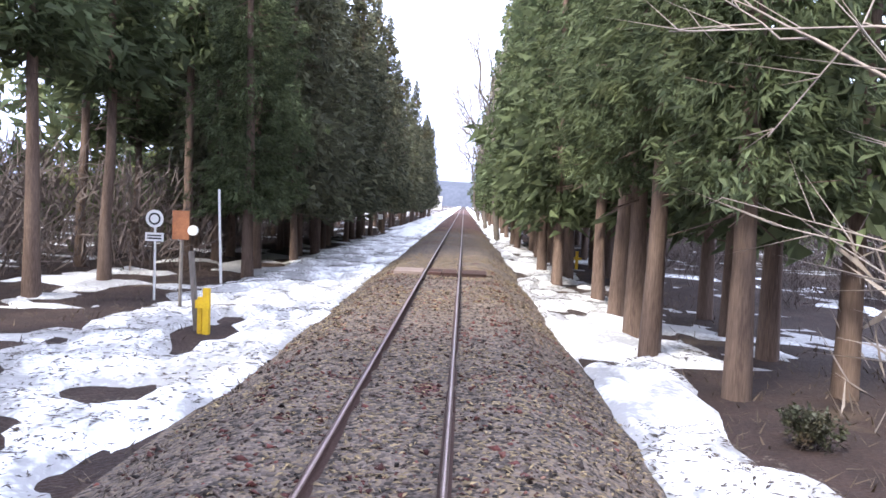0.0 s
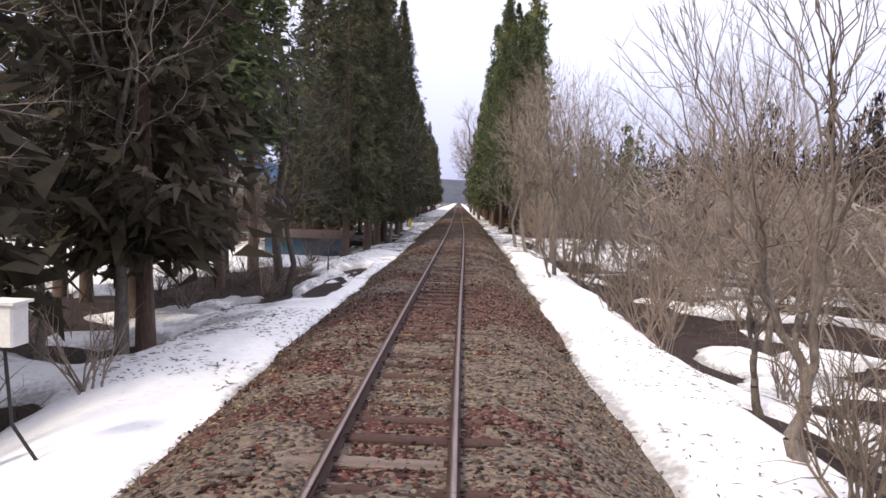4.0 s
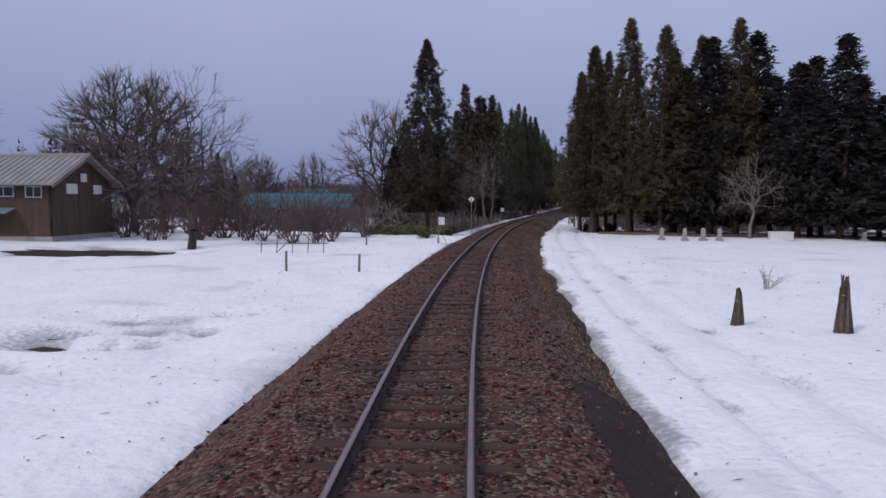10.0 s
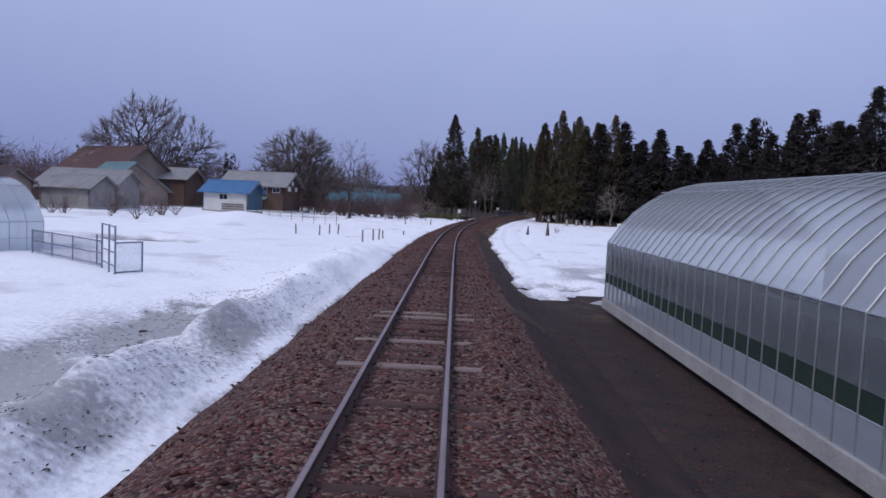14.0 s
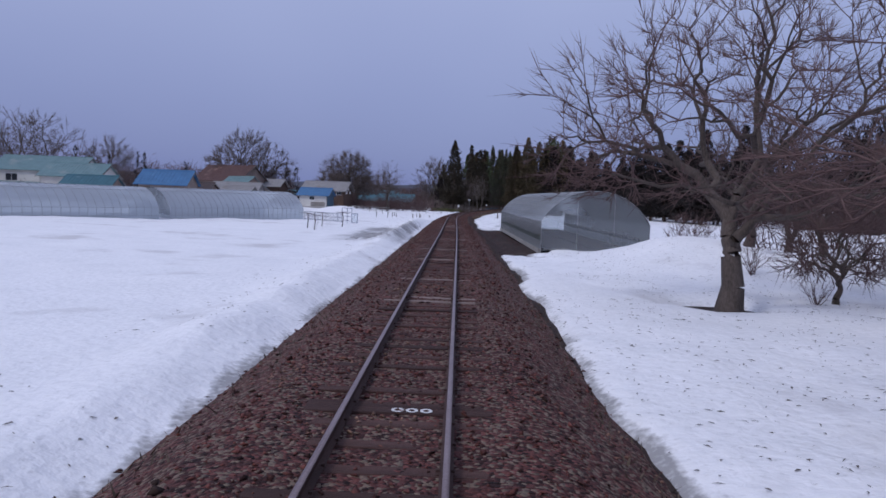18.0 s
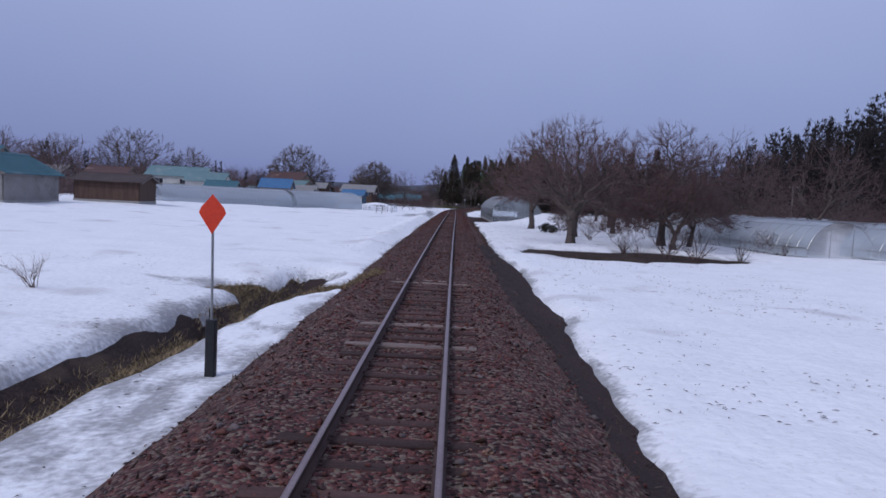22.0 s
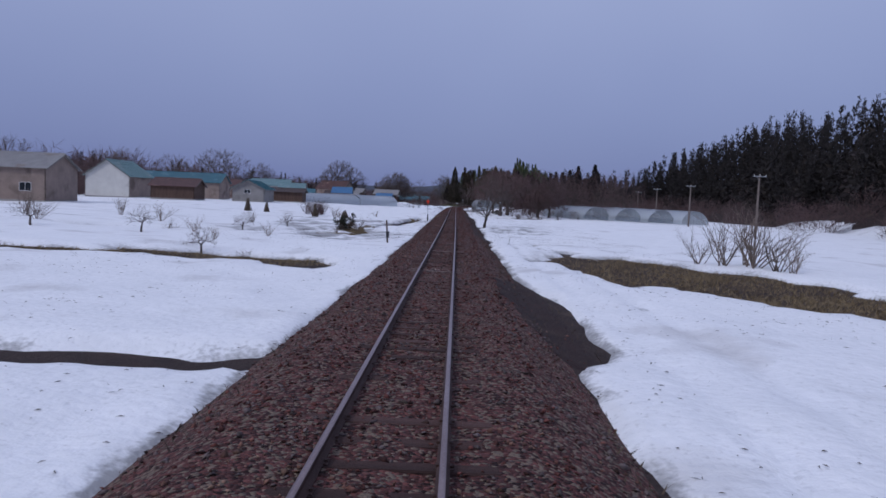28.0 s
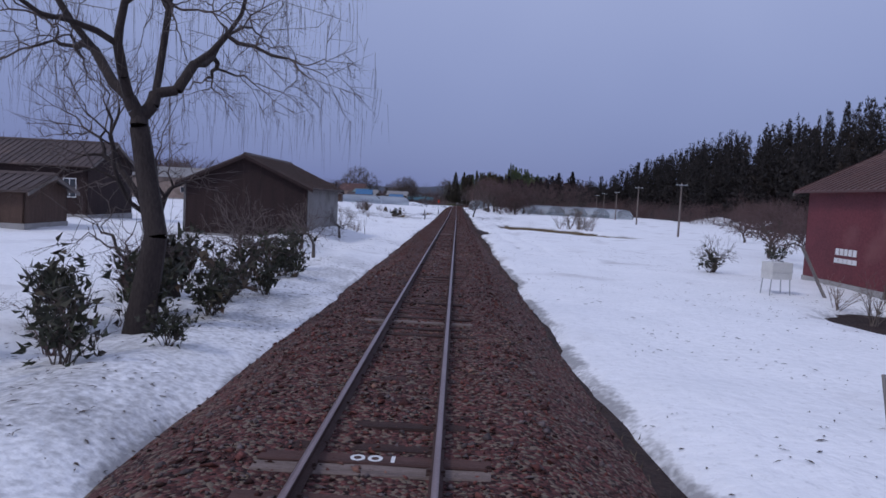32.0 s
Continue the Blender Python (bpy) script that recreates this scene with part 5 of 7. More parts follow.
flecks("snow_litter", 12000, 8, ((-60, 22, -8, -2.6, 2.2), (-60, 22, 2.7, 6, 2.0), (25, 75, -6, -2.5, 0.3), (25, 75, 2.7, 6, 0.3), (75, 160, 2.9, 12, 0.12), (75, 160, -10, -2.5, 0.12), (186, 300, 3, 14, 0.8), (140, 240, -6, -2.5, 0.12), (245, 345, -16, -2.5, 0.35), (300, 385, 3, 14, 0.3), (345, 385, -9, -2.5, 0.3)), BARK, "dark twigs and bark bits lying on the snow", small=0.6)

flecks("wood_debris", 9000, 18, ((-60, 22, -8, -2.6, 1.3), (-60, 22, 2.7, 7, 1.2), (22, 76, -6, -2.6, 0.4)), BARK, "bark and needle bits strewn over the snow in the wood", small=0.85)
flecks("needle_litter", 30000, 9, ((-30, 26, -3.0, 3.0, 1.1), (-70, -30, -3.0, 3.0, 0.4), (20, 60, -2.7, 2.7, 0.28), (56, 96, -2.6, 2.8, 0.4), (96, 150, -2.4, 2.7, 0.1)), DRY, "fallen yellow-brown needles and leaves over the ballast", True)
flecks("dirt_specks", 9500, 12, ((157, 182, -7, -3.0, 0.6), (284, 298, -12, -3.2, 0.3)), SOIL, "dark grit on the melting snow bank", small=0.45)


# ---- bare trees and shrubs ----
def shrub_meshes(seed, height, stems, twig, leaf=None, leaves=0, size=0.09):
    r = random.Random(seed)
    segs = []
    tips = []
    for _ in range(stems):
        a, lean = r.uniform(0, 6.28), r.uniform(0.1, 0.75)
        p = Vector((r.gauss(0, 0.08), r.gauss(0, 0.08), -0.08))
        d = Vector((math.cos(a) * lean, math.sin(a) * lean, 1)).normalized()
        rad, ln = height * 0.012 + 0.004, height * r.uniform(0.25, 0.42)
        for k in range(3):
            d = (d + Vector((r.gauss(0, 0.2), r.gauss(0, 0.2), r.gauss(0, 0.1)))).normalized()
            q = p + d * ln
            segs.append((*p, *q, rad, rad * 0.7))
            for _ in range(3):
                e = (d + Vector((r.gauss(0, 0.6), r.gauss(0, 0.6), r.gauss(0.1, 0.4)))).normalized()
                t = q + e * ln * r.uniform(0.4, 0.9)
                segs.append((*q, *t, rad * 0.5, 0.003))
                tips.append((t, e))
                f = (e + Vector((r.gauss(0, 0.6), r.gauss(0, 0.6), r.gauss(0, 0.4)))).normalized()
                segs.append((*t, *(t + f * ln * 0.5), 0.004, 0.002))
            p, rad, ln = q, rad * 0.7, ln * 0.85
    stems_me = arr_mesh("branchwork", *frusta(segs, 3), twig)
    if not leaf:
        return stems_me, None
    rs = np.random.RandomState(seed)
    pick = rs.randint(0, len(tips), leaves)
    c = np.array([tips[i][0] for i in pick]) + rs.normal(0, height * 0.06, (leaves, 3))
    o = np.array([tips[i][1] for i in pick])
    v, f = sprays(rs, c, o, np.full(leaves, size), 3, 0.3, 0.55)
    return stems_me, arr_mesh("foliage", v, f, leaf)


SHRUBS = {"red": [shrub_meshes(i, 1.6, 12, TWIG_RED) for i in (1, 2, 3)], "brown": [shrub_meshes(i, 1.6, 11, TWIG_MID) for i in (4, 5, 6)],
          "leafy": [shrub_meshes(i, 1.2, 12, BARK, LEAF, 95, 0.2) for i in (7, 8, 9)], "dark": [shrub_meshes(i, 0.9, 10, TWIG, LEAF, 700, 0.10) for i in (10, 11)],
          "bamboo": [shrub_meshes(i, 0.9, 10, TWIG, BAMBOO, 420, 0.2) for i in (12, 13)]}
pick = random.Random(21)
SHRUB_LABELS = {"red": "bare reddish-brown shrub standing in the snow", "brown": "leafless grey-brown shrub with thin twigs in snow", "leafy": "evergreen shrub with drooping dark leaves in the snow",
                "dark": "low rounded dark evergreen bush on the snow", "bamboo": "clump of yellow-green dwarf bamboo leaves"}


def shrub(kind, u, w, s=1.0, group=""):
    st, lv = pick.choice(SHRUBS[kind])
    t = thing("bamboo_grass" if kind == "bamboo" else "shrub", stand(u, w, pick.uniform(0, 360), 0.02) @ Matrix.Scale(s, 4), SHRUB_LABELS[kind], "bamboo grass" if kind == "bamboo" else "shrub", group)
    part("branchwork", st, None, t)
    if lv:
        part("foliage", lv, None, t)
    return t


def bare(u, w, h, seed, label, bark=BARK, twig=TWIG, turn=None, **kw):
    args = dict(seed=seed, height=h, girth=h * 0.02, fork=0.3)
    if "radius" not in kw:
        args.update(levels=4, kids=(2, 3))
    args.update(kw)
    return tree_thing("bare_tree", stand(u, w, pick.uniform(0, 360) if turn is None else turn, 0.05), bark, twig, label, "tree", **args)


# orchard trees and single trees right of the line
BIG = "large spreading bare tree with a thick trunk and fine dark twigs"
for k, (u, w, h, rad, g) in enumerate(((203.0, 8.5, 10.4, 6.4, 0.32), (214.8, 10.8, 9.6, 6.4, 0.32), (225.0, 8.7, 8.8, 6.0, 0.32), (222.3, 15.9, 9.2, 6.2, 0.3), (226.0, 15.6, 5.6, 4.0, 0.2))):
    bare(u, w, h, 31 + k, BIG, twig=TWIG_RED, radius=rad, low=0.3, fork=0.17, tips=620, girth=g, thin_r=0.013, twigs=10, sprig=0.75, gnarl=0.11, early=2, shell=0.5)
ORCHARD = "bare spreading orchard tree with dark reddish twigs in snow"
for k, (u, w, h) in enumerate(((201.2, 12.7, 4.0), (222.5, 17.8, 7.5), (191.0, 14.5, 8.5), (196, 18.5, 9.5), (207, 16.2, 9.0), (209.5, 21.5, 9.5), (186, 19, 8.5), (200, 24, 10), (214, 24, 10), (219, 29, 9.5), (205, 30, 10), (190, 28, 10), (179, 25, 9.5), (211, 35, 10), (196, 36, 10.5))):
    bare(u, w, h, 100 + k, ORCHARD, twig=TWIG_RED, radius=h * 0.52, low=0.2, fork=0.12, tips=240, girth=h * 0.026, thin_r=0.013, twigs=6, sprig=0.85, gnarl=0.14)
bare(271.2, 3.6, 6.4, 41, "bare tree forking low into many upright limbs", radius=2.6, low=0.22, fork=0.09, tips=380, girth=0.16, thin_r=0.0065, off=(0.95, 0.0), twigs=7, sprig=0.45, droop=0.05, gnarl=0.1, early=3)
for k, (u, w, h) in enumerate(((340.0, 22.6, 4.4), (333.0, 26.5, 4.6), (309.0, 35.0, 4.8), (292.3, 51.2, 5.5), (347.5, 21.0, 3.8))):
    bare(u, w, h, 130 + k, "bare orchard tree with fine brown twigs standing in snow", twig=TWIG_RED, radius=h * 0.62, low=0.28, fork=0.16, tips=260, girth=h * 0.028, thin_r=0.011, twigs=8, sprig=0.5, gnarl=0.15)
# left of the line: round-crowned trees of the village
for k, (u, w, h, rad) in enumerate(((85.2, -53.6, 17.4, 10.4), (88, -103, 21, 15), (80.5, -31.0, 13.3, 7.6), (95, -118, 18, 11), (80, -90, 16, 9), (104, -130, 19, 11), (60, -15.5, 16, 6.2), (52, -12.5, 15, 5.0), (20, -60, 13, 6), (0, -52, 13, 6), (126, -96, 13, 7), (150, -106, 14, 8), (180, -114, 15, 8), (225, -88, 12, 7), (30, -48, 11, 5))):
    bare(u, w, h, 150 + k, "tall bare tree with a wide rounded crown behind the houses", twig=TWIG, radius=rad, low=0.22, fork=0.12, tips=800 if k < 3 else 380, girth=h * 0.022, thin_r=0.034, twigs=13 if k < 3 else 10, sprig=1.5, early=2, shell=0.3, gnarl=0.09, pull=0.31)
bare(93.8, -17.6, 11.0, 170, "bare tree with a curved trunk beside a snowy field", radius=4.6, low=0.25, fork=0.2, tips=300, girth=0.2, thin_r=0.012, twigs=5, sprig=0.8)
bare(81.5, 17.6, 6.2, 171, "pale leafless tree with drooping limbs before the dark wood", bark=BARK_PALE, twig=TWIG_PALE, radius=2.6, low=0.3, fork=0.3, tips=120, girth=0.12, thin_r=0.012, twigs=4, droop=0.3)
# thin trees on the embankment slopes
SLOPE = "thin pale bare tree on the snowy embankment slope"
for k, (u, w, h) in enumerate(((14.1, 3.9, 7.5), (17.9, 4.2, 8.0), (20.0, 5.4, 8.5), (20.6, 6.2, 7), (13.0, 7.2, 8), (28.1, 4.4, 6.5), (30.2, 3.9, 3.2), (28.2, 5.5, 7), (8.5, 5.8, 12), (4.0, 6.6, 13), (0.5, 5.6, 7), (24.5, 6.8, 8.5), (36, 9.6, 7), (43, 6.5, 7.5), (47.5, 4.9, 8), (52.5, 4.6, 6.5), (56.5, 5.2, 7), (11, 9.5, 13), (18, 10, 12), (45, 9, 8), (25, 11, 8.5), (6.5, 9.5, 14), (15.5, 13.5, 13), (31, 13, 9))):
    if k < 6 or k % 4 == 0 or h > 11:
        bare(u, w, h + 3 * (h < 11), 200 + k, SLOPE, bark=BARK_PALE, twig=TWIG_MID if k % 2 else TWIG_PALE, radius=h * 0.27, low=0.3, fork=0.3, tips=210, girth=0.045 + h * 0.005, thin_r=0.0065, twigs=5, sprig=0.55, pull=0.3, dome=False, off=(pick.uniform(-1.2, 0.4), 0), turn=0, gnarl=0.14)
    else:
        bare(u, w, h, 200 + k, SLOPE, bark=BARK_PALE, twig=TWIG_MID, radius=h * 0.27, low=0.16, fork=0.09, tips=230, girth=0.04 + h * 0.006, thin_r=0.006, twigs=6, sprig=0.55, pull=0.26, dome=False, off=(pick.uniform(-0.9, 0.3), 0), turn=0, early=2)
bare(-3.2, 5.8, 7.5, 290, "pale bare tree with long boughs reaching out of the wood", bark=BARK_PALE, twig=TWIG_PALE, turn=0, radius=4.3, low=0.22, fork=0.15, tips=170, girth=0.13, thin_r=0.008, twigs=4, sprig=0.7, off=(-0.8, 0), dome=False)
for k, (u, w) in enumerate(((-62, 3.7), (-92, 3.6), (-128, 3.6))):
    bare(u, w, 21, 291 + k, "tall pale bare tree leaning over the track from the wood", bark=BARK_PALE, twig=TWIG_PALE, turn=0, radius=3.6, low=0.35, fork=0.3, tips=300, girth=0.22, thin_r=0.014, twigs=5, sprig=0.9, off=(-2.4, 0), dome=False)
for k in range(26):
    u, w, h, lean = pick.uniform(41, 67), -pick.uniform(5.0, 13), pick.uniform(7, 13), pick.uniform(-0.5, 0.5)
    if k % 3 == 1:
        continue
    bare(u, w, h, 240 + k, "slender bare tree in a brown thicket below the embankment", bark=BARK_PALE if k % 3 else BARK, twig=TWIG_PALE if k % 3 else TWIG, radius=h * 0.2, low=0.3, fork=0.3, tips=100, girth=0.03 + h * 0.008, thin_r=0.007, twigs=4, sprig=0.5, pull=0.3, dome=False, off=(lean, 0))
for k in range(34):
    u, w = pick.uniform(44, 74), -pick.uniform(4.8, 12)
    shrub("brown", u, w, pick.uniform(0.7, 1.25), "thicket shrubs")
for k in range(14):
    shrub("brown", pick.uniform(20, 36), -pick.uniform(5.8, 10.5), pick.uniform(0.6, 1.2), "brush by the sheds")
for k in range(16):
    shrub("brown", pick.uniform(63, 74), -pick.uniform(3.9, 5.4), pick.uniform(0.45, 0.9), "thicket shrubs")
for k in range(16):
    shrub("brown", pick.uniform(8, 60), pick.uniform(4.6, 9.5), pick.uniform(0.7, 1.5), "slope shrubs")
bare(29.0, -4.9, 1.9, 280, "small forked sapling in the snow", twig=TWIG)
bare(9.2, -4.6, 11, 281, "pale bare tree before the dark cedars", bark=BARK_PALE, twig=TWIG_PALE, radius=3.0, low=0.3, fork=0.25, tips=170, girth=0.11, thin_r=0.008, twigs=4, sprig=0.7)
bare(33.5, -5.4, 9, 282, "bare tree leaning over the snowy ditch", radius=2.4, low=0.3, fork=0.25, tips=160, girth=0.1, thin_r=0.008)
bare(27.0, -7.4, 13, 283, "tall dark bare trunk beside the farm buildings", girth=0.16, radius=2.6, low=0.45, fork=0.4, tips=160)
bare(24.6, -10.8, 13, 284, "tall dark bare trunk beside the farm buildings", girth=0.17, radius=2.6, low=0.45, fork=0.4, tips=160)
bare(66.3, -8.4, 12, 285, "dark tree with a forked leaning trunk in the thicket", girth=0.17, radius=3.0, low=0.35, fork=0.2, tips=200, off=(1.2, 0))
brush = random.Random(77)
for k in range(26):
    shrub("brown", brush.uniform(2, 34), brush.uniform(6.5, 14), brush.uniform(1.0, 1.9), "slope shrubs")
for k in range(12):
    shrub("dark" if k % 3 else "bamboo", brush.uniform(68, 76.5), -brush.uniform(5.6, 9.0), brush.uniform(0.8, 1.5), "evergreen undergrowth")
for k in range(14):
    shrub("red", brush.uniform(113.6, 126.4), brush.uniform(-43.8, -27.0), brush.uniform(0.8, 1.4), "brush by the tunnel")
# dwarf bamboo under the big cedar
for k in range(34):
    a = pick.uniform(0, 6.28)
    q = math.sqrt(pick.random())
    shrub("bamboo", 78.6 + 3.4 * q * math.cos(a), -7.3 + 3.0 * q * math.sin(a), pick.uniform(0.45, 0.8), "dwarf bamboo patch")
# brown hedge and brush in front of the houses
for k in range(40):
    shrub("red", pick.uniform(82, 90), -pick.uniform(9, 36), pick.uniform(1.2, 2.4), "hedge before the houses")
for k in range(26):
    shrub("red", pick.uniform(56, 76), -pick.uniform(14, 32), pick.uniform(1.6, 3.0), "brush behind the field")
for k in range(9):
    shrub("red", 250.6 + pick.uniform(-1.6, 1.6), -19.6 + pick.uniform(-1.2, 1.2), pick.uniform(1.0, 1.6), "brown brush in the field")
for k in range(24):
    shrub("red", pick.uniform(182, 232), pick.uniform(9.5, 26), pick.uniform(0.6, 1.2), "orchard shrubs")
for u, w, s in ((206.6, 11.8, 0.9), (305.4, 14.8, 1.75), (306.5, 15.9, 1.9), (304.6, 13.8, 1.2), (307.4, 16.6, 1.5), (305.8, 16.0, 1.8), (308.2, 17.0, 1.1), (289.4, -8.9, 0.5), (292, -21, 0.9), (287, -24, 1.0), (295, -29, 1.1), (289, -34, 1.2), (282, -30, 1.1), (297, -17, 0.7), (279, -19, 0.8), (286, -40, 1.2), (283.0, -8.2, 0.9), (229.5, 18.5, 0.9), (231, 15.0, 0.5), (298.5, -11.5, 0.6), (256.5, -15.5, 0.9), (258.3, -14.7, 0.8), (252.0, -10.5, 0.6), (303, -13.2, 0.5), (310, -9.0, 0.4), (108.2, 9.6, 0.5), (95, 30, 0.6), (336.5, -7.0, 0.6), (365.0, 13.2, 0.9), (362.6, 13.6, 0.7)):
    shrub("brown", u, w, s)
for u, w, s in ((211.0, 8.9, 1.0), (211.7, 9.5, 0.8), (284.5, -9.0, 1.45), (66.4, 6.6, 0.9), (68.5, 8.8, 1.0), (70, 7.5, 0.8), (12, 4.9, 0.6), (-9.5, 5.4, 0.7)):
    shrub("dark", u, w, s)
for k, (u, w, s) in enumerate(((368.0, -4.1, 0.8), (364.9, -4.2, 0.75), (371.0, -4.3, 0.9), (373.6, -4.0, 0.6), (362.8, -5.0, 1.1), (364.8, -4.9, 0.9), (366.6, -5.4, 1.15), (368.8, -6.2, 1.3), (365.2, -7.4, 1.1), (371.0, -5.6, 1.2), (369.5, -4.7, 0.8), (372.6, -6.4, 1.2), (356.0, -6.6, 1.0), (353.8, -7.2, 0.8), (374.8, -5.0, 0.9), (376.5, -6.0, 1.0), (375.5, -7.6, 1.1), (360.5, -6.6, 0.9), (354.2, 12.7, 0.9), (345, 20.5, 1.0))):
    shrub("leafy", u, w, s, "evergreen shrubs by the shed")
for k in range(8):
    shrub("leafy" if k % 3 else "brown", pick.uniform(355, 377), -pick.uniform(4.7, 8.0), pick.uniform(0.6, 1.0), "evergreen shrubs by the shed" if k % 3 else "bare shrubs by the shed")
for k in range(11):
    shrub("red", pick.uniform(362, 378), -pick.uniform(4.6, 9.5), pick.uniform(0.55, 0.9), "bare shrubs by the shed")
# low fruit trees and the willow by the shed
for k, (u, w, h) in enumerate(((348.3, -6.0, 2.1), (357.2, -5.4, 2.6), (354.4, -6.6, 2.4), (365.4, -5.6, 2.9), (360.0, -7.6, 2.6), (363.2, -6.0, 2.2), (369.6, -6.8, 3.0), (353.9, 13.0, 2.0), (306.4, -12.6, 1.5), (290.5, -16, 1.7), (298, -20, 1.9), (300, -26, 2.0), (283, -14.5, 1.3), (294, -36, 2.4), (303, -31, 2.2))):
    bare(u, w, h, 300 + k, "gnarled low bare fruit tree in the snow", girth=0.04 + h * 0.014, radius=h * 0.62, low=0.3, fork=0.25, tips=70, thin_r=0.006, twigs=4, sprig=0.35, gnarl=0.24, early=2, off=(pick.uniform(-0.3, 0.3), 0))
bare(372.3, -5.2, 11.0, 320, "tall bare willow with a dark trunk and hanging twigs", bark=BARK_DARK, girth=0.21, radius=4.2, low=0.38, fork=0.34, tips=380, droop=0.4, twigs=5, sprig=0.75, thin_r=0.007, early=1, gnarl=0.09)
bare(369.0, -6.0, 6.5, 321, "dark bare tree with a leaning trunk behind the willow", bark=BARK_DARK, turn=0, girth=0.16, radius=2.4, low=0.35, fork=0.2, tips=150, off=(-1.5, 0))

# dry grass on the bare patches
def grass(name, patches, count, seed, mat, label, tall=0.28):
    r = np.random.RandomState(seed)
    u, w = [], []
    for ua, wa, ru, rw in patches:
        a, q = r.uniform(0, 6.28, count), np.sqrt(r.rand(count))
        u.append(ua + ru * q * np.cos(a))
        w.append(wa + rw * q * np.sin(a))
    u, w = np.concatenate(u), np.concatenate(w)
    keep = snow_depth(u, w) < 0.02
    u, w = u[keep], w[keep]
    n = len(u)
    c = spread(u, w, np.maximum(soil_dz(u, w), np.where(np.abs(w) < 3.1, ballast_dz(u, w), -9)) - 0.01)
    lean = r.normal(0, 0.6, (n, 3)) * tall
    lean[:, 2] = tall * r.uniform(0.3, 1.0, n)
    side = np.stack([np.cos(r.uniform(0, 6.28, n)), np.sin(r.uniform(0, 6.28, n)), 0 * u], -1) * 0.014
    v = np.stack([c - side, c + side, c + lean], 1)
    tagged(new(name, arr_mesh(name, v.reshape(-1, 3), np.arange(3 * n).reshape(-1, 3), mat)), label, "grass", kind="stuff")


grass("dry_grass", [(307, 9.3, 7, 4), (311, 11.6, 9, 5), (315, 13.4, 7, 4), (318, 16.5, 3.5, 6), (309.2, -11, 3.5, 7), (293.6, 7.4, 2, 2.5), (289.6, -8.8, 1.5, 1.5), (249.3, -4.4, 2, 3), (310.5, -21, 2, 7), (283, -8.4, 6, 2), (253, -4.9, 7, 1.0), (262, -5.3, 8, 1.0), (270, -6.0, 6, 1.2), (277, -7.6, 4, 1.6)], 5600, 5, DRY, "flattened straw-coloured dead grass on bare ground", 0.17)
grass("orchard_litter", [(231.6, 11.6, 5, 8.5), (234.5, 8.2, 2.6, 3.4), (231.6, 11.6, 4, 8.5)], 9000, 9, STRAW, "matted brown dead grass on the bare orchard ground", 0.07)
grass("verge_litter", [(0, -2.6, 60, 0.9), (0, 2.7, 60, 0.9), (60, -2.5, 40, 0.7), (110, 2.7, 45, 0.6), (30, 2.6, 40, 0.6), (230, 3.0, 60, 0.7), (320, 3.0, 60, 0.7), (240, -2.35, 120, 0.4)], 3600, 6, STRAW, "dead brown grass and litter along the ballast edge", 0.14)
grass("verge_straw", [(92, 2.85, 12, 0.45), (112, 2.85, 14, 0.45), (128, 2.8, 8, 0.35), (88, -2.6, 12, 0.35)], 3000, 8, DRY, "flattened straw-coloured grass on the ballast edge", 0.07)
grass("wood_litter", [(0, 7.5, 30, 3.5), (-20, -8.5, 40, 3.5), (50, -7, 20, 4), (28, -8.2, 9, 3.6), (22, 8, 24, 3.5), (72, 12, 6, 7)], 4200, 7, STRAW, "fallen brown needles and dead stems under the trees", 0.22)


# ---- houses ----
def windowed(parent, x, y, z, wd, ht, face, panes=2):
    """A window on a wall: face is the outward direction, one of -y, +y, -x, +x."""
    turn = {"-y": 0, "+y": 180, "+x": 90, "-x": -90}[face]
    fr = part("window", Shape().box(-wd / 2 - 0.05, -0.05, -0.05, wd / 2 + 0.05, -0.002, 0).box(-wd / 2 - 0.05, -0.05, ht, wd / 2 + 0.05, -0.002, ht + 0.05)
              .box(-wd / 2 - 0.05, -0.05, 0, -wd / 2, -0.002, ht).box(wd / 2, -0.05, 0, wd / 2 + 0.05, -0.002, ht).box(-0.02, -0.045, 0, 0.02, -0.002, ht), PAINT_WHITE, parent, "white-framed sliding window")
    fr.matrix_basis = Matrix.Translation((x, y, z)) @ Matrix.Rotation(radians(turn), 4, "Z")
    for i in range(panes):
        a = -wd / 2 + i * wd / panes
        part("pane", Shape().box(a + 0.02, -0.03, 0.0, a + wd / panes - 0.02, -0.015, ht), GLASS_DARK, fr)


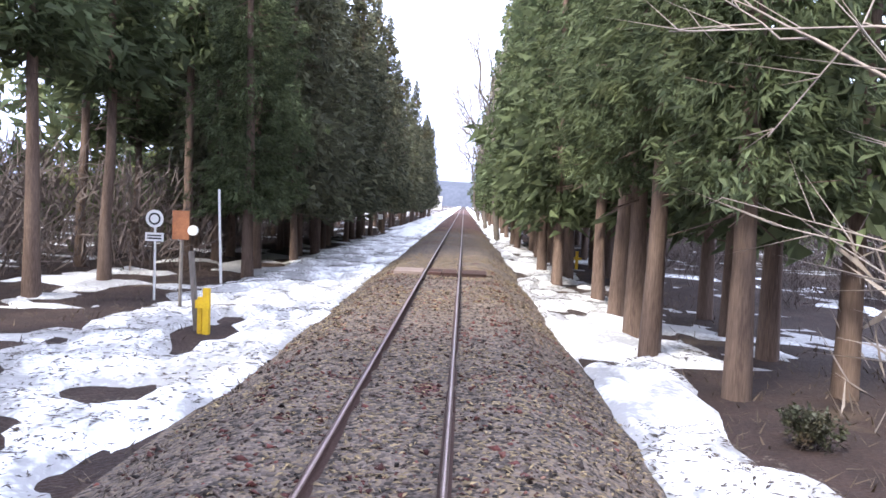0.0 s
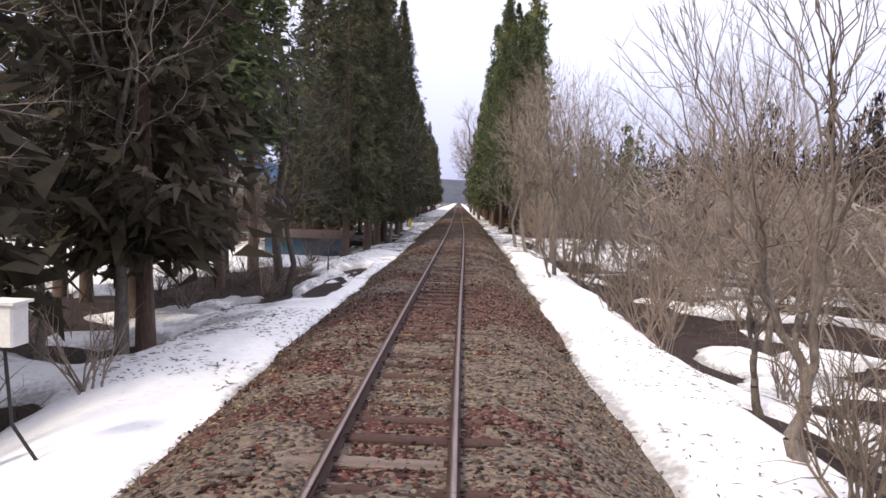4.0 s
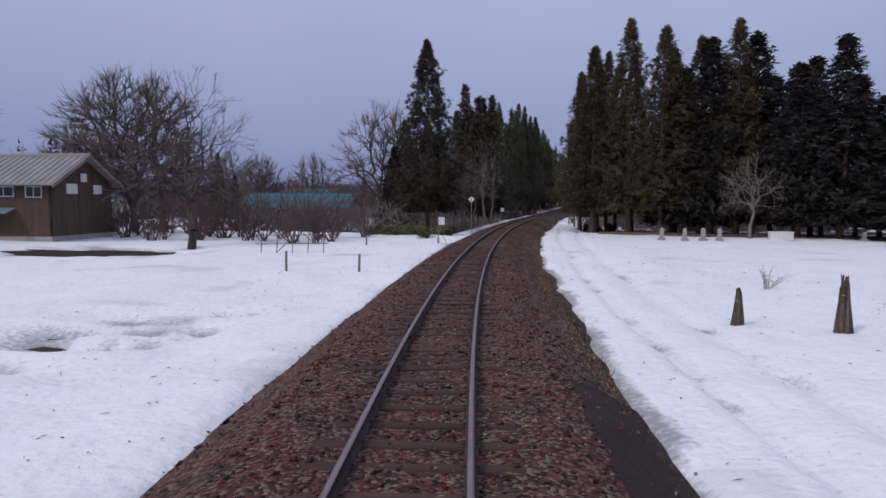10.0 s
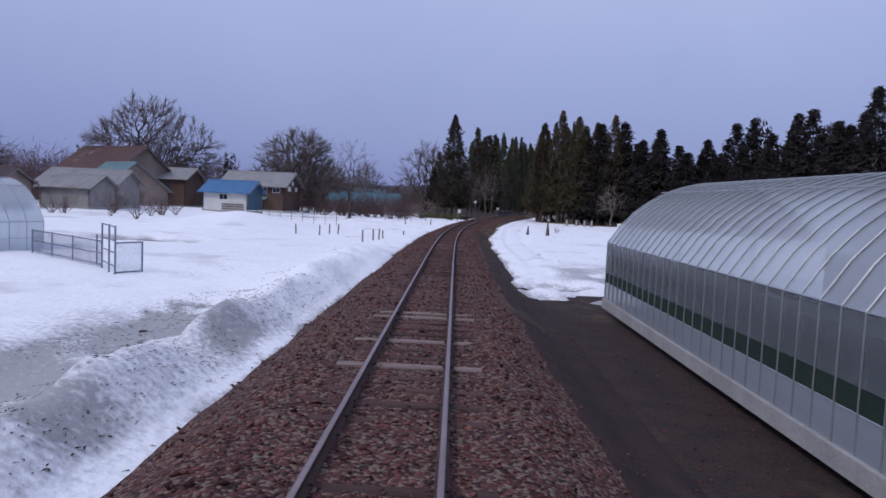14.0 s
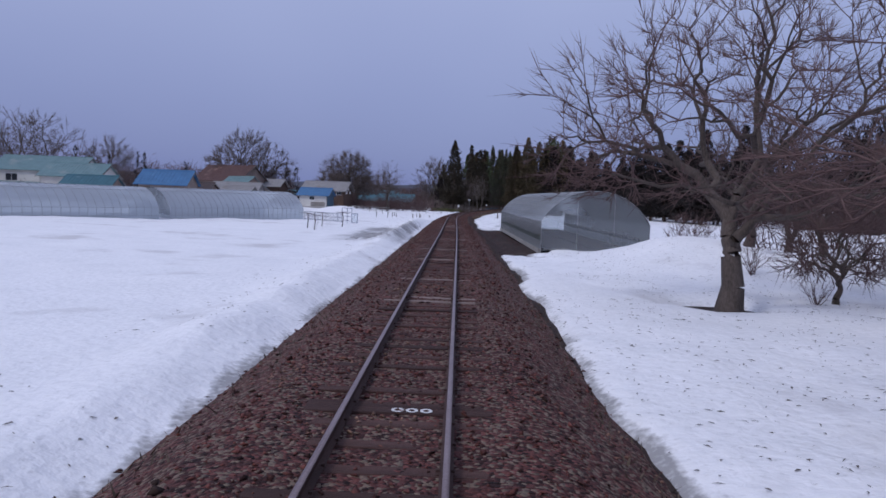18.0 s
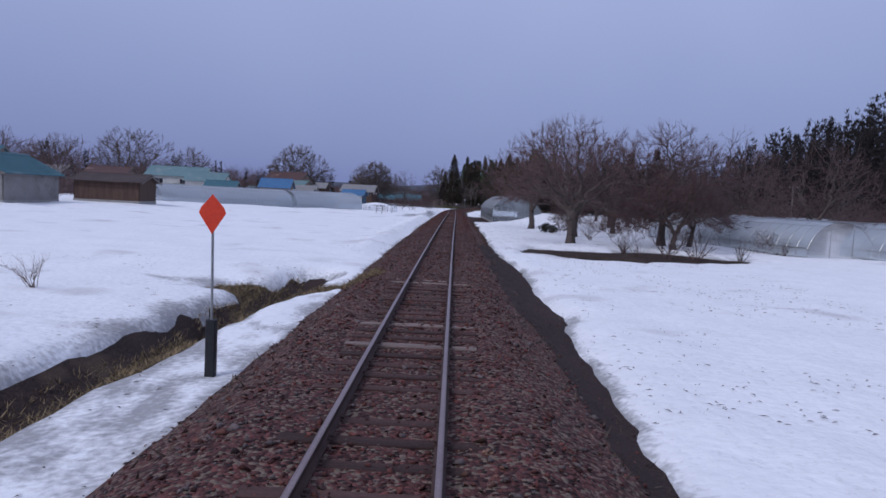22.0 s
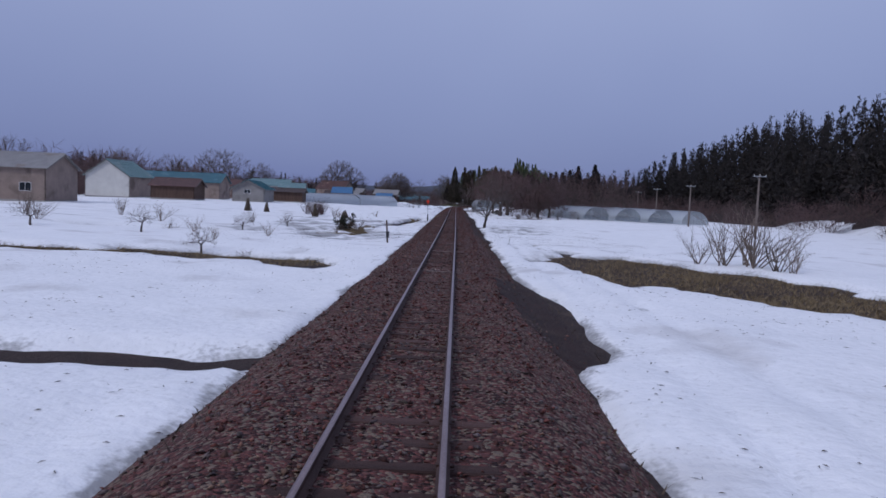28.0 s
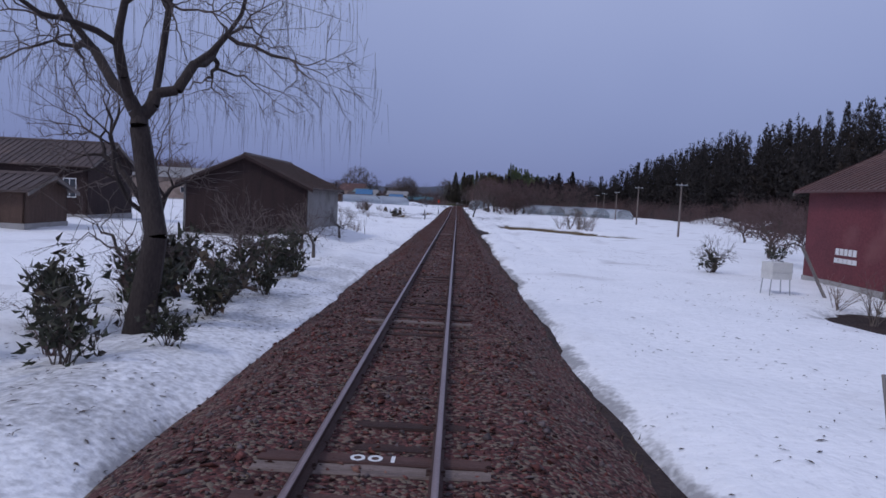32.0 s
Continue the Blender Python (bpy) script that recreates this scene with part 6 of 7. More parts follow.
def house(u, w, turn, length, depth, eave, ridge, wall, roof, label, windows=(), over=0.45, base=None, name="house", gable_wall=None, door=None, seams=0.45, lean_to=None, trim=WOOD_GREY):
    """A gabled house: the ridge along local x, gables at its ends; heights over its ground."""
    m = stand(u, w, turn, 0.0) if base is None else spot(u, w, base, turn)
    t = thing(name, m, label, name.replace("_", " "))
    hx, hy = length / 2, depth / 2
    for sy in (-1, 1):
        q = [(-hx, sy * hy, -0.4), (hx, sy * hy, -0.4), (hx, sy * hy, eave), (-hx, sy * hy, eave)]
        inner = [(x, y - sy * 0.12, z) for x, y, z in q]
        part("wall", Shape().add(q + inner, [(0, 1, 2, 3), (7, 6, 5, 4), (0, 4, 5, 1), (1, 5, 6, 2), (2, 6, 7, 3), (3, 7, 4, 0)]), wall, t)
    for sx in (-1, 1):
        q = [(sx * hx, -hy, -0.4), (sx * hx, hy, -0.4), (sx * hx, hy, eave), (sx * hx, 0, ridge - 0.02), (sx * hx, -hy, eave)]
        inner = [(x - sx * 0.12, y, z) for x, y, z in q]
        part("gable_wall", Shape().add(q + inner, [(0, 1, 2, 3, 4), (9, 8, 7, 6, 5)] + [(i, 5 + i, 5 + (i + 1) % 5, (i + 1) % 5) for i in range(5)]), gable_wall or wall, t)
    k = (ridge - eave) / hy
    ox, oy, th = hx + over, hy + over, 0.09
    prof = [(-ox, 0.0)]
    x = -ox + 0.1
    while x < ox - 0.1:
        prof += [(x, th), (x, th + 0.045), (x + 0.035, th + 0.045), (x + 0.035, th)]
        x += seams
    prof = [(-ox, th)] + prof[1:] + [(ox, th), (ox, 0.0), (-ox, 0.0)]
    n = len(prof)
    for sy in (-1, 1):
        vs = [(a, 0.0, ridge + b) for a, b in prof] + [(a, sy * oy, ridge - k * oy + b) for a, b in prof]
        part("roof", Shape().add(vs, [(i, (i + 1) % n, n + (i + 1) % n, n + i) for i in range(n)] + [tuple(range(n)), tuple(range(2 * n - 1, n - 1, -1))]), roof, t)
    part("ridge_cap", Shape().prism([(-0.16, ridge + 0.05), (0, ridge + 0.19), (0.16, ridge + 0.05), (0, ridge + 0.1)], -hx - over, hx + over), roof, t).matrix_basis = Matrix.Rotation(radians(90), 4, "Z")
    for sx in (-hx - over, hx + over):
        for sy in (-1, 1):
            ye, ze = sy * (hy + over), ridge - k * (hy + over)
            part("bargeboard", Shape().add([(sx - 0.03, 0, ridge - 0.14), (sx + 0.03, 0, ridge - 0.14), (sx + 0.03, ye, ze - 0.14), (sx - 0.03, ye, ze - 0.14), (sx - 0.03, 0, ridge + 0.02), (sx + 0.03, 0, ridge + 0.02), (sx + 0.03, ye, ze + 0.02), (sx - 0.03, ye, ze + 0.02)],
                                           [(0, 1, 2, 3), (4, 7, 6, 5), (0, 4, 5, 1), (1, 5, 6, 2), (2, 6, 7, 3), (3, 7, 4, 0)]), trim, t)
    part("foundation", Shape().box(-hx - 0.04, -hy - 0.04, -0.5, hx + 0.04, hy + 0.04, 0.22), CONCRETE, t)
    for x, z, wd, ht, face in windows:
        if face in ("-y", "+y"):
            windowed(t, x, -hy if face == "-y" else hy, z, wd, ht, face)
        else:
            windowed(t, -hx if face == "-x" else hx, x, z, wd, ht, face)
    if door:
        x, face = door
        d = part("door", Shape().box(-0.45, -0.05, 0, 0.45, -0.004, 1.95).box(-0.38, -0.062, 0.1, 0.38, -0.05, 0.9).box(-0.38, -0.062, 1.0, 0.38, -0.05, 1.85), WOOD_GREY, t, "plain panelled door")
        d.matrix_basis = Matrix.Translation((x, -hy, 0.2)) if face == "-y" else Matrix.Translation((hx, x, 0.2)) @ Matrix.Rotation(radians(90), 4, "Z")
        part("door_handle", Shape().box(0.3, -0.09, 0.95, 0.34, -0.06, 1.1), STEEL, d)
    if lean_to:
        dp, z0, z1, rm = lean_to
        part("lean_to_roof", Shape().add([(-hx, -hy, z1), (hx, -hy, z1), (hx, -hy - dp, z0), (-hx, -hy - dp, z0), (-hx, -hy, z1 + 0.08), (hx, -hy, z1 + 0.08), (hx, -hy - dp, z0 + 0.08), (-hx, -hy - dp, z0 + 0.08)],
                                         [(0, 3, 2, 1), (4, 5, 6, 7), (0, 1, 5, 4), (1, 2, 6, 5), (2, 3, 7, 6), (3, 0, 4, 7)]), rm, t)
        for x in (-hx + 0.1, 0, hx - 0.1):
            part("post", Shape().box(x - 0.06, -hy - dp + 0.05, -0.4, x + 0.06, -hy - dp + 0.17, z0 + 0.02), WOOD_GREY, t)
    return t


# the boarded house with white panels, and its neighbours
h = house(90.4, -31.8, 2, 9.0, 6.6, 3.7, 5.4, WOOD_BROWN, GREY_ROOF, "two-storey dark brown board house with grey metal roof", name="house", gable_wall=WOOD_BROWN, over=0.6, windows=((1.4, 2.75, 1.3, 0.55, "-y"), (3.4, 2.7, 1.0, 0.6, "-y"), (-2.0, 1.0, 1.2, 0.9, "-y")))
for yy, zz, ww, hh in ((-1.2, 2.9, 1.1, 0.65), (0.1, 3.7, 0.6, 0.55), (1.6, 2.9, 0.9, 0.6)):
    part("white_panel", Shape().box(4.5, yy - ww / 2, zz, 4.56, yy + ww / 2, zz + hh), PAINT_WHITE, h, "white painted panel")
part("awning", Shape().add([(-0.6, -3.3, 1.95), (2.2, -3.3, 1.95), (2.2, -4.3, 1.65), (-0.6, -4.3, 1.65), (-0.6, -3.3, 2.02), (2.2, -3.3, 2.02), (2.2, -4.3, 1.72), (-0.6, -4.3, 1.72)], [(0, 3, 2, 1), (4, 5, 6, 7), (1, 2, 6, 5), (2, 3, 7, 6), (3, 0, 4, 7)]), GREEN_ROOF, h)
s_ = house(102.0, -29.6, 0, 5.6, 4.6, 2.55, 3.75, WALL_WHITE, BLUE_ROOF, "small white farm shed with a bright blue metal roof", name="shed", gable_wall=TARP, over=0.5, windows=((-0.2, 1.55, 1.0, 0.6, "-y"),))
for zz in (0.35, 0.62, 0.89):
    part("board", Shape().box(-0.4, -2.36, zz, 2.4, -2.31, zz + 0.17), WOOD_GREY, s_)
house(110.8, -41.2, 8, 8.0, 6.0, 2.7, 4.0, WALL_GREY, GREY_ROOF, "grey farm building with a weathered metal roof", name="farm_building", windows=((1.5, 1.0, 1.2, 0.8, "-y"),))
house(99.5, -46.5, -35, 9.0, 8.5, 2.2, 5.4, WALL_TAN, GREEN_ROOF, "old farmhouse with a steep pale green metal roof", name="house")
house(94.0, -52.0, -20, 13.0, 8.0, 5.0, 8.0, WALL_TAN, RED_ROOF, "large farmhouse with a red-brown metal roof", name="house", windows=((2, 3.0, 1.4, 0.9, "-y"),))
house(92.0, -45.5, 4, 8.5, 6.0, 4.0, 5.4, WOOD_BROWN, GREY_ROOF, "brown wooden house with pale grey roof", name="house")
house(7.0, -48.0, 4, 14.0, 7.5, 3.6, 5.0, WALL_GREY, TEAL_ROOF, "long grey house with a teal metal roof behind trees", name="house", windows=((-3, 1.2, 1.6, 1.0, "-y"), (2, 1.2, 1.6, 1.0, "-y")), lean_to=(1.5, 2.0, 2.7, TEAL_ROOF))
house(34.2, -38.5, 6, 17.0, 8.0, 2.2, 4.2, WALL_GREY, TEAL_ROOF, "grey house with a blue-green roof seen through bare trees", name="house", windows=((-2, 1.0, 1.4, 0.9, "-y"),))
# village along the far side of the fields
house(127.0, -63.5, 3, 13.0, 7.5, 4.9, 6.9, WALL_WHITE, GREEN_ROOF, "white two-storey house with a pale teal metal roof", windows=((-3.5, 3.1, 1.8, 1.0, "-y"), (2.0, 3.1, 1.6, 1.0, "-y"), (-3.0, 0.8, 1.8, 1.2, "-y")), lean_to=(1.6, 2.2, 2.9, GREEN_ROOF), name="house")
house(133.0, -54.0, 3, 8.0, 6.5, 3.9, 5.6, WALL_WHITE, GREEN_ROOF, "white house wing with a pale green roof", name="house", windows=((0, 1.0, 1.4, 0.9, "-y"),))
house(138.5, -48.5, 5, 6.0, 5.0, 2.6, 3.9, WALL_TAN, TEAL_ROOF, "small shed with a blue-green roof", name="shed")
house(145.0, -35.0, 3, 5.5, 5.0, 3.2, 4.7, WALL_TAN, BLUE_ROOF, "tan house with a blue metal roof behind the greenhouses", name="house", windows=((0.5, 1.1, 1.2, 0.8, "-y"),))
house(132.5, -76.0, 0, 9.0, 7.0, 4.6, 6.3, WALL_TAN, RED_ROOF, "tan house with a brown roof", name="house", windows=((1.5, 2.8, 1.3, 0.9, "-y"), (-2, 2.8, 1.3, 0.9, "-y")))
house(136, -88, 0, 10.0, 7.0, 4.4, 6.1, WALL_GREY, GREY_ROOF, "grey house with a dark roof at the village edge", name="house", windows=((0, 2.4, 1.4, 0.9, "-y"),))
house(122, -43, 0, 6.0, 5.0, 2.4, 3.6, WALL_TAN, DARK_ROOF, "low brown shed with dark roof", name="shed")
house(116, -38.5, 0, 5.0, 4.5, 2.2, 3.3, WALL_GREY, GREY_ROOF, "low grey shed with weathered roof", name="shed")
house(72, -72, 0, 9.0, 6.5, 3.8, 5.4, WALL_TAN, GREEN_ROOF, "house with a pale green roof in the village", name="house")
house(48, -64, 0, 8.0, 6.5, 3.6, 5.2, WALL_WHITE, TEAL_ROOF, "white house with a teal roof far off", name="house")
house(213.0, -40.6, 93, 9.0, 6.2, 2.7, 4.25, WALL_GREY, TEAL_ROOF, "grey gabled barn with a teal metal roof", name="barn", windows=((0.2, 1.7, 1.2, 0.7, "-x"),))
house(196.0, -62.0, 2, 18.0, 8.0, 3.9, 5.8, WALL_TAN, TEAL_ROOF, "long farm building with a blue-green roof", name="barn", windows=((4, 1.2, 1.6, 1.0, "-y"),))
house(200.0, -37.0, 2, 7.0, 4.5, 2.3, 3.0, WOOD_BROWN, DARK_ROOF, "low brown wooden shed", name="shed")
house(222.0, -52.0, 2, 8.0, 6.0, 2.6, 3.9, WOOD_BROWN, RED_ROOF, "low brown shed with a rusty roof", name="shed")
house(212.0, -68.5, 88, 10.0, 9.0, 4.4, 7.4, WALL_TAN, GREEN_ROOF, "farmhouse with pale green roof and white gable", name="house", gable_wall=WALL_WHITE, lean_to=None)
house(258.0, -58.0, 2, 14.0, 8.0, 4.4, 6.2, WALL_TAN, GREY_ROOF, "large tan barn with a grey metal roof", name="barn", windows=((4.5, 1.4, 1.4, 1.0, "-y"),))
house(274.0, -66.0, 2, 12.0, 8.0, 4.0, 5.8, WOOD_BROWN, GREY_ROOF, "brown barn with a grey roof", name="barn")
house(339.0, -29.5, 2, 10.0, 7.0, 3.6, 5.2, WOOD_DARK, DARK_ROOF, "dark brown house with a dark roof behind the garden", name="house", windows=((2.4, 1.4, 0.8, 1.2, "-y"), (3.8, 1.4, 0.8, 1.2, "-y")))
house(352.0, -24.0, 2, 7.0, 4.0, 1.9, 2.6, WOOD_BROWN, DARK_ROOF, "low brown shed with a dark roof behind shrubs", name="shed")
# the dark shed close to the line
sh = house(346.1, -10.75, 90, 9.6, 6.7, 2.95, 4.45, WALL_GREY, DARK_ROOF, "weathered shed with stained grey side wall and dark brown roof", name="shed", gable_wall=WOOD_DARK, over=0.35, base=-0.35, trim=WOOD_DARK)
# farm buildings left of the wood
house(7.0, -22.4, 5, 6.5, 5.0, 4.4, 5.9, WALL_GREY, BLUE_ROOF, "farm shed with a light blue metal roof behind trees", name="shed", windows=((1.2, 0.9, 1.4, 0.9, "-y"),), lean_to=(1.8, 3.0, 3.6, BLUE_ROOF))
house(0.5, -16.6, 80, 6.0, 5.0, 4.2, 5.6, WALL_GREY, BLUE_ROOF, "grey farm building with a light blue roof among cedars", name="shed", windows=((0.0, 2.2, 0.9, 0.6, "-x"),))
house(2.0, -13.2, 4, 4.4, 3.2, 2.5, 3.0, WOOD_BROWN, BLUE_ROOF, "low brown lean-to shed with a blue roof", name="shed")
# red barn
rb = house(359.8, 20.0, 90, 10.5, 7.0, 4.15, 5.9, RED_WALL, RED_ROOF, "dark red sided barn with a maroon metal roof", name="barn", over=0.5, base=-0.55, windows=((-3.6, 2.5, 1.6, 0.9, "+y"),))
for k in range(5):
    part("lettering", Shape().box(1.1 + k * 0.32, 3.505, 1.35, 1.34 + k * 0.32, 3.53, 1.62), PAINT_WHITE, rb, "faded white painted marks")
    part("lettering", Shape().box(1.05 + k * 0.34, 3.505, 1.02, 1.33 + k * 0.34, 3.53, 1.22), PAINT_WHITE, rb)
part("big_door", Shape().box(-4.4, 3.5, 0.0, -1.0, 3.56, 2.3), WOOD_BROWN, rb, "wide dark wooden door")
tagged(new("leaning_plank", Shape().box(-0.08, -0.03, 0, 0.08, 0.03, 2.1, Matrix.Rotation(radians(-28), 4, "X")).mesh("leaning_plank", WOOD_GREY)), "grey plank leaning against the red barn", "plank").matrix_basis = spot(361.0, 14.1, -0.6, 90)
# far building at the end of the straight
house(-335, 17.0, 0, 12, 8, 4.0, 6.5, WALL_WHITE, GREY_ROOF, "pale building far beyond the end of the wood", name="house")
house(-330, -16, 0, 12, 8, 4.0, 6.5, WALL_WHITE, GREY_ROOF, "white house far beyond the end of the wood", name="house")


# ---- greenhouses ----
def arch(width, wall, ridge, n=9):
    """Outline of a hooped house: upright sides and a roof bent to one arc."""
    half, rise = width / 2, ridge - wall
    r = (half * half + rise * rise) / (2 * rise)
    pts = [(-half, 0.0), (-half, wall)]
    for k in range(1, 2 * n):
        x = -half + width * k / (2 * n)
        pts.append((x, wall + math.sqrt(r * r - x * x) - (r - rise)))
    return pts + [(half, wall), (half, 0.0)]


def greenhouse(u, w, turn, length, width, wall, ridge, step, label, base=None, side_net=False, group=""):
    m = stand(u, w, turn, 0.0) if base is None else spot(u, w, base, turn)
    t = thing("greenhouse", m, label, "greenhouse", group)
    pr = arch(width, wall, ridge)
    k = len(pr)
    n = max(int(length / (step * 2)), 2)
    # film, slightly drawn in between the hoops
    ys = np.linspace(0, length, 2 * int(length / step) + 1)
    vs = [(x * (1 - 0.006 * (i % 2)), y, z * (1 - 0.010 * (i % 2))) for i, y in enumerate(ys) for x, z in pr]
    cover = [(a * k + i, a * k + i + 1, (a + 1) * k + i + 1, (a + 1) * k + i) for a in range(len(ys) - 1) for i in range(k - 1)]
    gap = [q for q in cover if not (side_net and (q[0] % k in (0,) or q[0] % k == k - 2))]
    part("film_cover", Shape().add(vs, gap), FILM, t, "milky translucent plastic film", True)
    for y in (0.0, length):
        part("end_film", Shape().add([(x * 0.99, y, z * 0.99) for x, z in pr], [tuple(range(k))]), FILM_CLEAR, t, "clear grey end film")
    hoop = Shape().sweep([(x * 1.004, z * 1.004) for x, z in pr], 0.016).mesh("hoop", STEEL)
    for y in np.arange(0, length + 0.01, step):
        part("hoop", hoop, None, t).matrix_basis = Matrix.Translation((0, y, 0))
    for x, z, r in ((-width / 2, wall, 0.02), (width / 2, wall, 0.02), (0, ridge * 1.0, 0.018), (-width / 2, 0.55, 0.015), (width / 2, 0.55, 0.015), (-width * 0.27, wall + (ridge - wall) * 0.82, 0.015), (width * 0.27, wall + (ridge - wall) * 0.82, 0.015)):
        part("purlin", Shape().tube((x, 0, z), (x, length, z), r, n=5), STEEL, t)
    for x in (-width * 0.17, width * 0.17):
        for y in (-0.01, length + 0.01):
            part("end_post", Shape().tube((x, y, -0.1), (x, y, wall + (ridge - wall) * 0.9), 0.02, n=5), STEEL, t)
    if side_net:
        for x in (-width / 2, width / 2):
            part("lower_film", Shape().box(x - 0.006, 0, -0.05, x + 0.006, length, 0.55), FILM, t)
            for y in np.arange(0.5, length, 1.0):
                part("side_post", Shape().tube((x * 0.985, y, -0.1), (x * 0.985, y, wall), 0.022, n=5), STEEL, t)
            part("side_net", Shape().box(x - 0.004, 0, 0.56, x + 0.004, length, 0.86), GREEN_NET, t, "dark green insect net")
            part("rolled_film", Shape().box(x - 0.008, 0, 0.87, x + 0.008, length, wall), FILM_CLEAR, t, "clear side film")
            part("kerb_strip", Shape().box(x - 0.09, 0, -0.2, x + 0.05, length, 0.06), CONCRETE, t, "pale strip along the foot")
        bed = Shape().box(-width / 2 + 0.5, 0.6, -0.02, -0.3, length - 0.6, 0.12, bevel=0.1).box(0.3, 0.6, -0.02, width / 2 - 0.5, length - 0.6, 0.12, bevel=0.1)
        part("plant_bed", bed, SOIL, t)
    return t


greenhouse(183.6, 8.85, 0.9, 30.5, 6.5, 1.75, 3.65, 0.5, "long plastic film greenhouse with steel hoops beside the track", base=-0.62, side_net=True)
_a = at(147.5, -19.9)
_b = at(163.2, -28.7)
_c = at(183.0, -42.0)
for p, q in ((_a, _b), (_b + (_c - _b) * 0.02, _c)):
    d = q - p
    g = greenhouse(0, 0, 0, d.length - 0.5, 5.6, 1.25, 3.1, 0.75, "long low plastic tunnel greenhouse in the snowy field", base=0, group="field greenhouses")
    g.matrix_basis = Matrix.Translation((p.x, p.y, float(line(156)[2]) - 0.62)) @ Matrix.Rotation(math.atan2(-d.x, d.y), 4, "Z")
for k in range(4):
    greenhouse(228.0 + 1.3 * k, 25.6 + 5.3 * k, 14, 20.0, 5.1, 0.5, 2.3, 1.0, "plastic tunnel greenhouse in a row by the wood", base=-0.45, group="row of tunnels")
for k in range(2):
    greenhouse(196.0 - 9 * k, 27.0 + 2 * k, -100, 16.0, 5.4, 0.75, 2.2, 1.0, "plastic tunnel greenhouse behind the orchard", base=-0.3, group="orchard tunnels")


# ---- railway signs and posts ----
def post(u, w, h, r, mat, label, lean=(0, 0), name="post", square=True, category="post"):
    top = (lean[0] * h, lean[1] * h, h)
    s = Shape().tube((0, 0, -0.3), top, r, r * 0.92, n=4 if square else 8)
    ob = tagged(new(name, s.mesh(name, mat)), label, category)
    ob.matrix_basis = stand(u, w, pick.uniform(-10, 10), 0)
    return ob


def diamond(size, ratio=1.0, thick=0.012):
    return Shape().prism([(0, -size * ratio), (size, 0), (0, size * ratio), (-size, 0)], -thick, thick)


# red diamond marker
m = spot(258.8, -3.02, -0.62, 3)
t = thing("red_diamond_marker", m, "red-orange diamond reflector on a thin pole and black post", "railway sign")
part("post", Shape().box(-0.075, -0.075, -0.3, 0.075, 0.075, 0.85, bevel=0.015), BLACK, t, "black square post")
part("pole", Shape().tube((0, 0, 0.8), (-0.02, 0, 2.35), 0.021, n=8), STEEL, t)
part("plate", Shape().prism([(0, -0.30), (0.2, 0.02), (0.17, 0.10), (0, 0.30), (-0.17, 0.10), (-0.2, 0.02)], -0.012, 0.012), RED_SIGN, t, "red-orange diamond plate").matrix_basis = Matrix.Translation((-0.02, -0.03, 2.45))
# white diamond with a black bar
t = thing("white_diamond_sign", stand(76.0, -3.15, 0, 0.05), "white diamond sign with a black bar on a thin post", "railway sign")
part("post", Shape().tube((0, 0, -0.3), (0, 0, 3.0), 0.025, n=8), STEEL, t)
p_ = part("plate", diamond(0.27), PAINT_WHITE, t, "white diamond plate")
p_.matrix_basis = Matrix.Translation((0, -0.04, 3.05))
part("bar", Shape().box(-0.035, -0.018, -0.17, 0.035, -0.013, 0.17), BLACK, p_, "black bar")


def cabinet(u, w, h, label):
    t = thing("equipment_box", stand(u, w, 0, 0.05), label, "equipment box")
    part("post", Shape().tube((-0.13, 0, -0.3), (-0.13, 0, h + 0.1), 0.03, n=8), WOOD_GREY, t)
    b = part("box", Shape().box(-0.1, -0.15, h - 0.42, 0.28, 0.13, h, bevel=0.02), PAINT_WHITE, t, "white metal box")
    part("lid", Shape().box(-0.13, -0.18, h, 0.31, 0.16, h + 0.03), PAINT_WHITE, b)
    part("hinge", Shape().box(-0.09, -0.165, h - 0.3, -0.07, -0.15, h - 0.1), STEEL, b)
    part("lower_box", Shape().box(-0.2, -0.1, 0.1, -0.06, 0.06, 0.38, bevel=0.01), STEEL, t)
    part("cable", Shape().tube((0.1, 0, h - 0.42), (0.16, 0.02, 0.5), 0.018, n=6).tube((0.16, 0.02, 0.5), (0.42, 0.1, 0.02), 0.018, n=6), BLACK, t)


cabinet(90.6, -3.2, 1.65, "white equipment box on a post in the snow beside the track")
cabinet(49.0, -4.1, 1.75, "white equipment box on a post at the embankment edge")
cabinet(-67, -7.4, 1.7, "white equipment box on a post in the wood")
# footpath crossing and its signs
t = thing("plank_crossing", spot(-23.4, 0), "weathered timber planks laid across the rails", "crossing")
for x0, x1 in ((-1.6, -0.64), (-0.48, -0.02), (0.02, 0.48), (0.64, 1.45)):
    for y in (-0.45, 0.0, 0.45):
        part("plank", Shape().box(x0, y - 0.21, -0.13, x1, y + 0.21, -0.015, bevel=0.02), SLEEPER_PALE if x0 < -1 else SLEEPER, t)
t = thing("round_sign", stand(-19.4, -8.0, 0, 0.05), "round white sign with a plate below on a white pole", "sign")
part("pole", Shape().tube((0, 0, -0.3), (0, 0, 2.5), 0.035, n=8), PAINT_WHITE, t)
d_ = part("disc", Shape().prism([(0.25 * math.cos(a), 2.35 + 0.25 * math.sin(a)) for a in np.arange(0, 6.28, 0.314)], -0.05, -0.035), PAINT_WHITE, t, "round white disc")
part("ring", Shape().prism([(0.17 * math.cos(a), 2.35 + 0.17 * math.sin(a)) for a in np.arange(0, 6.28, 0.314)], -0.056, -0.05), BLACK, d_, "dark worn mark")
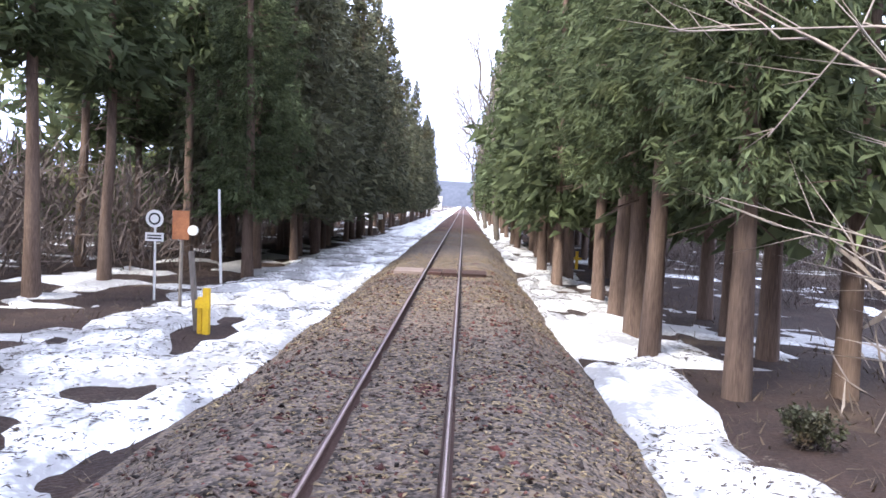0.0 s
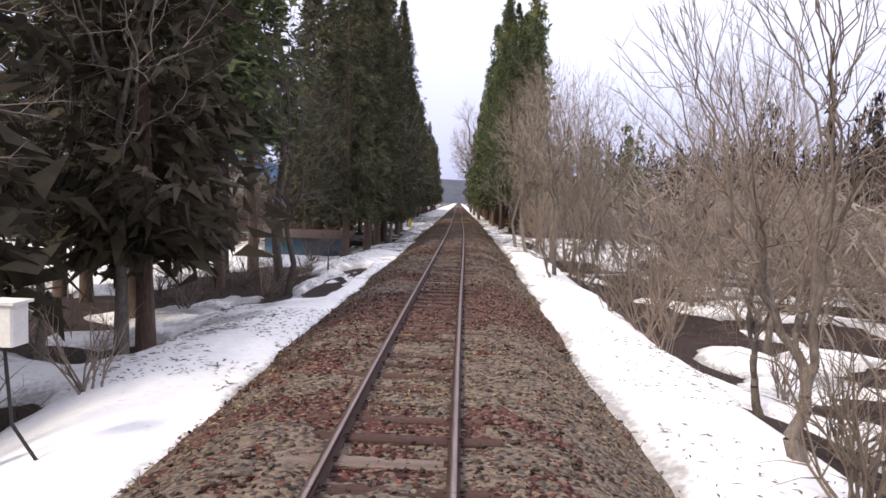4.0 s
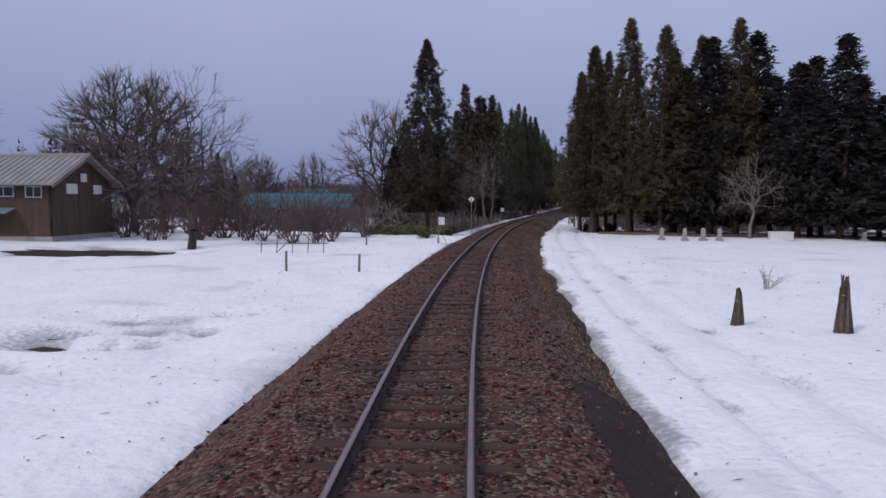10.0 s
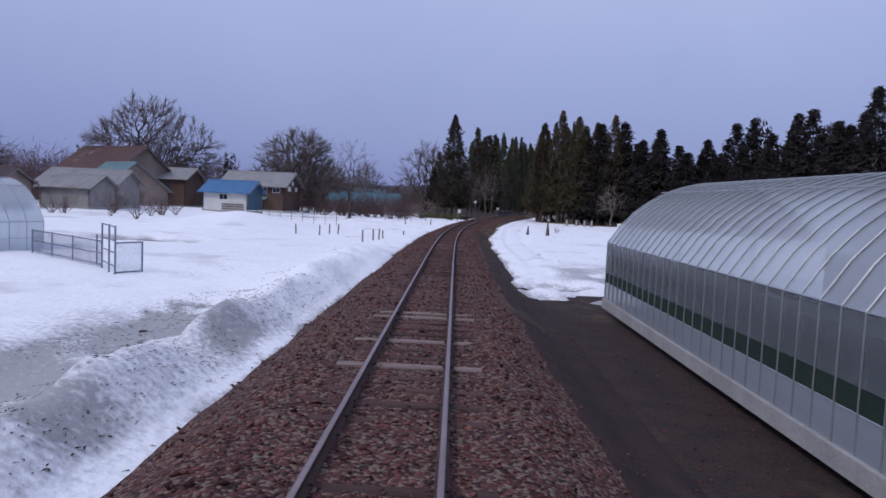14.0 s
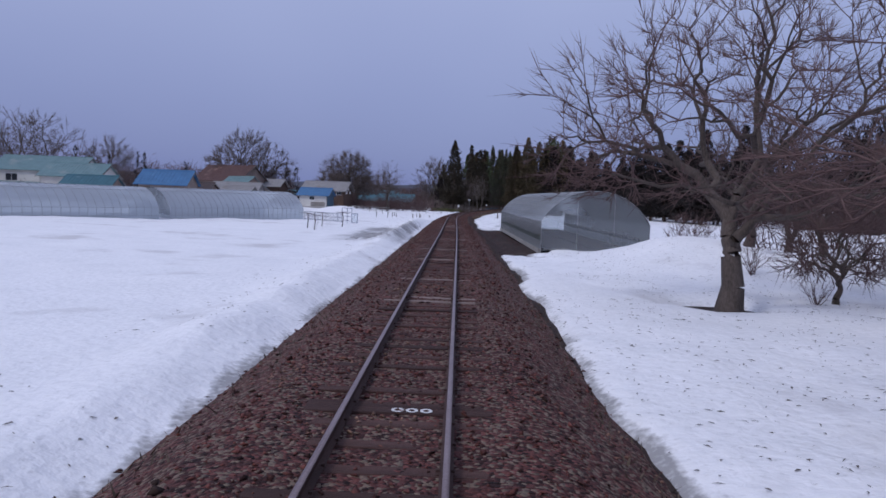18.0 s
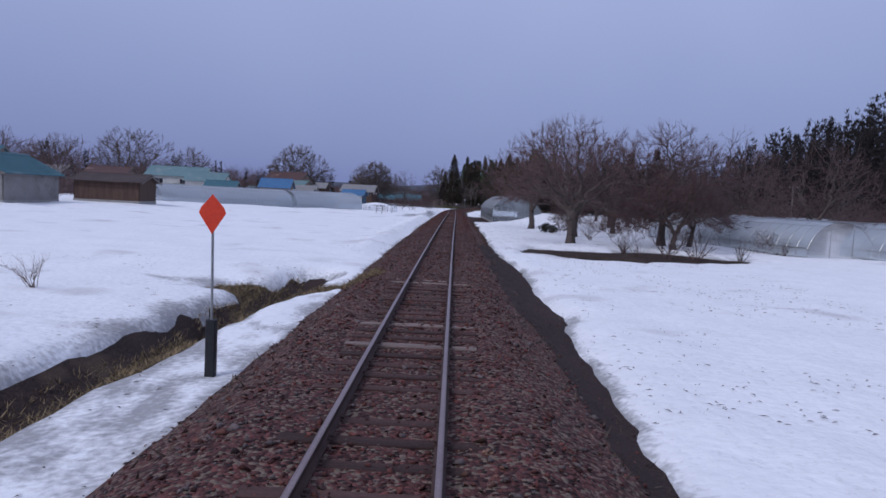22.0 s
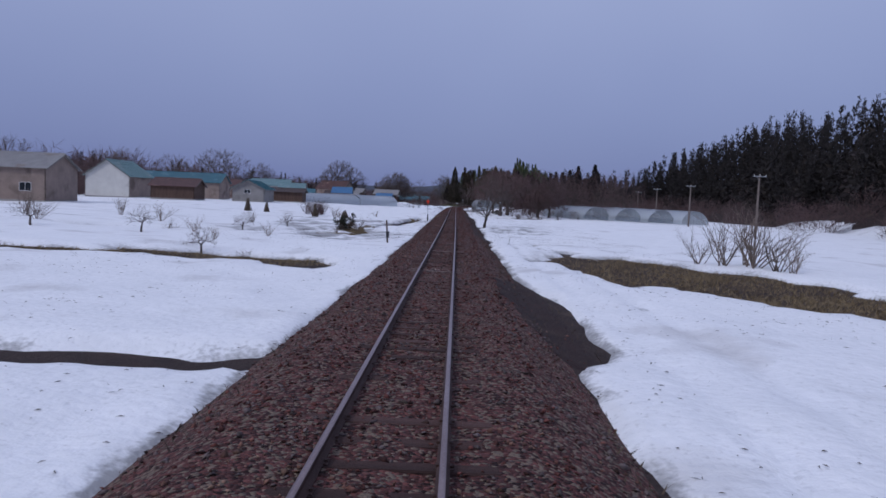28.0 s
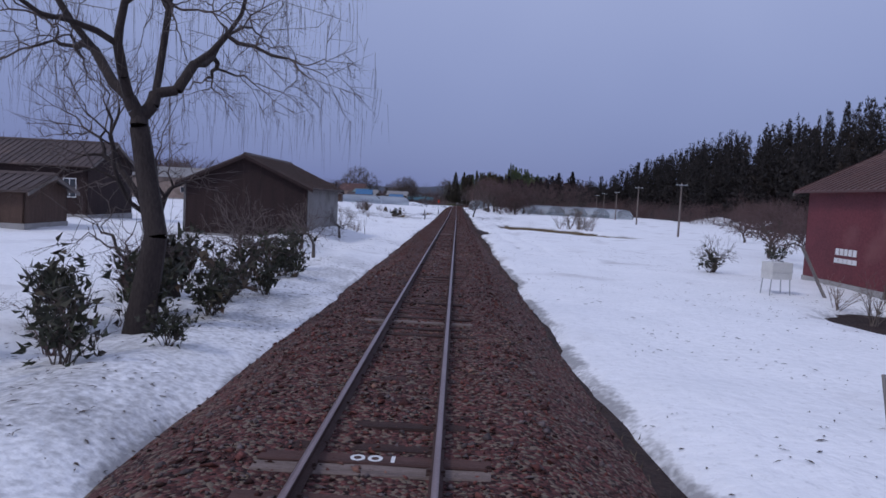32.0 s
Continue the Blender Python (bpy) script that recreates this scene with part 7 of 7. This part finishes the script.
part("inner", Shape().prism([(0.12 * math.cos(a), 2.35 + 0.12 * math.sin(a)) for a in np.arange(0, 6.28, 0.314)], -0.062, -0.056), PAINT_WHITE, d_)
pl_ = part("plate", Shape().box(-0.26, -0.05, 1.72, 0.26, -0.035, 1.96), PAINT_WHITE, t, "white plate with unreadable writing")
for z in (1.78, 1.86):
    part("lettering", Shape().box(-0.2, -0.054, z, 0.2, -0.05, z + 0.04), BLACK, pl_)
t = thing("rusty_sign", stand(-18.0, -6.7, 0, 0.05), "rust-brown sign plate on a wooden post", "sign")
part("post", Shape().tube((0, 0, -0.3), (0.03, 0, 2.2), 0.05, n=6), WOOD_GREY, t)
part("plate", Shape().box(-0.2, -0.07, 1.75, 0.24, -0.05, 2.5), RUST, t, "rusted square plate")
part("lamp", Shape().tube((0.34, -0.1, 2.0), (0.34, 0.0, 2.0), 0.13, n=12), PAINT_WHITE, t, "small round white plate")
post(-22.6, -7.2, 3.1, 0.045, PAINT_WHITE, "tall white pole leaning slightly by the path", (-0.05, 0), "white_pole", False)
post(-15.2, -5.15, 1.75, 0.08, WOOD_GREY, "grey wooden post beside the yellow posts", (-0.1, 0.02), "wooden_post")
t = thing("yellow_barrier_post", stand(-14.9, -4.85, 0, 0.05), "yellow painted barrier post with a second stub", "barrier post")
part("post", Shape().box(-0.07, -0.07, -0.3, 0.07, 0.07, 1.05, bevel=0.015), YELLOW, t)
part("stub", Shape().box(-0.2, -0.02, -0.3, -0.09, 0.09, 0.85, bevel=0.015), YELLOW, t)
part("bracket", Shape().box(-0.22, -0.09, 0.62, 0.09, -0.07, 0.8), YELLOW, t)
t = thing("yellow_barrier_post", stand(-36.5, 6.6, 0, 0.05), "yellow painted barrier post on the far side of the path", "barrier post")
part("post", Shape().box(-0.07, -0.07, -0.3, 0.07, 0.07, 1.0, bevel=0.015), YELLOW, t)
part("bracket", Shape().box(-0.25, -0.03, 0.55, 0.25, 0.03, 0.68), YELLOW, t)
post(-37.5, 5.0, 2.6, 0.06, WOOD_GREY, "sunlit wooden post at the edge of the wood", (0, 0), "wooden_post")
post(54.0, 3.2, 0.75, 0.07, BLACK, "short dark post leaning in the snow", (-0.25, 0), "distance_post")
# painted numbers on the sleepers
def painted_number(u, w, one):
    num = Shape()
    for cx in (-0.16, 0.0) if one else (-0.16, 0.0, 0.16):
        for k in range(14):
            a, b = 6.2832 * k / 14, 6.2832 * (k + 1) / 14
            num.add([(cx + r * math.cos(q), r * 1.1 * math.sin(q), 0) for q, r in ((a, 0.036), (b, 0.036), (b, 0.07), (a, 0.07))], [(0, 1, 2, 3)])
    if one:
        num.box(0.145, -0.075, -0.002, 0.18, 0.075, 0.0)
    t = thing("painted_sleeper", spot(u, 0, -0.128), "dark sleeper with a white painted number", "sleeper")
    part("sleeper", SLEEPERS_DARK[0], None, t)
    part("painted_number", num, PAINT_WHITE, t, "white painted digits 001" if one else "white painted round digits").matrix_basis = Matrix.Translation((w, 0, 0.007))


painted_number(378.06, 0.0, True)
painted_number(214.4, 0.15, False)

# ---- stakes, racks and bundles in the fields ----
STAKE = "short dark wooden stake standing in the snow"
for u, w, h in ((105.1, -7.3, 0.8), (105.1, -4.4, 0.7), (132.9, -5.2, 0.75), (132.1, -4.95, 0.8), (134.9, -5.6, 0.8), (130.8, -4.85, 0.6), (126.4, -3.9, 0.3), (130.1, -11.4, 0.7), (129.2, -9.9, 0.75), (128.6, -9.3, 0.75), (127.9, -8.8, 0.6), (124.5, -9.6, 0.6), (88, -12, 0.6), (92, -7.5, 0.6)):
    tagged(post(u, w, h, 0.055, WOOD_GREY, STAKE, (pick.uniform(-0.06, 0.06), pick.uniform(-0.06, 0.06)), "stake", False, "stake"), group="field stakes")
post(375.2, 6.7, 0.75, 0.03, WOOD_GREY, "leaning grey stick standing in the snow", (-0.3, 0), "stick", False, "stick")
post(296.9, 4.1, 0.55, 0.018, WOOD_GREY, "broken stick standing in the snow", (0.25, 0), "stick", False, "stick")
t = thing("leaning_post", stand(300.0, -3.6, 0, 0.05), "dark leaning post with a bracket by the track", "post")
part("post", Shape().tube((0, 0, -0.3), (-0.12, 0, 1.45), 0.06, 0.05, n=6), WOOD_BROWN, t)
part("bracket", Shape().box(-0.12, -0.08, 0.35, 0.06, 0.08, 0.75), BLACK, t)


def bundle(u, w, h, label, wide=0.3):
    """A cone of straw-wrapped stems tied near its top."""
    r = random.Random(int(u * 7 + w))
    s = Shape()
    for _ in range(46):
        a, q = r.uniform(0, 6.28), wide * math.sqrt(r.random())
        s.tube((math.cos(a) * q, math.sin(a) * q, -0.05), (math.cos(a) * q * 0.25 + r.gauss(0, 0.03), math.sin(a) * q * 0.25 + r.gauss(0, 0.03), h * r.uniform(0.85, 1.1)), 0.045, 0.012, n=4)
    t = thing("straw_bundle", stand(u, w, 0, 0.02), label, "straw bundle")
    tagged(part("straw", s, STRAW, t), kind="stuff")
    tie = Shape()
    for k in range(10):
        a, b = 0.6283 * k, 0.6283 * (k + 1)
        tie.tube((wide * 0.48 * math.cos(a), wide * 0.48 * math.sin(a), h * 0.72), (wide * 0.48 * math.cos(b), wide * 0.48 * math.sin(b), h * 0.72), 0.02, n=4, cap=False)
    part("tie", tie, DRY, t)


for u, w, h, wide in ((256.8, -26.9, 1.6, 0.55), (253.9, -25.3, 1.3, 0.42), (258.9, -17.5, 1.6, 0.5), (259.3, -13.6, 0.95, 0.55)):
    bundle(u, w, h, "straw-wrapped cone-shaped bundle standing in the snow", wide)
# rows of dead stalks in the snow before the shed
for k in range(9):
    u0, w0 = 333.5 + 0.8 * k + pick.uniform(-0.4, 0.4), pick.uniform(-9.6, -5.9)
    t = thing("dead_plant", stand(u0, w0, pick.uniform(0, 360), 0.02), "clump of thin dead brown stalks standing in the snow", "dead plant", "dead stalks")
    for _ in range(6):
        x, y = pick.gauss(0, 0.35), pick.gauss(0, 0.35)
        a, h = pick.gauss(0, 0.16), pick.uniform(0.45, 1.1)
        part("stalk", Shape().tube((x, y, -0.15), (x + a * h, y + pick.gauss(0, 0.1), h), 0.014, 0.008, n=4), STRAW, t)
bundle(115.2, 8.34, 1.15, "thin bundle of dry stalks tied upright in the snow", 0.2)
bundle(114.3, 6.5, 0.8, "thin bundle of dry stalks tied upright in the snow", 0.14)
# pole rack and net fence
t = thing("pole_rack", stand(97.6, -9.9, 8, 0), "rack of thin grey poles standing in the snow", "rack")
for x in (-1.6, -0.8, 0, 0.8, 1.6):
    part("upright", Shape().tube((x, 0, -0.2), (x + 0.08, 0, 1.0), 0.028, n=6), WOOD_GREY, t)
for z in (0.45, 0.9):
    part("rail", Shape().tube((-1.9, 0.03, z), (1.9, 0.03, z + 0.03), 0.025, n=6), WOOD_GREY, t)
part("brace", Shape().tube((-0.8, 0.05, 0.0), (0.2, 0.05, 0.95), 0.022, n=6), WOOD_GREY, t)
t = thing("net_fence", stand(117.0, -16.2, 0, 0), "low fence of poles with white netting in the snow", "fence")
for x in np.arange(-4.4, 4.5, 1.1):
    part("post", Shape().tube((x, 0, -0.3), (x, 0, 0.85), 0.03, n=6), WOOD_GREY, t)
for z in (0.15, 0.42, 0.72):
    part("rail", Shape().tube((-4.6, 0.02, z), (4.6, 0.02, z), 0.018, n=5), STEEL, t)
net = Shape()
for x in np.arange(-4.4, 4.4, 0.22):
    net.tube((x, 0.03, 0.0), (x, 0.03, 0.75), 0.006, n=3, cap=False)
part("netting", net, PAINT_WHITE, t)
t = thing("pipe_frame", stand(155.1, -10.6, 0, 0), "frame of blue-grey pipes with film and netting by the tunnel", "frame")
for x, y, h in ((0, 0, 1.6), (-0.6, 0.8, 1.6), (-1.3, 1.7, 1.55), (-1.9, 2.5, 1.1), (0.5, 0.9, 1.05), (-3.4, 3.6, 0.95), (-4.9, 4.8, 0.95), (-6.3, 5.8, 0.95)):
    part("upright", Shape().tube((x, y, -0.3), (x, y, h), 0.032, n=6), STEEL_BLUE, t)
for p, q, heights in (((0, 0), (0.5, 0.9), (0.04, 1.03)), ((0, 0), (-1.3, 1.7), (0.25, 0.7, 1.1, 1.56)), ((-1.3, 1.7), (-6.3, 5.8), (0.1, 0.5, 0.93))):
    for z in heights:
        part("rail", Shape().tube((*p, z), (*q, z), 0.025, n=6), STEEL_BLUE, t)
part("film", Shape().add([(0.02, 0.03, 0.05), (0.48, 0.87, 0.05), (0.48, 0.87, 1.02), (0.02, 0.03, 1.02)], [(0, 1, 2, 3)]), FILM_CLEAR, t, "clear grey plastic film")
net = Shape()
for k in range(70):
    x, y = -1.3 - 5.0 * k / 69, 1.7 + 4.1 * k / 69
    net.tube((x, y, 0.0), (x, y, 0.93), 0.009, n=3, cap=False)
part("netting", net, STEEL_BLUE, t, "grey-blue net")
t = thing("vine_trellis", stand(167.0, -11.0, 0, 0), "crooked vine posts with wires in the snow", "trellis")
for y, w in ((-4.5, 0), (-1.5, -1.2), (1.8, -0.6), (4.6, 0.8)):
    s = Shape().tube((w, y, -0.3), (w + 0.1, y + 0.05, 0.75), 0.05, 0.04, n=6).tube((w + 0.1, y + 0.05, 0.75), (w - 0.05, y + 0.4, 1.25), 0.04, 0.03, n=6).tube((w - 0.05, y + 0.4, 1.25), (w + 0.6, y + 0.7, 1.15), 0.03, 0.012, n=5).tube((w - 0.05, y + 0.4, 1.25), (w - 0.7, y + 0.2, 1.3), 0.03, 0.012, n=5)
    part("vine_post", s, BARK, t)
for y in np.arange(-4.5, 4.5, 0.7):
    part("string", Shape().tube((pick.uniform(-0.3, 0.3), y, 0), (pick.uniform(-0.4, 0.4), y + 0.15, 1.1), 0.012, n=3), PAINT_WHITE, t)
for z in (0.55, 1.1):
    part("wire", Shape().tube((0, -5, z), (0.3, 5, z), 0.007, n=3), STEEL, t)
# stones, box and logs before the dark wood
for k, (u, w) in enumerate(((83.3, 12.8), (83.9, 13.9), (84.2, 14.9), (82.4, 11.4), (83.0, 24.5), (84, 26.5), (87, 29))):
    t = thing("stone_marker", stand(u, w, pick.uniform(-15, 15), 0.02), "small weathered grey stone marker before the wood", "stone marker", "stone markers")
    part("base", Shape().box(-0.24, -0.24, -0.2, 0.24, 0.24, 0.2, bevel=0.03), CONCRETE, t)
    part("shaft", Shape().add([(-0.14, -0.14, 0.2), (0.14, -0.14, 0.2), (0.14, 0.14, 0.2), (-0.14, 0.14, 0.2), (-0.11, -0.11, 0.85), (0.11, -0.11, 0.85), (0.11, 0.11, 0.85), (-0.11, 0.11, 0.85), (0, 0, 0.95)], [(0, 1, 5, 4), (1, 2, 6, 5), (2, 3, 7, 6), (3, 0, 4, 7), (4, 5, 8), (5, 6, 8), (6, 7, 8), (7, 4, 8)]), CONCRETE, t)
t = thing("white_chest", stand(82.7, 19.3, 0, 0.02), "white box chest lying at the wood edge", "chest")
part("body", Shape().box(-0.75, -0.35, 0, 0.75, 0.35, 0.5, bevel=0.04), PAINT_WHITE, t)
part("lid", Shape().box(-0.78, -0.38, 0.5, 0.78, 0.38, 0.6, bevel=0.04), PAINT_WHITE, t)
for k in range(5):
    o = tagged(new("log", Shape().tube((-2.2, 0, 0.1), (2.4, 0.2, 0.12), 0.14, 0.1, n=9).mesh("log", CEDAR_BARK, False)), "fallen brown log at the edge of the wood", "log", "fallen logs")
    o.matrix_basis = stand(77.2 + 0.4 * k, 9.5 + 2.6 * k, pick.uniform(-12, 12), 0.03)
# tank on legs beside the barn
t = thing("water_tank", stand(361.0, 12.3, 10, 0) @ Matrix.Scale(0.8, 4), "cream rectangular tank on thin steel legs in snow", "tank")
part("tank", Shape().box(-0.55, -0.4, 0.7, 0.55, 0.4, 1.45, bevel=0.08), WALL_WHITE, t, "cream painted tank")
part("rib", Shape().box(-0.57, -0.42, 1.02, 0.57, 0.42, 1.08, bevel=0.08), WALL_WHITE, t)
for x in (-0.45, 0.45):
    for y in (-0.32, 0.32):
        part("leg", Shape().tube((x * 1.15, y * 1.1, -0.3), (x, y, 0.72), 0.025, n=6), STEEL, t)
part("cap", Shape().tube((0.2, 0, 1.45), (0.2, 0, 1.53), 0.09, n=10), STEEL, t)
# low boarded hut left of the wood
t = thing("low_hut", spot(15.6, -8.9, -1.72, 6), "low hut with blue-green board walls and a dark flat roof", "hut")
for x0, x1, y0, y1 in ((-2.4, 2.4, -1.2, -1.12), (-2.4, 2.4, 1.12, 1.2), (-2.4, -2.32, -1.12, 1.12), (2.32, 2.4, -1.12, 1.12)):
    part("wall", Shape().box(x0, y0, 0.22, x1, y1, 1.4), TARP, t)
part("foundation", Shape().box(-2.45, -1.25, -0.6, 2.45, 1.25, 0.22), CONCRETE, t)
part("roof", Shape().add([(-2.8, -1.6, 1.35), (2.8, -1.6, 1.35), (2.8, 1.6, 1.7), (-2.8, 1.6, 1.7), (-2.8, -1.6, 1.44), (2.8, -1.6, 1.44), (2.8, 1.6, 1.79), (-2.8, 1.6, 1.79)], [(0, 3, 2, 1), (4, 5, 6, 7), (0, 1, 5, 4), (1, 2, 6, 5), (2, 3, 7, 6), (3, 0, 4, 7)]), DARK_ROOF, t)
for x in (-1.6, -0.8, 0.0, 0.8, 1.6):
    part("batten", Shape().box(x - 0.03, -1.235, 0.24, x + 0.03, -1.202, 1.36), WOOD_GREY, t)


# ---- utility poles ----
def utility_pole(u, w, h):
    t = thing("utility_pole", stand(u, w, 4, 0.1), "tall grey utility pole with crossarm and insulators", "utility pole", "utility poles")
    part("pole", Shape().tube((0, 0, -0.4), (0, 0, h), 0.14, 0.09, n=10), POLE_WOOD, t)
    part("crossarm", Shape().box(-0.75, -0.14, h - 0.35, 0.75, -0.05, h - 0.25), STEEL, t)
    for x in (-0.65, 0.0, 0.65):
        part("insulator", Shape().tube((x, -0.1, h - 0.25), (x, -0.1, h - 0.1), 0.045, 0.03, n=8), PAINT_WHITE, t)
    part("brace", Shape().tube((-0.4, -0.1, h - 0.3), (0, -0.1, h - 0.75), 0.015, n=5), STEEL, t)


POLES = [(304.4, 28.8, 7.0), (269.8, 33.5, 7.1), (240.5, 37.2, 6.8), (212, 41, 6.8), (185, 45, 6.8)]
for u, w, h in POLES:
    utility_pole(u, w, h)

# far ridge closing the horizon
ridge_v, ridge_f = [], []
ang = np.linspace(-1.35, 1.35, 90)
for k, a in enumerate(ang):
    hgt = 22 + 16 * math.sin(a * 3.1 + 1.2) + 9 * math.sin(a * 9.0) + 4 * math.sin(a * 23)
    x, y = 1300 * math.sin(a), 1300 * math.cos(a)
    ridge_v += [(x, y, -10), (x * 1.02, y * 1.02, hgt * 0.6), (x * 1.06, y * 1.06, hgt)]
for k in range(89):
    for j in range(2):
        ridge_f.append((3 * k + j, 3 * k + 3 + j, 3 * k + 4 + j, 3 * k + 1 + j))
tagged(new("backdrop_hills", arr_mesh("backdrop_hills", ridge_v, ridge_f, HILL, True)), "low wooded hills on the horizon, coloured blue-grey with haze", "hills", kind="structure")

# dwarf bamboo thicket at the foot of the large cedar before the bend
thicket = random.Random(77)
for k in range(26):
    shrub("bamboo", 75.6 + thicket.uniform(0, 3.2), -4.6 - k * 0.27 + thicket.uniform(-0.3, 0.3), thicket.uniform(0.55, 0.9), "dwarf bamboo thicket")
